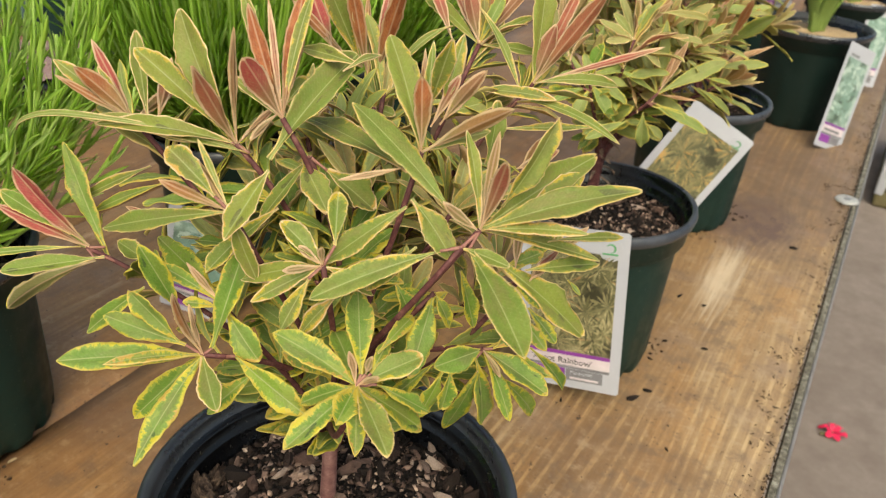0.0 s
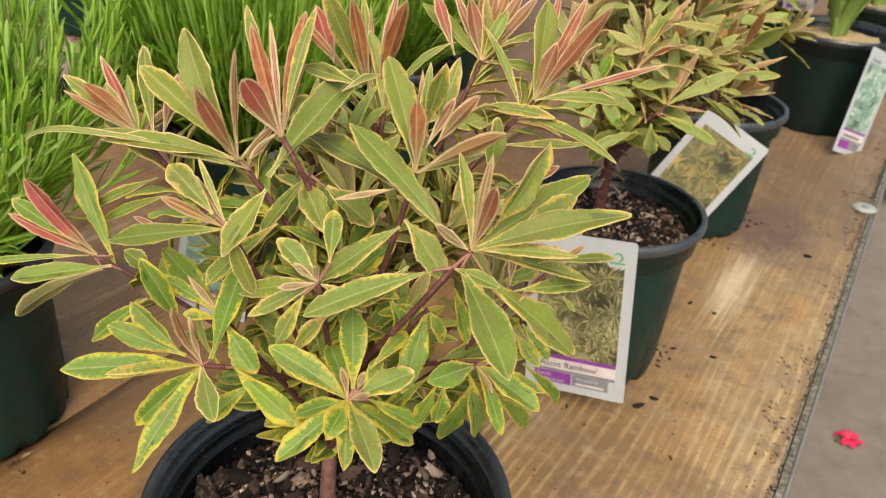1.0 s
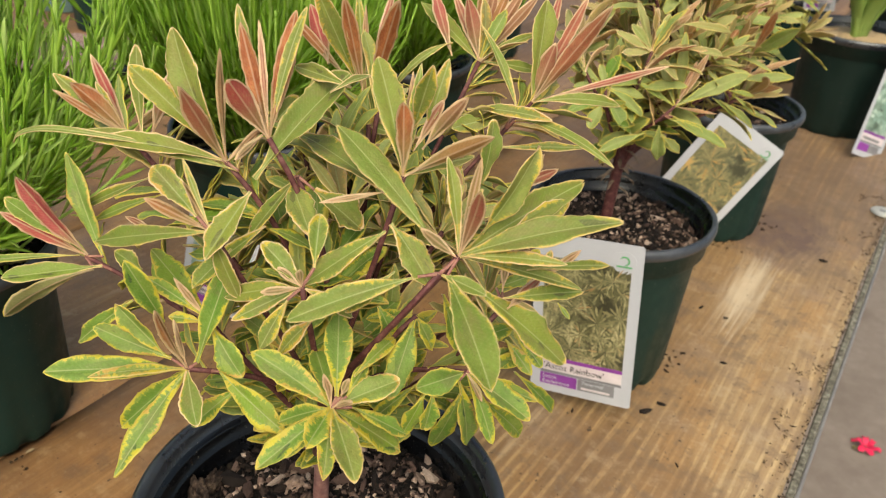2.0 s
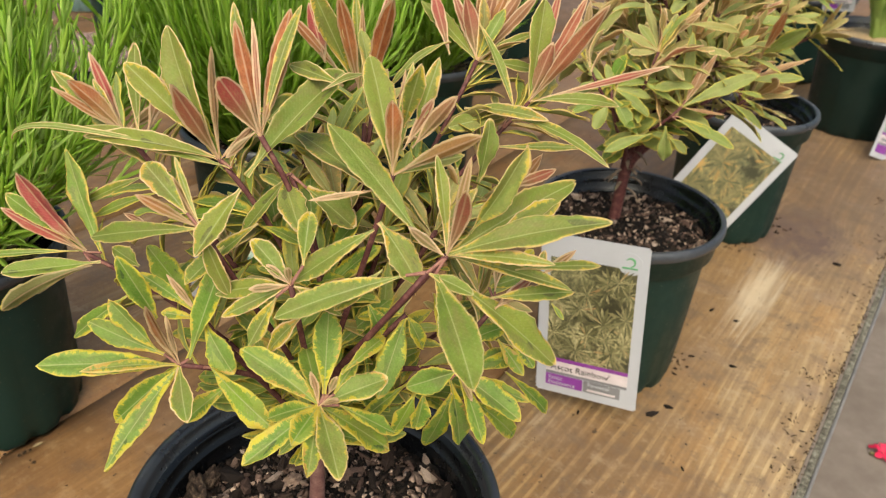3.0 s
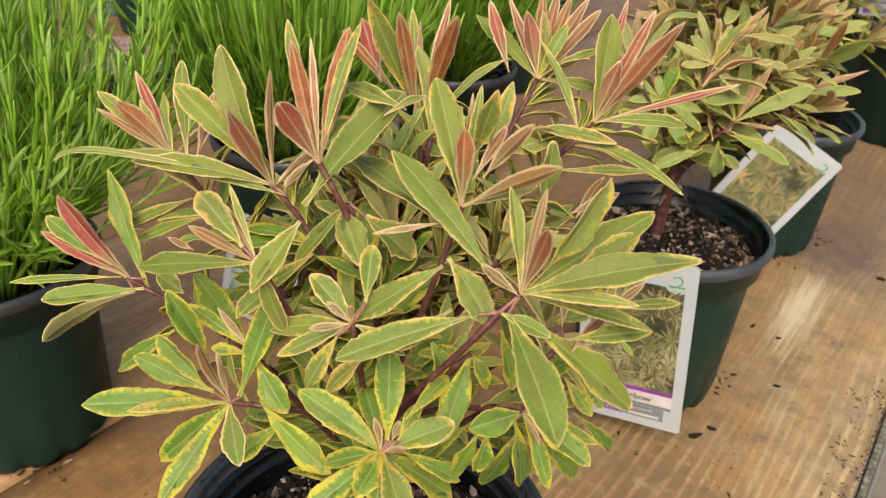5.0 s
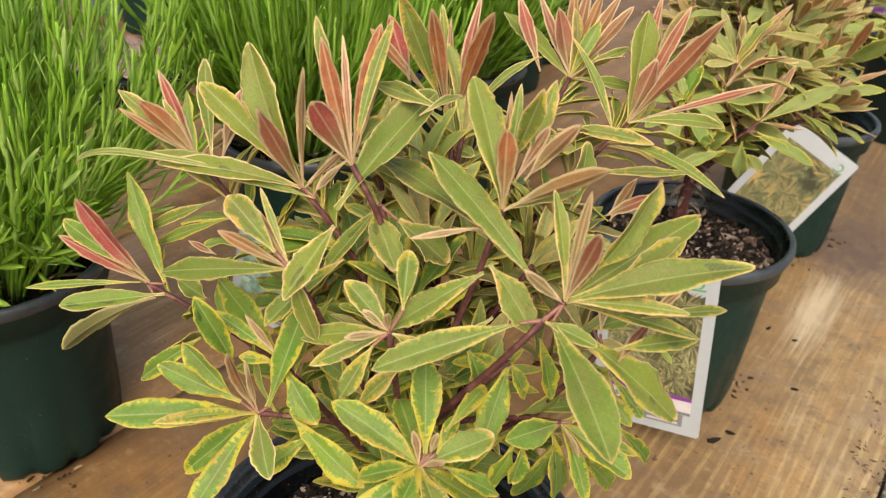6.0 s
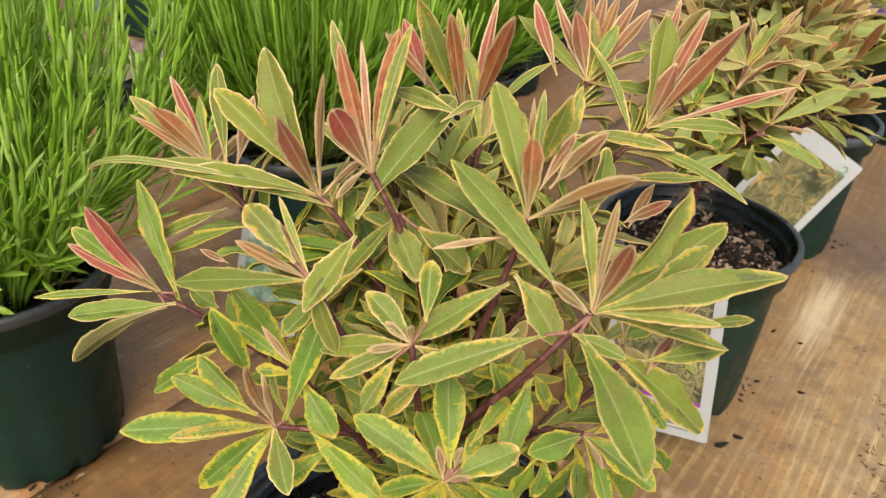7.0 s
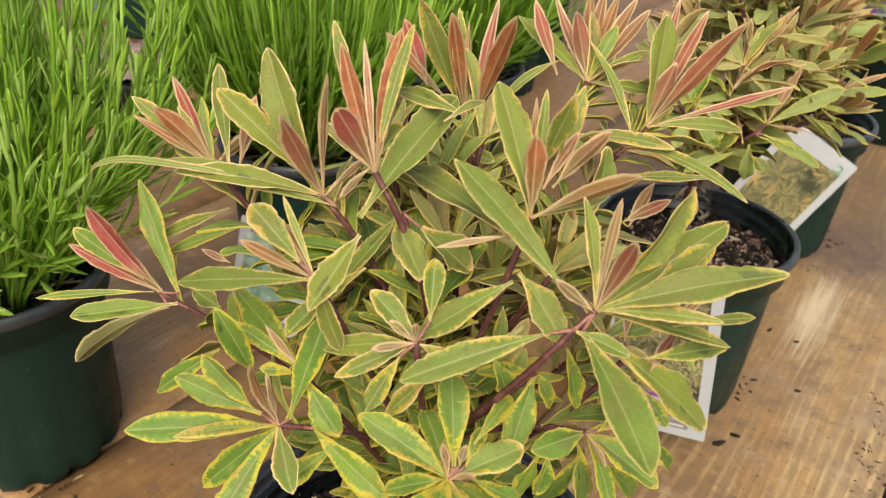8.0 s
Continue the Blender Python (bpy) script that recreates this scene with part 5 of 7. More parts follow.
MAIN.leaf(stem, (2.60, -2.72, 32.72), (1.86, -1.51, 34.14), (0.41, -0.57, 0.71), 7.4, 0.10, 0.70)
MAIN.leaf(stem, (2.46, -3.25, 32.11), (1.72, -3.65, 32.86), (-0.73, 0.52, -0.45), 3.3, 0.60, 0.20)
MAIN.leaf(stem, (2.46, -3.25, 32.11), (2.53, -3.44, 32.97), (-0.77, 0.61, 0.19), 2.9, 0.60, 0.20)
MAIN.leaf(stem, (2.46, -3.25, 32.11), (1.70, -4.52, 32.25), (-0.73, 0.38, -0.57), 3.2, 0.40, 0.30)
MAIN.leaf(stem, (2.19, -3.73, 31.71), (1.58, -4.69, 29.78), (0.17, -0.90, 0.39), 7.4, 0.02, 1.00)
MAIN.leaf(stem, (2.46, -3.25, 32.11), (0.30, -4.73, 30.55), (0.05, -0.76, 0.65), 6.2, 0.05, 0.80)
MAIN.leaf(stem, (3.18, -3.41, 31.22), (1.99, -4.11, 29.41), (-0.06, -0.92, 0.40), 7.0, 0.05, 0.80)
MAIN.leaf(stem, (2.46, -3.25, 32.11), (3.76, -2.00, 30.67), (0.79, -0.12, 0.60), 6.2, 0.05, 0.80)
stem = MAIN.shoot((-0.82, 0.21, 34.18), (-0.39, -0.07, 0.92))
MAIN.leaf(stem, (-1.01, 0.00, 34.07), (1.45, -1.65, 33.26), (0.06, -0.36, 0.93), 11.3, 0.02, 0.90)
MAIN.leaf(stem, (-0.12, 0.38, 33.74), (1.39, 1.45, 32.03), (0.79, -0.16, 0.59), 13.7, 0.05, 0.60)
MAIN.leaf(stem, (-0.82, 0.21, 34.18), (-2.41, -1.17, 31.41), (0.07, -0.91, 0.41), 6.9, 0.10, 0.70)
stem = MAIN.shoot((5.17, 0.04, 30.21), (0.53, 0.32, 0.78))
MAIN.leaf(stem, (5.17, 0.04, 30.21), (5.34, -1.86, 27.39), (0.69, -0.58, 0.43), 11.3, 0.02, 1.00)
MAIN.leaf(stem, (3.89, -0.65, 30.46), (4.40, -0.43, 29.10), (0.91, -0.29, 0.30), 8.4, 0.02, 0.90)
MAIN.leaf(stem, (5.17, 0.04, 30.21), (5.68, 0.56, 28.48), (0.95, -0.25, 0.21), 6.6, 0.05, 0.80)
MAIN.leaf(stem, (5.75, 0.96, 30.94), (6.31, 1.40, 28.26), (0.92, -0.36, 0.14), 7.1, 0.02, 0.90)
MAIN.leaf(stem, (5.17, 0.04, 30.21), (2.95, -0.21, 29.23), (-0.28, -0.56, 0.78), 6.2, 0.05, 0.90)
stem = MAIN.shoot((6.79, 1.47, 27.34), (0.93, 0.36, 0.09))
MAIN.leaf(stem, (6.89, 0.95, 26.53), (4.92, 2.13, 21.58), (0.59, -0.70, -0.40), 10.3, 0.02, 0.70)
MAIN.leaf(stem, (6.65, 1.16, 27.04), (6.84, 2.01, 22.90), (0.90, -0.44, -0.05), 10.1, 0.02, 0.80)
MAIN.leaf(stem, (6.79, 1.47, 27.34), (8.36, 1.29, 24.42), (0.80, -0.39, 0.45), 7.4, 0.02, 0.80)
MAIN.leaf(stem, (7.45, 1.31, 26.50), (8.18, 4.49, 22.33), (0.99, -0.09, 0.10), 8.3, 0.02, 0.80)
MAIN.leaf(stem, (6.79, 1.47, 27.34), (9.64, 1.89, 26.00), (0.44, -0.30, 0.84), 11.0, 0.10, 0.70)
MAIN.leaf(stem, (8.38, 2.59, 27.39), (9.04, 5.78, 23.31), (0.99, -0.14, 0.05), 6.4, 0.05, 0.70)
MAIN.leaf(stem, (6.79, 1.47, 27.34), (5.58, -0.38, 27.10), (0.70, -0.52, 0.49), 11.4, 0.10, 0.30)
MAIN.leaf(stem, (5.96, 0.34, 26.55), (5.81, 0.05, 24.73), (0.80, -0.59, 0.03), 8.9, 0.02, 0.80)
MAIN.leaf(stem, (5.70, 0.14, 26.54), (5.11, -0.66, 24.41), (0.73, -0.68, 0.06), 8.9, 0.02, 0.80)
MAIN.leaf(stem, (6.79, 1.47, 27.34), (9.30, 3.24, 25.85), (0.66, -0.38, 0.65), 6.5, 0.05, 0.80)
MAIN.leaf(stem, (6.79, 1.47, 27.34), (7.97, 0.80, 26.86), (0.22, 0.80, -0.56), 2.9, 0.50, 0.20)
MAIN.leaf(stem, (7.12, 1.70, 27.36), (7.44, 4.04, 27.16), (0.79, -0.06, 0.61), 8.0, 0.05, 0.90)
MAIN.leaf(stem, (6.79, 1.47, 27.34), (8.45, 5.15, 26.97), (0.78, -0.30, 0.55), 7.1, 0.02, 0.90)
MAIN.leaf(stem, (5.30, 0.10, 26.86), (3.48, -0.42, 24.34), (0.04, -0.98, 0.17), 7.1, 0.02, 0.90)
stem = MAIN.shoot((6.95, 3.80, 29.40), (0.35, 0.45, 0.82))
MAIN.leaf(stem, (6.72, 4.01, 29.86), (6.40, 4.81, 31.38), (-0.45, 0.75, -0.30), 5.0, 0.75, 0.50)
MAIN.leaf(stem, (7.62, 5.86, 30.10), (7.53, 6.57, 30.97), (0.40, -0.60, 0.60), 4.4, 0.70, 0.60)
MAIN.leaf(stem, (7.74, 5.89, 30.08), (8.30, 8.03, 30.58), (-0.40, 0.60, -0.60), 4.6, 0.80, 0.30)
MAIN.leaf(stem, (6.77, 5.37, 30.22), (7.02, 6.54, 30.82), (0.40, -0.60, 0.60), 5.0, 0.15, 0.90)
MAIN.leaf(stem, (6.52, 4.58, 29.90), (7.28, 6.91, 30.24), (0.50, -0.50, 0.70), 6.0, 0.10, 0.90)
MAIN.leaf(stem, (6.33, 4.19, 29.80), (7.26, 5.61, 30.10), (0.40, -0.50, 0.70), 7.0, 0.10, 0.70)
MAIN.leaf(stem, (6.68, 3.86, 29.27), (8.11, 4.63, 28.11), (0.60, -0.40, 0.60), 7.5, 0.05, 0.90)
MAIN.leaf(stem, (7.55, 3.91, 28.30), (8.98, 3.90, 27.06), (0.75, -0.45, 0.40), 6.5, 0.05, 0.90)
MAIN.leaf(stem, (7.41, 3.44, 28.08), (8.81, 3.34, 26.93), (0.75, -0.45, 0.40), 6.5, 0.05, 0.90)
MAIN.leaf(stem, (8.28, 6.33, 28.71), (8.98, 6.22, 28.21), (0.75, -0.45, 0.40), 2.4, 0.05, 0.50)
stem = MAIN.shoot((3.41, 11.55, 35.17), (0.45, 0.49, 0.75))
MAIN.leaf(stem, (3.41, 11.55, 35.17), (2.95, 12.92, 39.57), (0.81, -0.54, 0.25), 12.1, 0.25, 0.20)
MAIN.leaf(stem, (3.41, 11.55, 35.17), (2.68, 14.97, 39.84), (-0.39, 0.71, -0.58), 5.8, 1.00, 0.10)
MAIN.leaf(stem, (3.41, 11.55, 35.17), (3.88, 12.37, 37.87), (-0.41, 0.87, -0.27), 10.0, 0.80, 0.30)
MAIN.leaf(stem, (3.41, 11.55, 35.17), (3.78, 15.69, 39.40), (-0.45, 0.66, -0.60), 6.8, 0.95, 0.20)
MAIN.leaf(stem, (3.41, 11.55, 35.17), (6.30, 12.42, 39.97), (-0.38, 0.88, -0.20), 9.6, 0.85, 0.30)
MAIN.leaf(stem, (3.41, 11.55, 35.17), (7.60, 18.03, 36.30), (-0.71, 0.54, -0.45), 4.4, 1.00, 0.10)
MAIN.leaf(stem, (3.41, 11.55, 35.17), (6.60, 14.66, 34.88), (0.53, -0.48, 0.70), 6.5, 0.20, 0.40, 1.0)
MAIN.leaf(stem, (3.03, 10.74, 34.40), (8.56, 9.61, 34.03), (-0.04, -0.50, 0.87), 5.2, 0.05, 1.00, 1.1)
MAIN.leaf(stem, (1.06, 9.67, 34.78), (5.30, 9.94, 35.20), (-0.04, -0.61, 0.79), 6.7, 0.05, 1.00)
MAIN.leaf(stem, (2.78, 10.72, 34.61), (0.91, 8.64, 34.07), (0.41, -0.55, 0.72), 9.5, 0.10, 0.60)
MAIN.leaf(stem, (2.86, 9.83, 33.29), (6.59, 12.03, 33.59), (0.27, -0.57, 0.78), 5.3, 0.10, 1.00)
MAIN.leaf(stem, (2.71, 8.67, 31.82), (2.77, 9.20, 34.85), (0.86, -0.51, 0.07), 10.5, 0.20, 0.40)
MAIN.leaf(stem, (3.92, 9.39, 31.66), (4.92, 12.22, 31.91), (-0.73, 0.31, -0.61), 6.8, 0.90, 0.20)
MAIN.leaf(stem, (4.19, 9.46, 31.50), (3.90, 12.63, 32.27), (-0.47, 0.17, -0.87), 6.4, 0.70, 0.30)
stem = MAIN.shoot((0.49, 11.40, 36.51), (0.19, 0.41, 0.89))
MAIN.leaf(stem, (0.49, 11.40, 36.51), (-0.62, 11.80, 39.25), (-0.41, 0.87, -0.27), 9.5, 0.85, 0.20)
MAIN.leaf(stem, (0.49, 11.40, 36.51), (-4.28, 13.35, 38.13), (0.11, -0.46, 0.88), 9.6, 0.20, 0.40)
MAIN.leaf(stem, (-0.63, 10.75, 36.67), (-2.95, 12.37, 39.18), (-0.26, 0.68, -0.68), 7.4, 0.95, 0.10)
MAIN.leaf(stem, (-0.07, 12.14, 38.08), (3.14, 10.54, 35.14), (0.46, -0.47, 0.76), 4.5, 0.10, 0.50, 0.7)
MAIN.leaf(stem, (-0.79, 11.03, 37.21), (-2.27, 8.38, 35.33), (0.34, -0.66, 0.67), 4.1, 0.15, 0.60, 1.7)
MAIN.leaf(stem, (0.49, 11.40, 36.51), (-1.13, 14.10, 39.85), (-0.37, 0.63, -0.69), 6.4, 0.70, 0.20)
MAIN.leaf(stem, (0.49, 11.40, 36.51), (-0.82, 14.98, 39.61), (-0.40, 0.51, -0.76), 6.5, 0.60, 0.30)
MAIN.leaf(stem, (0.49, 11.40, 36.51), (-0.33, 15.48, 39.43), (-0.47, 0.45, -0.76), 7.0, 0.70, 0.20)
MAIN.leaf(stem, (0.49, 11.40, 36.51), (0.62, 15.28, 39.44), (-0.56, 0.51, -0.65), 6.4, 0.60, 0.30)
MAIN.leaf(stem, (0.49, 11.40, 36.51), (1.33, 15.20, 39.05), (-0.61, 0.53, -0.59), 5.9, 0.60, 0.30)
MAIN.leaf(stem, (0.49, 11.40, 36.51), (2.11, 14.01, 37.62), (0.40, -0.56, 0.73), 4.9, 0.10, 0.50)
MAIN.leaf(stem, (0.49, 11.40, 36.51), (-2.23, 12.80, 39.49), (-0.27, 0.75, -0.60), 5.4, 0.80, 0.20)
MAIN.leaf(stem, (0.49, 11.40, 36.51), (2.75, 13.67, 35.94), (0.60, -0.43, 0.68), 6.0, 0.15, 0.50)
stem = SECOND.shoot((4.47, -6.30, 28.55), (0.49, 0.42, 0.76))
SECOND.leaf(stem, (4.52, -5.94, 29.01), (4.04, -5.90, 33.83), (0.29, -0.96, 0.04), 10.6, 0.05, 0.50)
SECOND.leaf(stem, (4.47, -6.30, 28.55), (5.04, -2.26, 31.67), (-0.35, 0.60, -0.72), 8.3, 0.60, 0.80)
SECOND.leaf(stem, (4.47, -6.30, 28.55), (4.79, -3.99, 31.47), (-0.29, 0.77, -0.58), 5.6, 0.90, 0.30)
SECOND.leaf(stem, (4.47, -6.30, 28.55), (7.91, -0.88, 30.37), (0.46, -0.53, 0.71), 15.1, 0.10, 0.50)
SECOND.leaf(stem, (4.47, -6.30, 28.55), (1.73, -7.19, 29.93), (0.51, -0.57, 0.64), 7.0, 0.10, 0.60)
SECOND.leaf(stem, (4.47, -6.30, 28.55), (6.92, -3.72, 27.86), (-0.74, 0.62, -0.27), 4.1, 0.80, 0.20)
SECOND.leaf(stem, (4.61, -6.65, 27.93), (8.23, -3.75, 25.57), (0.71, -0.46, 0.53), 10.9, 0.05, 0.90)
SECOND.leaf(stem, (4.44, -6.88, 27.78), (6.70, -4.95, 26.35), (0.72, -0.45, 0.53), 9.2, 0.05, 0.80)
SECOND.leaf(stem, (4.47, -6.30, 28.55), (2.13, -5.14, 31.43), (0.50, -0.58, 0.64), 10.0, 0.10, 0.60)
SECOND.leaf(stem, (3.99, -7.51, 27.33), (4.17, -6.77, 24.42), (0.35, -0.91, -0.21), 13.5, 0.05, 0.70)
SECOND.leaf(stem, (4.38, -7.73, 26.66), (5.31, -5.58, 24.99), (0.94, -0.23, 0.23), 9.3, 0.05, 0.80)
stem = SECOND.shoot((6.73, 1.50, 29.10), (0.65, 0.49, 0.58))
SECOND.leaf(stem, (6.99, 2.90, 30.81), (8.63, -0.17, 35.03), (0.27, 0.83, 0.49), 10.0, 1.00, 0.10)
SECOND.leaf(stem, (6.89, 2.75, 30.69), (7.09, 4.30, 32.66), (0.64, -0.63, 0.44), 10.7, 0.20, 1.10)
SECOND.leaf(stem, (6.95, 2.95, 30.92), (10.37, 0.31, 34.03), (-0.43, -0.86, -0.26), 14.5, 0.10, 0.70)
SECOND.leaf(stem, (6.73, 1.50, 29.10), (10.11, 6.27, 30.56), (-0.62, 0.60, -0.51), 4.9, 0.70, 0.20)
SECOND.leaf(stem, (7.21, 2.11, 29.51), (9.35, 4.34, 30.57), (-0.52, 0.72, -0.47), 4.8, 0.70, 0.20)
SECOND.leaf(stem, (6.73, 1.50, 29.10), (10.21, 4.64, 29.33), (0.48, -0.57, 0.67), 10.7, 0.05, 0.60)
SECOND.leaf(stem, (6.11, 0.91, 28.88), (7.38, 2.57, 29.97), (-0.47, 0.71, -0.53), 14.4, 0.90, 0.50)
SECOND.leaf(stem, (6.06, 0.04, 27.71), (8.52, 2.75, 25.21), (0.83, -0.44, 0.34), 9.1, 0.05, 0.70)
SECOND.leaf(stem, (6.22, 0.64, 28.40), (8.04, 2.82, 27.73), (0.72, -0.44, 0.54), 5.8, 0.05, 0.70)
SECOND.leaf(stem, (5.56, -0.22, 27.83), (7.23, 1.30, 26.38), (0.78, -0.48, 0.40), 6.7, 0.05, 0.70)
SECOND.leaf(stem, (6.67, 0.78, 28.16), (8.30, 3.28, 26.17), (0.89, -0.38, 0.24), 5.4, 0.05, 0.70)
SECOND.leaf(stem, (6.16, 1.89, 30.20), (6.02, 4.65, 32.20), (-0.22, 0.57, -0.79), 6.5, 0.70, 0.30)
SECOND.leaf(stem, (6.73, 1.50, 29.10), (5.81, 1.91, 30.55), (0.25, 0.96, -0.11), 8.0, 0.60, 0.40)
stem = SECOND.shoot((2.35, -7.25, 32.35), (0.14, 0.25, 0.96))
SECOND.leaf(stem, (2.35, -7.25, 32.35), (1.73, -5.75, 35.04), (-0.25, 0.82, -0.52), 6.5, 0.40, 0.40)
SECOND.leaf(stem, (2.46, -6.60, 33.14), (3.82, -2.48, 35.63), (-0.53, 0.56, -0.64), 7.3, 0.70, 0.40)
SECOND.leaf(stem, (2.46, -6.60, 33.14), (3.72, -3.92, 34.70), (-0.56, 0.60, -0.57), 7.3, 0.60, 0.40)
SECOND.leaf(stem, (2.35, -7.25, 32.35), (0.55, -7.33, 33.95), (0.54, -0.62, 0.57), 8.9, 0.10, 0.60)
SECOND.leaf(stem, (2.35, -7.25, 32.35), (0.02, -5.41, 35.17), (0.36, -0.62, 0.70), 8.1, 0.20, 0.60)
SECOND.leaf(stem, (3.18, -5.42, 34.10), (6.28, -2.34, 33.49), (0.61, -0.49, 0.62), 8.1, 0.05, 0.70)
SECOND.leaf(stem, (4.27, -5.75, 32.60), (6.44, -3.87, 32.18), (0.57, -0.51, 0.64), 7.7, 0.05, 0.70)
SECOND.leaf(stem, (2.35, -7.25, 32.35), (2.42, -4.92, 34.56), (0.30, -0.66, 0.69), 8.1, 0.20, 0.50)
SECOND.leaf(stem, (2.35, -7.25, 32.35), (0.01, -8.63, 33.63), (0.63, -0.54, 0.56), 8.8, 0.10, 0.50)
SECOND.leaf(stem, (2.35, -7.25, 32.35), (0.66, -8.52, 32.19), (0.39, -0.60, 0.70), 8.9, 0.10, 0.50)
SECOND.leaf(stem, (2.35, -7.25, 32.35), (4.49, -6.96, 30.71), (0.53, -0.62, 0.58), 8.9, 0.10, 0.60)
stem = SECOND.shoot((5.08, -0.09, 31.28), (0.49, 0.40, 0.77))
SECOND.leaf(stem, (5.08, -0.14, 31.20), (5.89, 1.60, 32.87), (-0.38, 0.72, -0.57), 12.5, 0.95, 0.60)
SECOND.leaf(stem, (5.08, -0.09, 31.28), (6.40, 2.43, 32.55), (-0.55, 0.59, -0.59), 7.1, 0.80, 0.50)
SECOND.leaf(stem, (5.08, -0.09, 31.28), (3.65, 2.28, 33.99), (-0.05, 0.74, -0.67), 7.1, 0.50, 0.50)
SECOND.leaf(stem, (5.08, -0.09, 31.28), (4.27, 2.73, 34.02), (-0.13, 0.67, -0.73), 7.1, 0.50, 0.50)
SECOND.leaf(stem, (5.46, 1.46, 33.06), (5.17, 6.85, 34.34), (-0.35, 0.20, -0.92), 12.9, 0.90, 0.50)
SECOND.leaf(stem, (5.94, 2.12, 33.53), (6.61, 7.33, 34.26), (-0.67, 0.19, -0.72), 8.8, 0.80, 0.40)
SECOND.leaf(stem, (5.20, 1.06, 32.75), (4.61, 5.49, 33.60), (-0.23, 0.15, -0.96), 9.6, 0.60, 0.40)
SECOND.leaf(stem, (5.26, 1.31, 33.05), (7.03, 5.88, 33.12), (0.72, -0.29, 0.63), 8.9, 0.05, 0.70)
SECOND.leaf(stem, (5.77, 1.99, 33.52), (5.62, 8.12, 34.35), (-0.47, 0.11, -0.88), 9.7, 0.70, 0.40)
stem = SECOND.shoot((0.02, -9.08, 29.75), (-0.26, 0.12, 0.96))
SECOND.leaf(stem, (0.32, -9.61, 28.73), (0.08, -10.96, 27.08), (0.04, -0.78, 0.63), 13.2, 0.05, 0.60)
SECOND.leaf(stem, (0.42, -9.29, 29.08), (2.22, -9.52, 27.03), (0.55, -0.63, 0.55), 14.0, 0.05, 0.60)
SECOND.leaf(stem, (3.39, -8.77, 26.96), (1.13, -11.22, 25.72), (0.20, -0.58, 0.79), 10.7, 0.05, 0.80)
SECOND.leaf(stem, (0.02, -9.08, 29.75), (-0.39, -5.65, 32.96), (0.11, -0.67, 0.73), 9.1, 0.05, 0.60)
SECOND.leaf(stem, (0.02, -9.08, 29.75), (0.01, -4.44, 32.30), (0.17, -0.47, 0.86), 8.4, 0.10, 0.60)
SECOND.leaf(stem, (-0.06, -9.76, 28.88), (-1.23, -12.30, 28.42), (0.43, -0.35, 0.84), 10.6, 0.05, 0.40)
SECOND.leaf(stem, (0.02, -9.08, 29.75), (2.28, -6.76, 28.87), (0.65, -0.38, 0.66), 10.8, 0.05, 0.50)
SECOND.leaf(stem, (0.02, -9.08, 29.75), (-1.83, -10.42, 29.65), (0.37, -0.57, 0.74), 9.9, 0.05, 0.50)
SECOND.leaf(stem, (0.02, -9.08, 29.75), (2.59, -7.42, 27.65), (0.72, -0.44, 0.53), 10.8, 0.05, 0.60)
SECOND.leaf(stem, (0.02, -9.08, 29.75), (-0.76, -8.65, 31.10), (0.44, -0.75, 0.50), 8.2, 0.05, 0.60)
SECOND.leaf(stem, (0.02, -9.08, 29.75), (-3.21, -8.97, 31.03), (0.26, -0.65, 0.72), 10.0, 0.05, 0.50)
SECOND.leaf(stem, (0.02, -9.08, 29.75), (2.37, -5.93, 29.93), (0.49, -0.41, 0.77), 10.0, 0.05, 0.50)
stem = SECOND.shoot((-2.30, -9.27, 31.70), (-0.64, 0.57, 0.52))
SECOND.leaf(stem, (-2.30, -9.27, 31.70), (-5.19, -5.62, 33.65), (-0.19, -0.58, 0.80), 10.1, 0.10, 0.60)
SECOND.leaf(stem, (-2.30, -9.27, 31.70), (-3.16, -4.93, 32.67), (-0.02, -0.22, 0.97), 9.3, 0.10, 0.50)
SECOND.leaf(stem, (-2.30, -9.27, 31.70), (-5.38, -6.81, 32.18), (-0.24, -0.46, 0.85), 9.3, 0.10, 0.50)
SECOND.leaf(stem, (-2.30, -9.27, 31.70), (-2.07, -4.93, 31.63), (0.84, -0.04, 0.54), 10.1, 0.10, 0.50)
SECOND.leaf(stem, (-2.30, -9.27, 31.70), (-2.60, -2.49, 33.58), (0.06, -0.26, 0.96), 10.2, 0.20, 0.50)
SECOND.leaf(stem, (-2.30, -9.27, 31.70), (-4.87, -3.73, 34.01), (-0.10, 0.34, -0.93), 8.4, 0.40, 0.40)
DRY = speckled("withered_leaf", (0.15, 0.10, 0.07), (0.28, 0.20, 0.14), (0.42, 0.32, 0.23), 160.0)
dry_rng = random.Random(61)
for k in range(14):
    a = k * 2.39996
    me = leaf_mesh(0.015 + 0.009 * dry_rng.random(), 0.0034, dry_rng.uniform(0.5, 1.6), 0.4, dry_rng.uniform(-0.8, 0.8), 0, 0, k, 4, 10)
    me.materials.clear()
    me.materials.append(DRY)
    me.materials.append(DRY)
    base = SECOND.foot.lerp(SECOND.crown, 0.60 + 0.45 * k / 14)
    ob = set_leaf(second_plant, base, base + Vector((math.cos(a), math.sin(a), dry_rng.uniform(-0.9, 0.3))), Vector((0, 0, 1)), me)
    ob.name = "withered_leaf"
MAIN.fill(26)
MAIN.mass.make("inner_foliage", main_plant)
SECOND.mass.make("inner_foliage", second_plant)
euphorbia(second_plant, SECOND.foot, SECOND.crown, bush_shoots(random.Random(12), 25, (0.01, 0.03, 0.23), 0.066, 0.125, 0.047), 12, 6, 0, False)


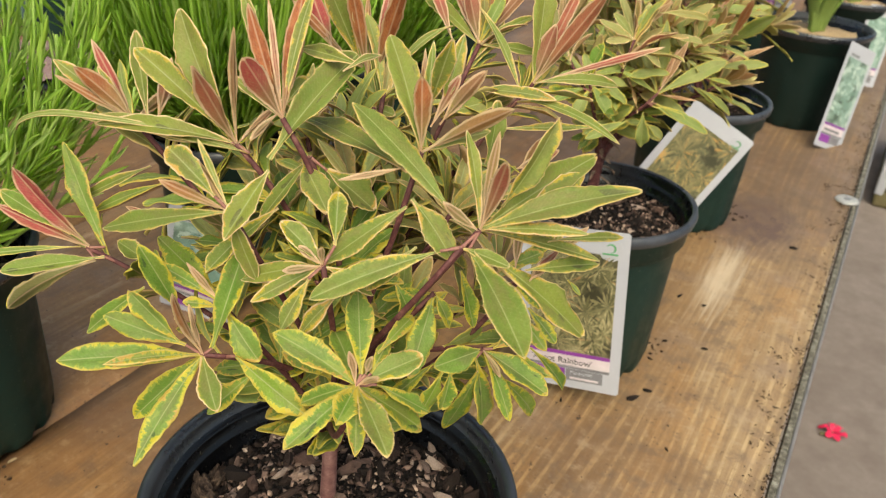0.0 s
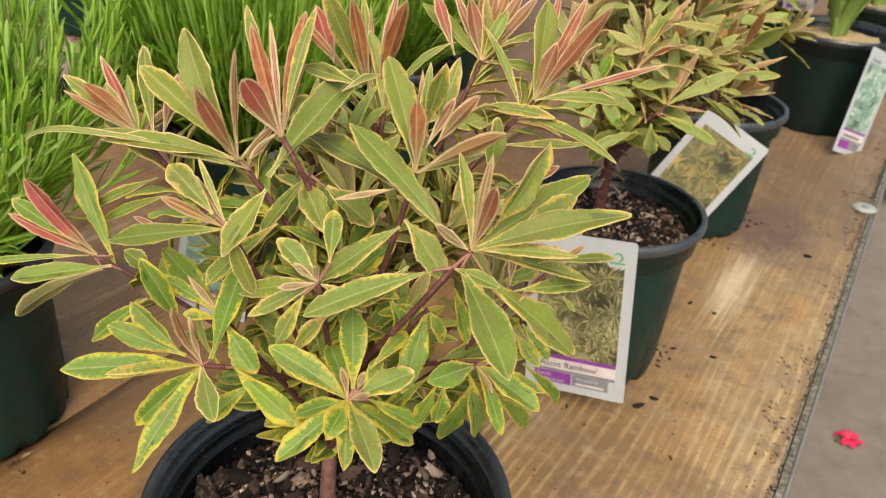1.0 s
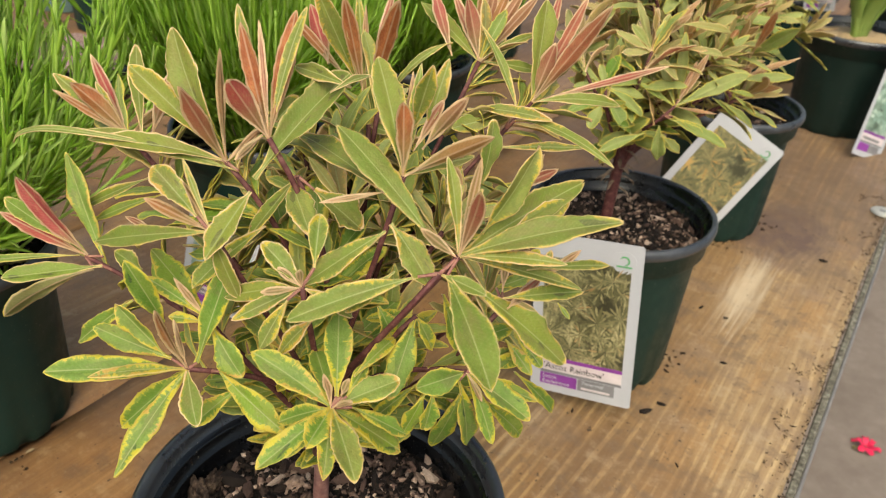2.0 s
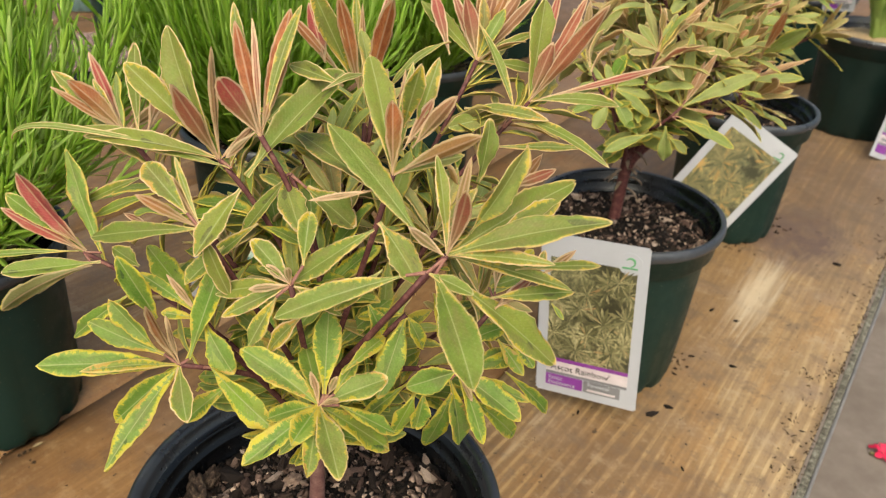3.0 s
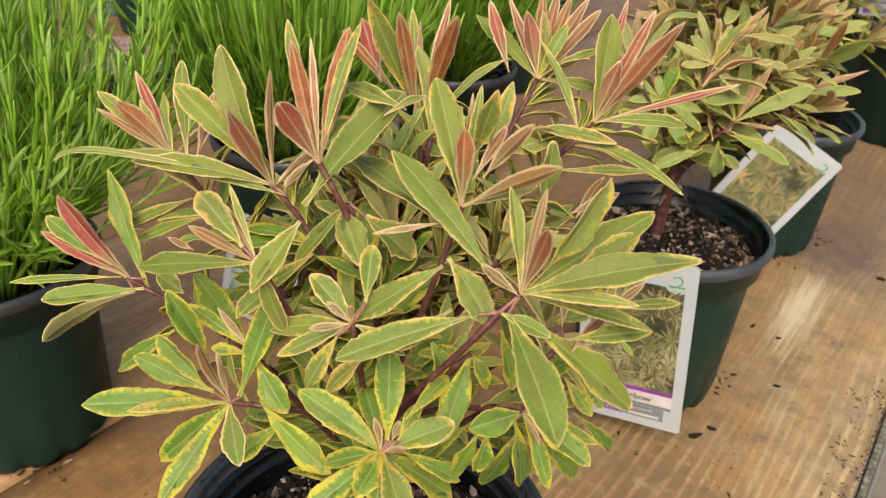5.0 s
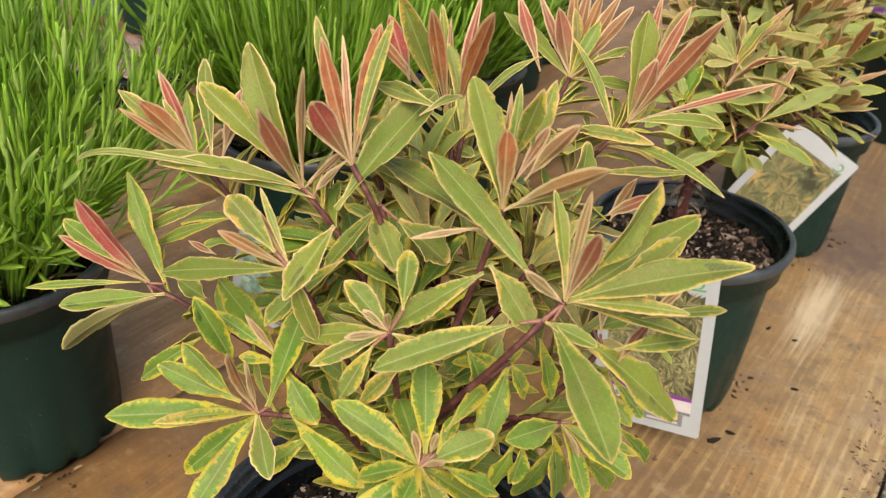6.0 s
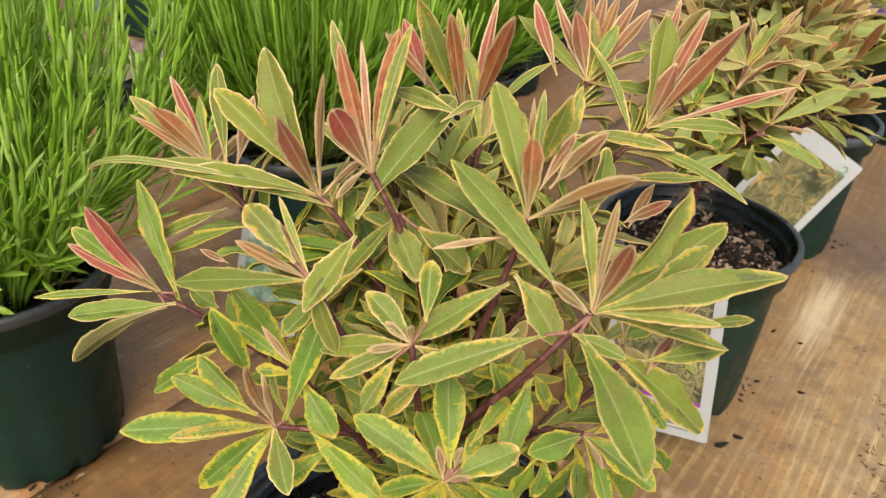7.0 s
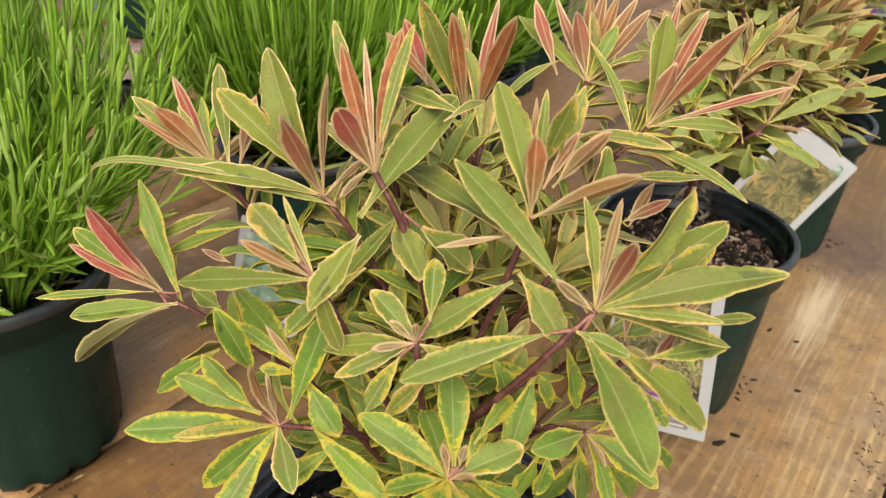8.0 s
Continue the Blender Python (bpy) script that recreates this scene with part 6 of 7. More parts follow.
# ---- lavender ----
def lavender(parent, z0, seed, stems, spread, height, leafy, low):
    rng = random.Random(seed)
    sv, sf, lv, lf = [], [], [], []

    def blade(p, d, n, ln, wd, arch=0.0):
        """A linear leaf with near-parallel sides, arching over."""
        s = d.cross(n).normalized()
        o = len(lv)
        lv.append(tuple(p))
        for f, w in ((0.28, 0.75), (0.58, 1.0), (0.86, 0.55)):
            q = p + d * ln * f - n * ln * arch * f * f
            for e in (s * wd * w + n * wd * 0.22, n * wd * 0.06, -s * wd * w + n * wd * 0.22, -n * wd * 0.10):
                lv.append(tuple(q + e))
        lv.append(tuple(p + d * ln - n * ln * arch))
        for i in range(4):
            k = (i + 1) % 4
            lf.append((o, o + 1 + k, o + 1 + i))
            for b in (1, 5):
                lf.append((o + b + i, o + b + k, o + b + 4 + k, o + b + 4 + i))
            lf.append((o + 9 + i, o + 9 + k, o + 13))

    for k in range(stems):
        a, q = rng.uniform(0, 6.28), math.sqrt(rng.random())
        foot = Vector((math.cos(a) * q * (0.046 if low else 0.035), math.sin(a) * q * (0.046 if low else 0.035), z0))
        hgt = height * (0.45 + 0.65 * rng.random() ** 1.15 if low else rng.uniform(0.55, 1.1))
        reach = spread * q * rng.uniform(0.8, 1.1)
        top = foot + Vector((math.cos(a) * reach + rng.uniform(-0.015, 0.015), math.sin(a) * reach + rng.uniform(-0.015, 0.015), hgt * (1 - 0.12 * q * q)))
        path = bez(foot, foot + Vector((math.cos(a) * reach * 0.30, math.sin(a) * reach * 0.30, hgt * 0.33)), top - Vector((math.cos(a) * reach * 0.12, math.sin(a) * reach * 0.12, hgt * 0.5)), top, 8)
        vs, fs = tube(path, [0.0014 - 0.0005 * i / 8 for i in range(9)], 5)
        o = len(sv)
        sv.extend(vs)
        sf.extend(tuple(o + i for i in f) for f in fs)
        budded = rng.random() < 0.30 and hgt > height * 0.7
        n_leaf = int(leafy * rng.uniform(0.7, 1.2))
        for i in range(n_leaf):
            f = (0.36 if low else 0.20) + (0.48 if budded else 0.62 if low else 0.76) * (i / n_leaf) ** 1.05
            x = f * 8
            j = min(7, int(x))
            p = path[j].lerp(path[j + 1], x - j)
            t = (path[j + 1] - path[j]).normalized()
            s = t.orthogonal().normalized()
            b = i // 2 * 1.7 + (i % 2) * math.pi + rng.uniform(-0.4, 0.4)
            out = s * math.cos(b) + t.cross(s) * math.sin(b)
            d = (out + t * (rng.uniform(0.7, 2.0) + 2.6 * f * f if low else rng.uniform(1.8, 5.5))).normalized()
            blade(p, d, (t - d * t.dot(d)).normalized(), (rng.uniform(0.028, 0.046) if low else rng.uniform(0.026, 0.050)) * (1.2 - 0.6 * f), (rng.uniform(0.0015, 0.0025) if low else rng.uniform(0.0013, 0.0022)) * (1.3 - 0.6 * f), rng.uniform(-0.25, 0.20))
        if budded:  # plump green bud on a bare tip
            for i in range(14):
                b = i * 2.4
                d = Vector((math.cos(b) * 0.45, math.sin(b) * 0.45, 1)).normalized()
                blade(top - Vector((0, 0, 0.013 - 0.001 * i)), d, Vector((math.cos(b), math.sin(b), -0.45)).normalized(), 0.009 - 0.0003 * i, 0.0016, 0.35)
    tagged(part("stem_mass", (sv, sf), LAV_STEM, parent), kind="stuff")
    tagged(part("foliage", (lv, lf), LAV_PALE if low else LAV_LEAF, parent), kind="stuff")
    # old woody twigs at the base
    tv, tf = [], []
    for k in range(60):
        a, q = rng.uniform(0, 6.28), rng.uniform(0.1, 1)
        f0 = Vector((math.cos(a) * 0.03 * q, math.sin(a) * 0.03 * q, z0 - 0.004))
        f1 = f0 + Vector((math.cos(a + rng.uniform(-1, 1)) * 0.05, math.sin(a + rng.uniform(-1, 1)) * 0.05, rng.uniform(0.01, 0.06)))
        vs, fs = tube(bez(f0, f0 + Vector((0, 0, 0.02)), f1 - Vector((0, 0, 0.01)), f1, 4), [0.0016, 0.0014, 0.0012, 0.001, 0.0007], 4)
        o = len(tv)
        tv.extend(vs)
        tf.extend(tuple(o + i for i in f) for f in fs)
    tagged(part("twig_mass", (tv, tf), LAV_OLD, parent), kind="stuff")


def potted_lavender(at, label, seed, stems=150, spread=0.15, height=0.26, leafy=18, chips=30, low=False, outside=None):
    p = thing("potted_lavender", at, label, "potted plant", "lavender pots")
    add_pot(p, 0.0835, 0.165, 0.066, seed, outside)
    add_soil(p, 0.07, 0.140, seed, chips)
    lavender(p, 0.14, seed, stems, spread, height, leafy, low)
    return p


LAV = "tall fresh green lavender without flowers in a black pot"
potted_lavender((-0.391, 0.017, 0), "bushy green lavender in a dark green nursery pot on planks", 21, 225, 0.138, 0.31, 17, low=True)
potted_lavender((-0.39, 0.335, 0), LAV, 22, 380, 0.145, 0.30, 15)
potted_lavender((-0.405, 0.64, 0), LAV, 23, 300, 0.135, 0.30, 15)
potted_lavender((-0.57, 1.02, 0), LAV, 25, 150, 0.15, 0.28, 16)
potted_lavender((-0.84, 0.93, 0), LAV, 24, 170, 0.15, 0.28, 16)
potted_lavender((-0.62, 1.22, 0), LAV, 26, 150, 0.15, 0.28, 14)
potted_lavender((-1.30, 0.81, 0), LAV, 27, 60, 0.12, 0.26, 10, 6)
potted_lavender((-1.50, 0.85, 0), "green lavender in a faded teal nursery pot", 28, 60, 0.12, 0.26, 10, 6, outside=POT_TEAL)


def grit_tray():
    t = thing("seed_tray", (-1.155, 0.50, 0), "shallow black seed tray filled with pinkish grit", "seed tray", turn=32)
    sharp(part("tray", box(0.46, 0.24, 0.045, (0, 0, 0.0225), 0.004), POT_BLACK, t))
    vs, fs = [], []
    n = 40
    for i in range(n + 1):
        for j in range(n + 1):
            x, y = (i / n - 0.5) * 0.43, (j / n - 0.5) * 0.21
            vs.append((x, y, 0.049 + noise.noise((x * 40, y * 40, 3)) * 0.006 + noise.noise((x * 130, y * 130, 5)) * 0.005))
    for i in range(n):
        for j in range(n):
            fs.append((i * (n + 1) + j, (i + 1) * (n + 1) + j, (i + 1) * (n + 1) + j + 1, i * (n + 1) + j + 1))
    part("grit", (vs, fs), PINK_GRIT, t, "pinkish-grey grit")


PINK_GRIT = speckled("pink_grit", (0.17, 0.10, 0.085), (0.38, 0.26, 0.23), (0.58, 0.46, 0.42), 150.0, 0.9, 1.0, 0.006)
grit_tray()


# ---- fleshy-leaved plants further along ----
def strap_leaf(rng, length, width, droop, a):
    """A thick channelled strap leaf, rising and arching out."""
    vs, fs = [], []
    n, m = 10, 6
    p, th = Vector((0.009, 0, 0)), radians(80)
    spine = []
    for i in range(n + 1):
        spine.append((p.copy(), th))
        p = p + Vector((math.cos(th), 0, math.sin(th))) * length / n
        th -= droop / n
    for i, (q, th) in enumerate(spine):
        s = i / n
        w = width * (0.85 + 0.25 * math.sin(s * 2.2)) * (1 - max(0, s - 0.55) ** 1.6 * 3.2)
        w = max(w, 0.0006)
        nrm = Vector((-math.sin(th), 0, math.cos(th)))
        for j in range(m):
            b = 2 * math.pi * j / m
            y = math.cos(b) * w
            z = math.sin(b) * w * 0.20 + 0.35 * abs(y)
            vs.append(tuple(Matrix.Rotation(a, 3, "Z") @ (q + Vector((0, y, 0)) + nrm * z)))
    for i in range(n):
        for j in range(m):
            k = (j + 1) % m
            fs.append((i * m + j, i * m + k, (i + 1) * m + k, (i + 1) * m + j))
    fs.append(tuple(n * m + j for j in range(m)))
    return vs, fs


def potted_strap(at, label, seed, sandy=True):
    p = thing("potted_agapanthus", at, label, "potted plant", "fleshy plant pots")
    add_pot(p, 0.0935, 0.168, 0.072, seed, POT_GREEN_SHADED, POT_RIM)
    add_soil(p, 0.0700, 0.152, seed, 4, SAND if sandy else None)
    rng = random.Random(seed)
    for i in range(13):
        a = i * 2.39996
        ob = part("leaf", strap_leaf(rng, rng.uniform(0.15, 0.22), rng.uniform(0.011, 0.016), 0.25 + 0.08 * i + rng.uniform(-0.1, 0.1), a), STRAP, p)
        ob.location = (0, 0, 0.148)
    return p


potted_strap((0.058, 1.275, 0), "green strap-leaved plant in a dark pot topped with sand", 31)
potted_strap((0.085, 1.60, 0), "green strap-leaved plant in a dark nursery pot", 32)
potted_euphorbia((-0.10, 1.52, 0), "variegated spurge in a dark green pot, crowded behind others", 14, 20, 0.11, 0.15, 60)


# ---- plant tags ----
def photo_print(tag, x0, y0, x1, y1, style):
    """The printed picture: a dark ground with rosettes of flat leaves, inside its rectangle."""
    ground, ink, count, reach, blades, wide, seed = style
    sharp(part("photo", box(x1 - x0, y1 - y0, 0.0005, ((x0 + x1) / 2, (y0 + y1) / 2, 0.0004)), ground, tag, "printed photograph of foliage"))
    rng = random.Random(seed)
    rows_ = max(2, round(math.sqrt(count * (y1 - y0) / (x1 - x0))))
    cols = max(2, round(count / rows_))
    spots = [((c + 0.5 + rng.uniform(-0.4, 0.4)) / cols, (r + 0.5 + rng.uniform(-0.4, 0.4)) / rows_) for r in range(rows_) for c in range(cols)]
    rng.shuffle(spots)
    vs, fs, z = [], [], 0.00070
    for fx, fy in spots:
        cx, cy, size = x0 + fx * (x1 - x0), y0 + fy * (y1 - y0), reach * rng.uniform(0.75, 1.25)
        tilt, squash = rng.uniform(0, 6.28), rng.uniform(0.65, 1.0)
        for i in range(blades):
            f = i / blades
            a = i * 2.39996 + rng.uniform(-0.2, 0.2)
            ln = size * (1.0 - 0.65 * f) * rng.uniform(0.85, 1.1)
            wd = ln * wide * rng.uniform(0.8, 1.2)
            z += 3e-7
            o = len(vs)
            for q, e in ((0.05, 0.0), (0.45, 0.8), (0.78, 0.9), (1.0, 0.0), (0.78, -0.9), (0.45, -0.8)):
                px, py = ln * q, wd * e
                lx, ly = px * math.cos(a) - py * math.sin(a), (px * math.sin(a) + py * math.cos(a)) * squash
                gx, gy = lx * math.cos(tilt) - ly * math.sin(tilt), lx * math.sin(tilt) + ly * math.cos(tilt)
                vs.append((min(x1, max(x0, cx + gx)), min(y1, max(y0, cy + gy)), z))
            fs.append(tuple(range(o, o + 6)))
    tagged(part("photo_print", (vs, fs), ink, tag), kind="stuff")


def print_ink(name, *stops):
    m = Mat(name, 0.32)
    c = m.ramp(m.n("NewGeometry").outputs["Random Per Island"], *stops)
    m.color(m.mix(m.step(m.noise(m.coords(), 420.0, 3.0), 0.35, 0.7, 0.0, 0.4), c, stops[0][1]))
    return m.m


TUFTS = (PHOTO_A, print_ink("tuft_ink", (0.0, (0.062, 0.064, 0.028)), (0.35, (0.125, 0.116, 0.050)), (0.7, (0.23, 0.205, 0.100)), (0.93, (0.42, 0.38, 0.21)), (1.0, (0.34, 0.19, 0.08))), 20, 0.019, 38, 0.060, 3)
WARM_TUFTS = (PHOTO_C, print_ink("warm_tuft_ink", (0.0, (0.09, 0.09, 0.045)), (0.45, (0.165, 0.15, 0.066)), (0.8, (0.27, 0.235, 0.11)), (1.0, (0.42, 0.24, 0.07))), 10, 0.026, 44, 0.085, 4)
ROSETTES = (PHOTO_B, print_ink("rosette_ink", (0.0, (0.13, 0.22, 0.17)), (0.5, (0.27, 0.38, 0.32)), (1.0, (0.48, 0.57, 0.50))), 7, 0.030, 13, 0.27, 5)


def plant_tag(bl, br, tl, label, photo, words=True):
    """A printed card from three of its corners, a hair under a millimetre thick."""
    bl, br, tl = Vector(bl), Vector(br), Vector(tl)
    x = (br - bl)
    w = x.length
    y = tl - bl
    h = y.length
    y.normalize()
    x = (x - y * x.dot(y)).normalized()
    z = x.cross(y)
    t = new("plant_tag")
    t.empty_display_size = 0.03
    m = Matrix((x, y, z)).transposed().to_4x4()
    m.translation = bl
    t.matrix_basis = m
    tagged(t, label, "plant tag", "picture tags")

    def panel(name, x0, y0, x1, y1, lift, mat, lab=""):
        bm = box((x1 - x0) * w, (y1 - y0) * h, 0.0005, ((x0 + x1) / 2 * w, (y0 + y1) / 2 * h, lift))
        return sharp(part(name, bm, mat, t, lab))

    bm = box(w, h, 0.0007, (w / 2, h / 2, 0), 0.0)
    corner = [e for e in bm.edges if abs(e.verts[0].co.z - e.verts[1].co.z) > 1e-5]
    bmesh.ops.bevel(bm, geom=corner, offset=0.0014, segments=3, affect="EDGES")
    sharp(part("card", bm, CARD, t, "white glossy card"))
    photo_print(t, 0.10 * w, 0.235 * h, 0.90 * w, 0.865 * h, photo)
    panel("band", 0.10, 0.215, 0.90, 0.238, 0.0006, PURPLE)
    panel("title_band", 0.10, 0.145, 0.90, 0.213, 0.0004, PALEPRINT)
    panel("grey_rule", 0.10, 0.128, 0.90, 0.145, 0.0005, GREYPRINT)
    panel("purple_box", 0.10, 0.050, 0.47, 0.124, 0.0004, PURPLE)
    panel("grey_box", 0.48, 0.050, 0.84, 0.124, 0.0004, GREYPRINT)
    if words:
        # green emblem near the top corner
        ob = sharp(part("emblem_patch", lathe([(0.0001, 0.0003), (0.0098, 0.0003), (0.0098, 0.0)], 28), CARD, t))
        ob.location = (0.83 * w, 0.895 * h, 0.0004)
        arc = [Vector((0.0036 * math.cos(q), 0.0036 * math.sin(q), 0)) for q in (2.7 - 0.42 * i for i in range(11))]
        ob = part("emblem_ring", tube(arc, [0.0004 + 0.0005 * math.sin(i * 0.314) for i in range(11)], 6), GREENPRINT, t)
        ob.matrix_basis = Matrix.Translation((0.83 * w, 0.905 * h, 0.0008)) @ Matrix.Diagonal((1, 1, 0.2, 1))
        panel("emblem_bar", 0.76, 0.868, 0.90, 0.877, 0.0009, GREENPRINT)
        for text, size, px, py, mat in (("'Ascot Rainbow'", 0.0082, 0.13, 0.160, INK), ("Exotic", 0.0052, 0.125, 0.092, CARD), ("Exuberance", 0.0052, 0.125, 0.060, CARD), ("Perennial", 0.0052, 0.52, 0.094, CARD)):
            cu = bpy.data.curves.new("lettering", "FONT")
            cu.body, cu.size, cu.extrude = text, size, 0.0001
            cu.materials.append(mat)
            ob = new("lettering", cu)
            ob.parent = t
            ob.location = (px * w, py * h, 0.00085)
        panel("text_bar", 0.52, 0.062, 0.80, 0.074, 0.0007, PALEPRINT)
    else:
        panel("text_bar", 0.15, 0.160, 0.75, 0.185, 0.0008, GREYPRINT)
        panel("text_bar", 0.15, 0.88, 0.45, 0.905, 0.0008, GREYPRINT)
    return t


plant_tag((-0.0265, 0.3065, 0.017), (0.0610, 0.3210, 0.021), (-0.0440, 0.3140, 0.168), "white picture tag with photo of spiky foliage, leaning on a pot", TUFTS)
plant_tag((-0.056, 0.635, 0.066), (0.020, 0.669, 0.034), (0.002, 0.677, 0.184), "white picture tag tilted sideways against a dark green pot", WARM_TUFTS)
plant_tag((0.1150, 1.122, 0.012), (0.1525, 1.190, 0.006), (0.1213, 1.185, 0.169), "narrow white picture tag with succulent photo, leaning on a pot", ROSETTES, False)
plant_tag((-0.062, 1.433, 0.150), (-0.008, 1.433, 0.157), (-0.074, 1.433, 0.250), "white picture tag standing at the rim of a far pot", ROSETTES, False)
plant_tag((0.118, 1.50, 0.02), (0.170, 1.53, 0.02), (0.122, 1.525, 0.170), "white picture tag with succulent photo on a further pot", ROSETTES, False)
plant_tag((-0.392, 0.222, 0.004), (-0.312, 0.242, 0.004), (-0.384, 0.244, 0.112), "white picture tag standing against a lavender pot", ROSETTES, False)
plant_tag((-0.452, 0.585, 0.006), (-0.408, 0.520, 0.006), (-0.448, 0.590, 0.150), "white picture tag standing against a lavender pot", ROSETTES, False)


# ---- small things ----
def washer():
    w = thing("steel_washer", (0.1868, 0.951, 0.0), "dull galvanised steel washer with a screw head, fixed in the plank", "washer")
    part("ring", lathe([(0.0055, 0.0), (0.0055, 0.0028), (0.0065, 0.0032), (0.0150, 0.0024), (0.0160, 0.001), (0.0160, 0.0)], 36), STEEL, w)
    part("screw_head", lathe([(0.0001, 0.0040), (0.0030, 0.0038), (0.0052, 0.0022), (0.0054, 0.0)], 24), GREYPRINT, w, "dark screw head")


washer()


def petal_flower():
    f = thing("fallen_flower", (0.325, 1.425, -0.748), "fallen bright red blossom lying on the concrete floor", "flower")
    rng = random.Random(3)
    for k in range(6):
        a = k * 1.047 + rng.uniform(-0.15, 0.15)
        vs, fs = [], []
        n = 6
        L, W = rng.uniform(0.025, 0.033), rng.uniform(0.0066, 0.0085)
        for skin in (0, 1):
            for i in range(n + 1):
                s = i / n
                w = W * (0.25 + 0.75 * math.sin(min(1, s * 1.25) * 1.571)) * (1 if s < 0.8 else 1 - (s - 0.8) * 2.6)
                for u in (-1, 0, 1):
                    vs.append((s * L, u * w, 0.003 + 0.010 * math.sin(s * 2.7) + 0.003 * abs(u) * math.sin(s * 9 + k) - 0.0007 * skin))
        o = (n + 1) * 3
        for i in range(n):
            for j in (0, 1):
                q = i * 3 + j
                fs.append((q, q + 3, q + 4, q + 1))
                fs.append((o + q, o + q + 1, o + q + 4, o + q + 3))
        ob = part("petal", (vs, fs), RED, f)
        ob.matrix_basis = Matrix.Rotation(a, 4, "Z")
    part("stalk", tube([Vector((0, 0, 0.004)), Vector((-0.014, -0.012, 0.004)), Vector((-0.026, -0.018, 0.004))], [0.003, 0.003, 0.004], 8), LAV_OLD, f, "short dark stalk")


petal_flower()


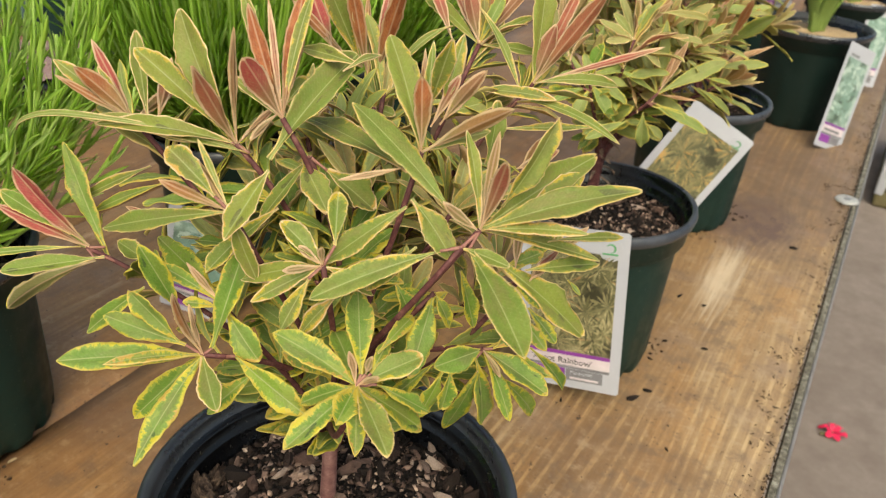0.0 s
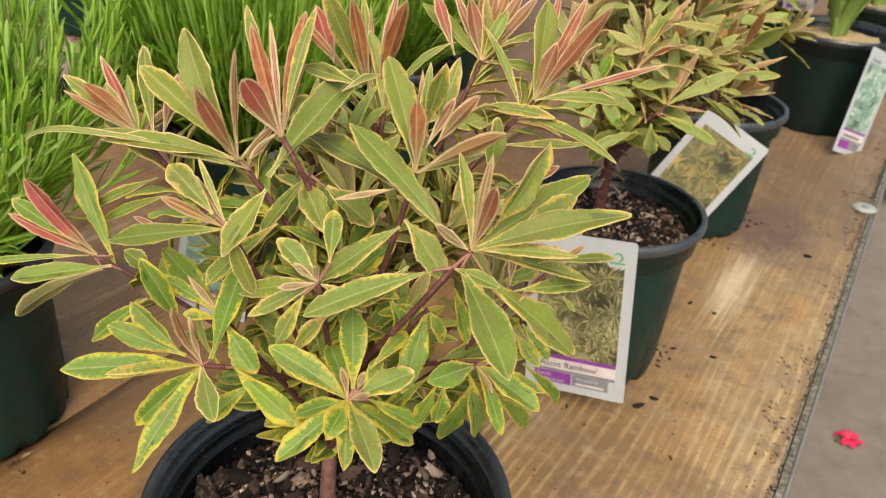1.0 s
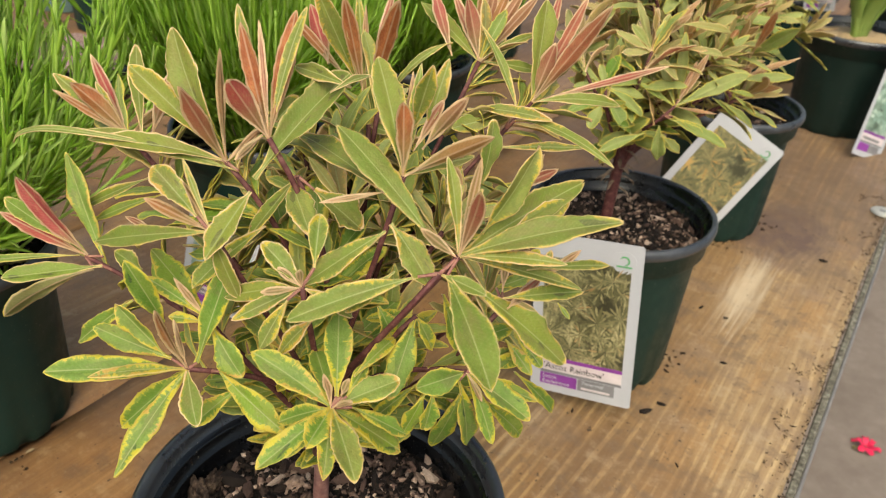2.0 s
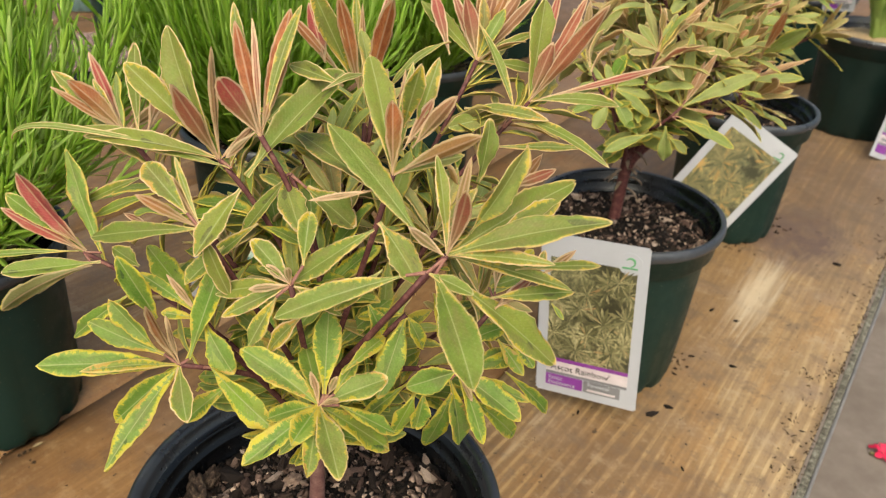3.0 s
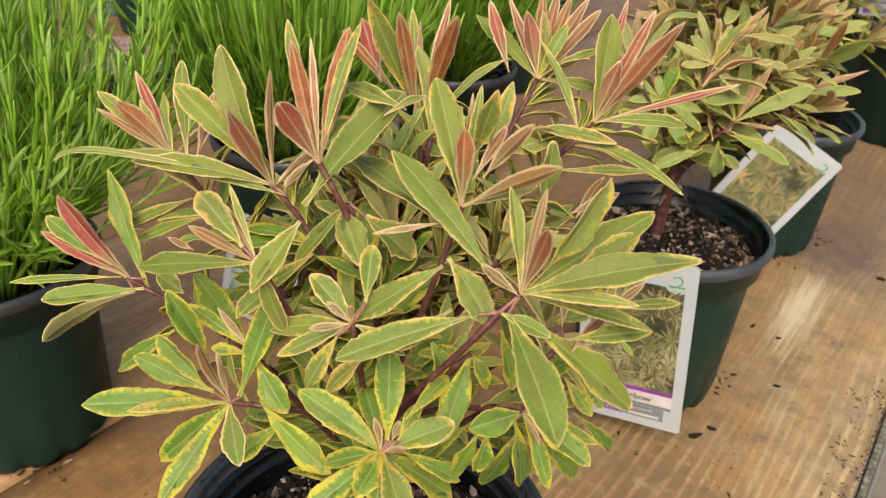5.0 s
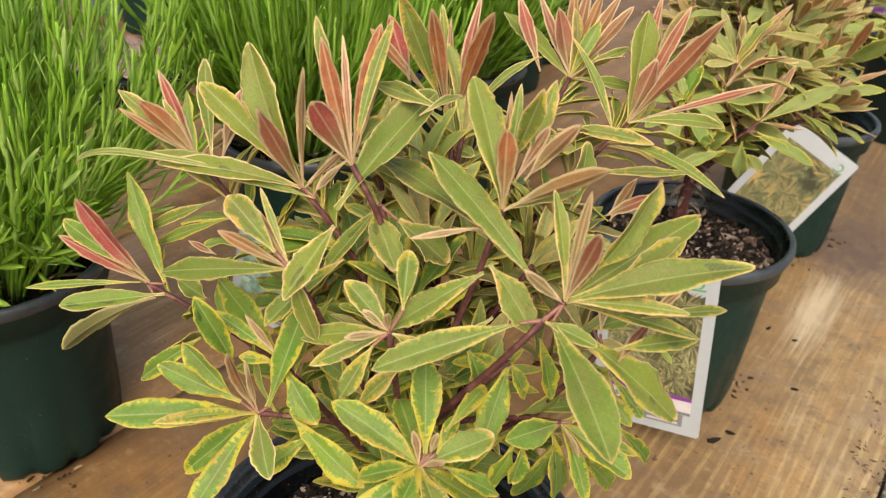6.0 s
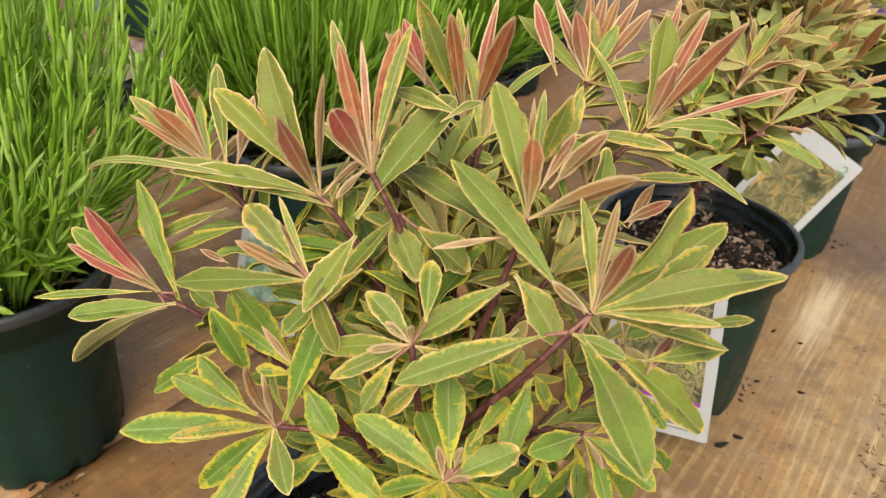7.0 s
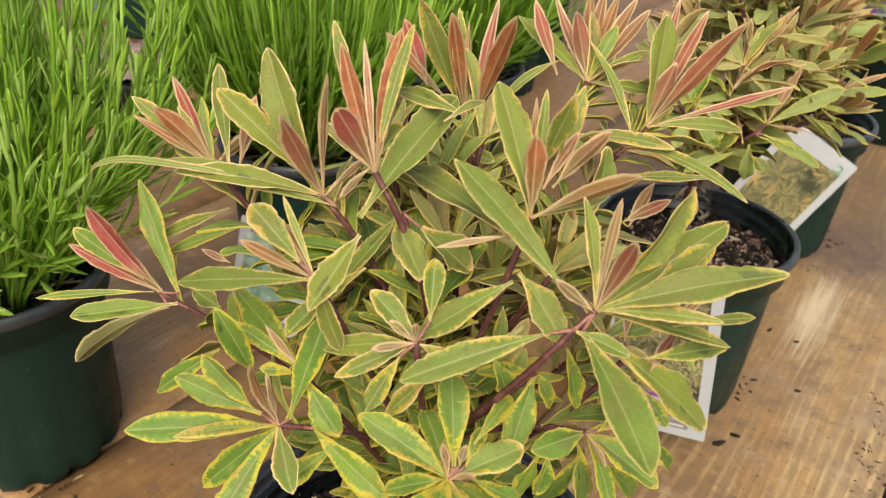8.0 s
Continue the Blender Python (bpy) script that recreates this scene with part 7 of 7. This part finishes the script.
def litter():
    """Bits of bark, dry needles and crumbs of soil scattered on the planks."""
    rng = random.Random(9)
    vs, fs = [], []

    def bit(x, y, ln, wd, a, h):
        """A bent sliver, tapered to both ends, lying on the plank."""
        o, bend, n = len(vs), rng.uniform(-1.6, 1.6), 4
        px, py = x - math.cos(a) * ln, y - math.sin(a) * ln
        for i in range(n + 1):
            f = i / n
            q = a + bend * (f - 0.5)
            w = wd * (0.25 + 0.75 * math.sin(math.pi * f)) * rng.uniform(0.8, 1.2)
            nx, ny = -math.sin(q) * w, math.cos(q) * w
            vs.extend(((px + nx, py + ny, 0.0004), (px, py, 0.0004 + h * (0.4 + 0.6 * math.sin(math.pi * f))), (px - nx, py - ny, 0.0004)))
            px, py = px + math.cos(q) * ln * 2 / n, py + math.sin(q) * ln * 2 / n
        for i in range(n):
            k = o + i * 3
            fs.append((k, k + 1, k + 4, k + 3))
            fs.append((k + 1, k + 2, k + 5, k + 4))

    for _ in range(280):  # thick along the edge
        y = rng.uniform(0.0, 1.5)
        x = EDGE - 0.004 - abs(rng.gauss(0, 0.011))
        bit(x, y, 0.0005 + 0.0034 * rng.random() ** 3, rng.uniform(0.0002, 0.0007), rng.uniform(0, 3.14), rng.uniform(0.0003, 0.0010))
    for _ in range(26):  # small drifts of needles
        cy, cx = rng.uniform(0.0, 1.3), EDGE - 0.006 - abs(rng.gauss(0, 0.022))
        for _ in range(rng.randint(4, 10)):
            bit(cx + rng.gauss(0, 0.0045), cy + rng.gauss(0, 0.007), rng.uniform(0.0006, 0.0034), rng.uniform(0.0002, 0.0005), rng.uniform(0, 3.14), rng.uniform(0.0004, 0.0014))
    for _ in range(700):  # dirt caught on the plank's rim
        bit(EDGE - 0.0005 - abs(rng.gauss(0, 0.0022)), rng.uniform(-0.1, 1.5), 0.0004 + 0.0026 * rng.random() ** 2, rng.uniform(0.0004, 0.0012), rng.uniform(0.9, 2.2), rng.uniform(0.0004, 0.0016))
    for _ in range(150):
        bit(rng.uniform(-0.3, EDGE - 0.01), rng.uniform(-0.2, 1.5), 0.0004 + 0.0034 * rng.random() ** 3, rng.uniform(0.0002, 0.0007), rng.uniform(0, 3.14), rng.uniform(0.0002, 0.0009))
    for cx, cy in ((-0.36, -0.06), (-0.33, 0.0), (0.045, 0.45), (0.05, 0.80), (0.03, 0.72)):  # soil at the pots' feet
        for _ in range(22):
            bit(cx + rng.gauss(0, 0.014), cy + rng.gauss(0, 0.014), rng.uniform(0.001, 0.004), rng.uniform(0.0006, 0.002), rng.uniform(0, 3.14), 0.0016)
    tagged(part("litter", (vs, fs), DEBRIS), "dark crumbs of bark and soil scattered on the planks", "debris", kind="stuff")
    piece = CHIPS[3].copy()
    piece.materials.clear()
    piece.materials.append(DARK_BARK)
    for x, y, s, a in ((0.1038, 0.472, 0.0036, 0.3), (0.067, 0.357, 0.0068, 0.9), (0.075, 0.375, 0.0046, 0.2), (0.055, 0.556, 0.004, 1.2), (0.1453, 0.75, 0.0052, 0.1), (0.083, 0.552, 0.0030, 0.5), (0.012, 0.318, 0.0030, 1.9), (0.112, 0.310, 0.0028, 2.4)):
        ob = new("bark_piece", piece)
        ob.matrix_basis = Matrix.Translation((x, y, s * 0.26)) @ Matrix.Rotation(a, 4, "Z") @ Matrix.Diagonal((s * 1.15, s * 0.55, s * 0.65, 1))
        tagged(ob, "small dark piece of bark lying on the plank", "bark", "bark pieces")


litter()


def crate():
    c = thing("plastic_crate", (0.62, 3.15, -0.75), "white plastic crate with a green base standing on the floor", "crate")
    part("base", box(0.66, 0.62, 0.06, (0, 0, 0.03), 0.01), LAV_OLD, c, "olive plastic base")
    for x, y, sx, sy in ((-0.32, 0, 0.02, 0.62), (0.32, 0, 0.02, 0.62), (0, -0.30, 0.62, 0.02), (0, 0.30, 0.62, 0.02)):
        for z in (0.10, 0.17, 0.24):
            part("slat", box(sx, sy, 0.05, (x, y, z), 0.004), CARD, c)
    for x in (-0.32, 0.32):
        for y in (-0.30, 0.30):
            part("post", box(0.03, 0.03, 0.22, (x, y, 0.16), 0.004), CARD, c)


crate()
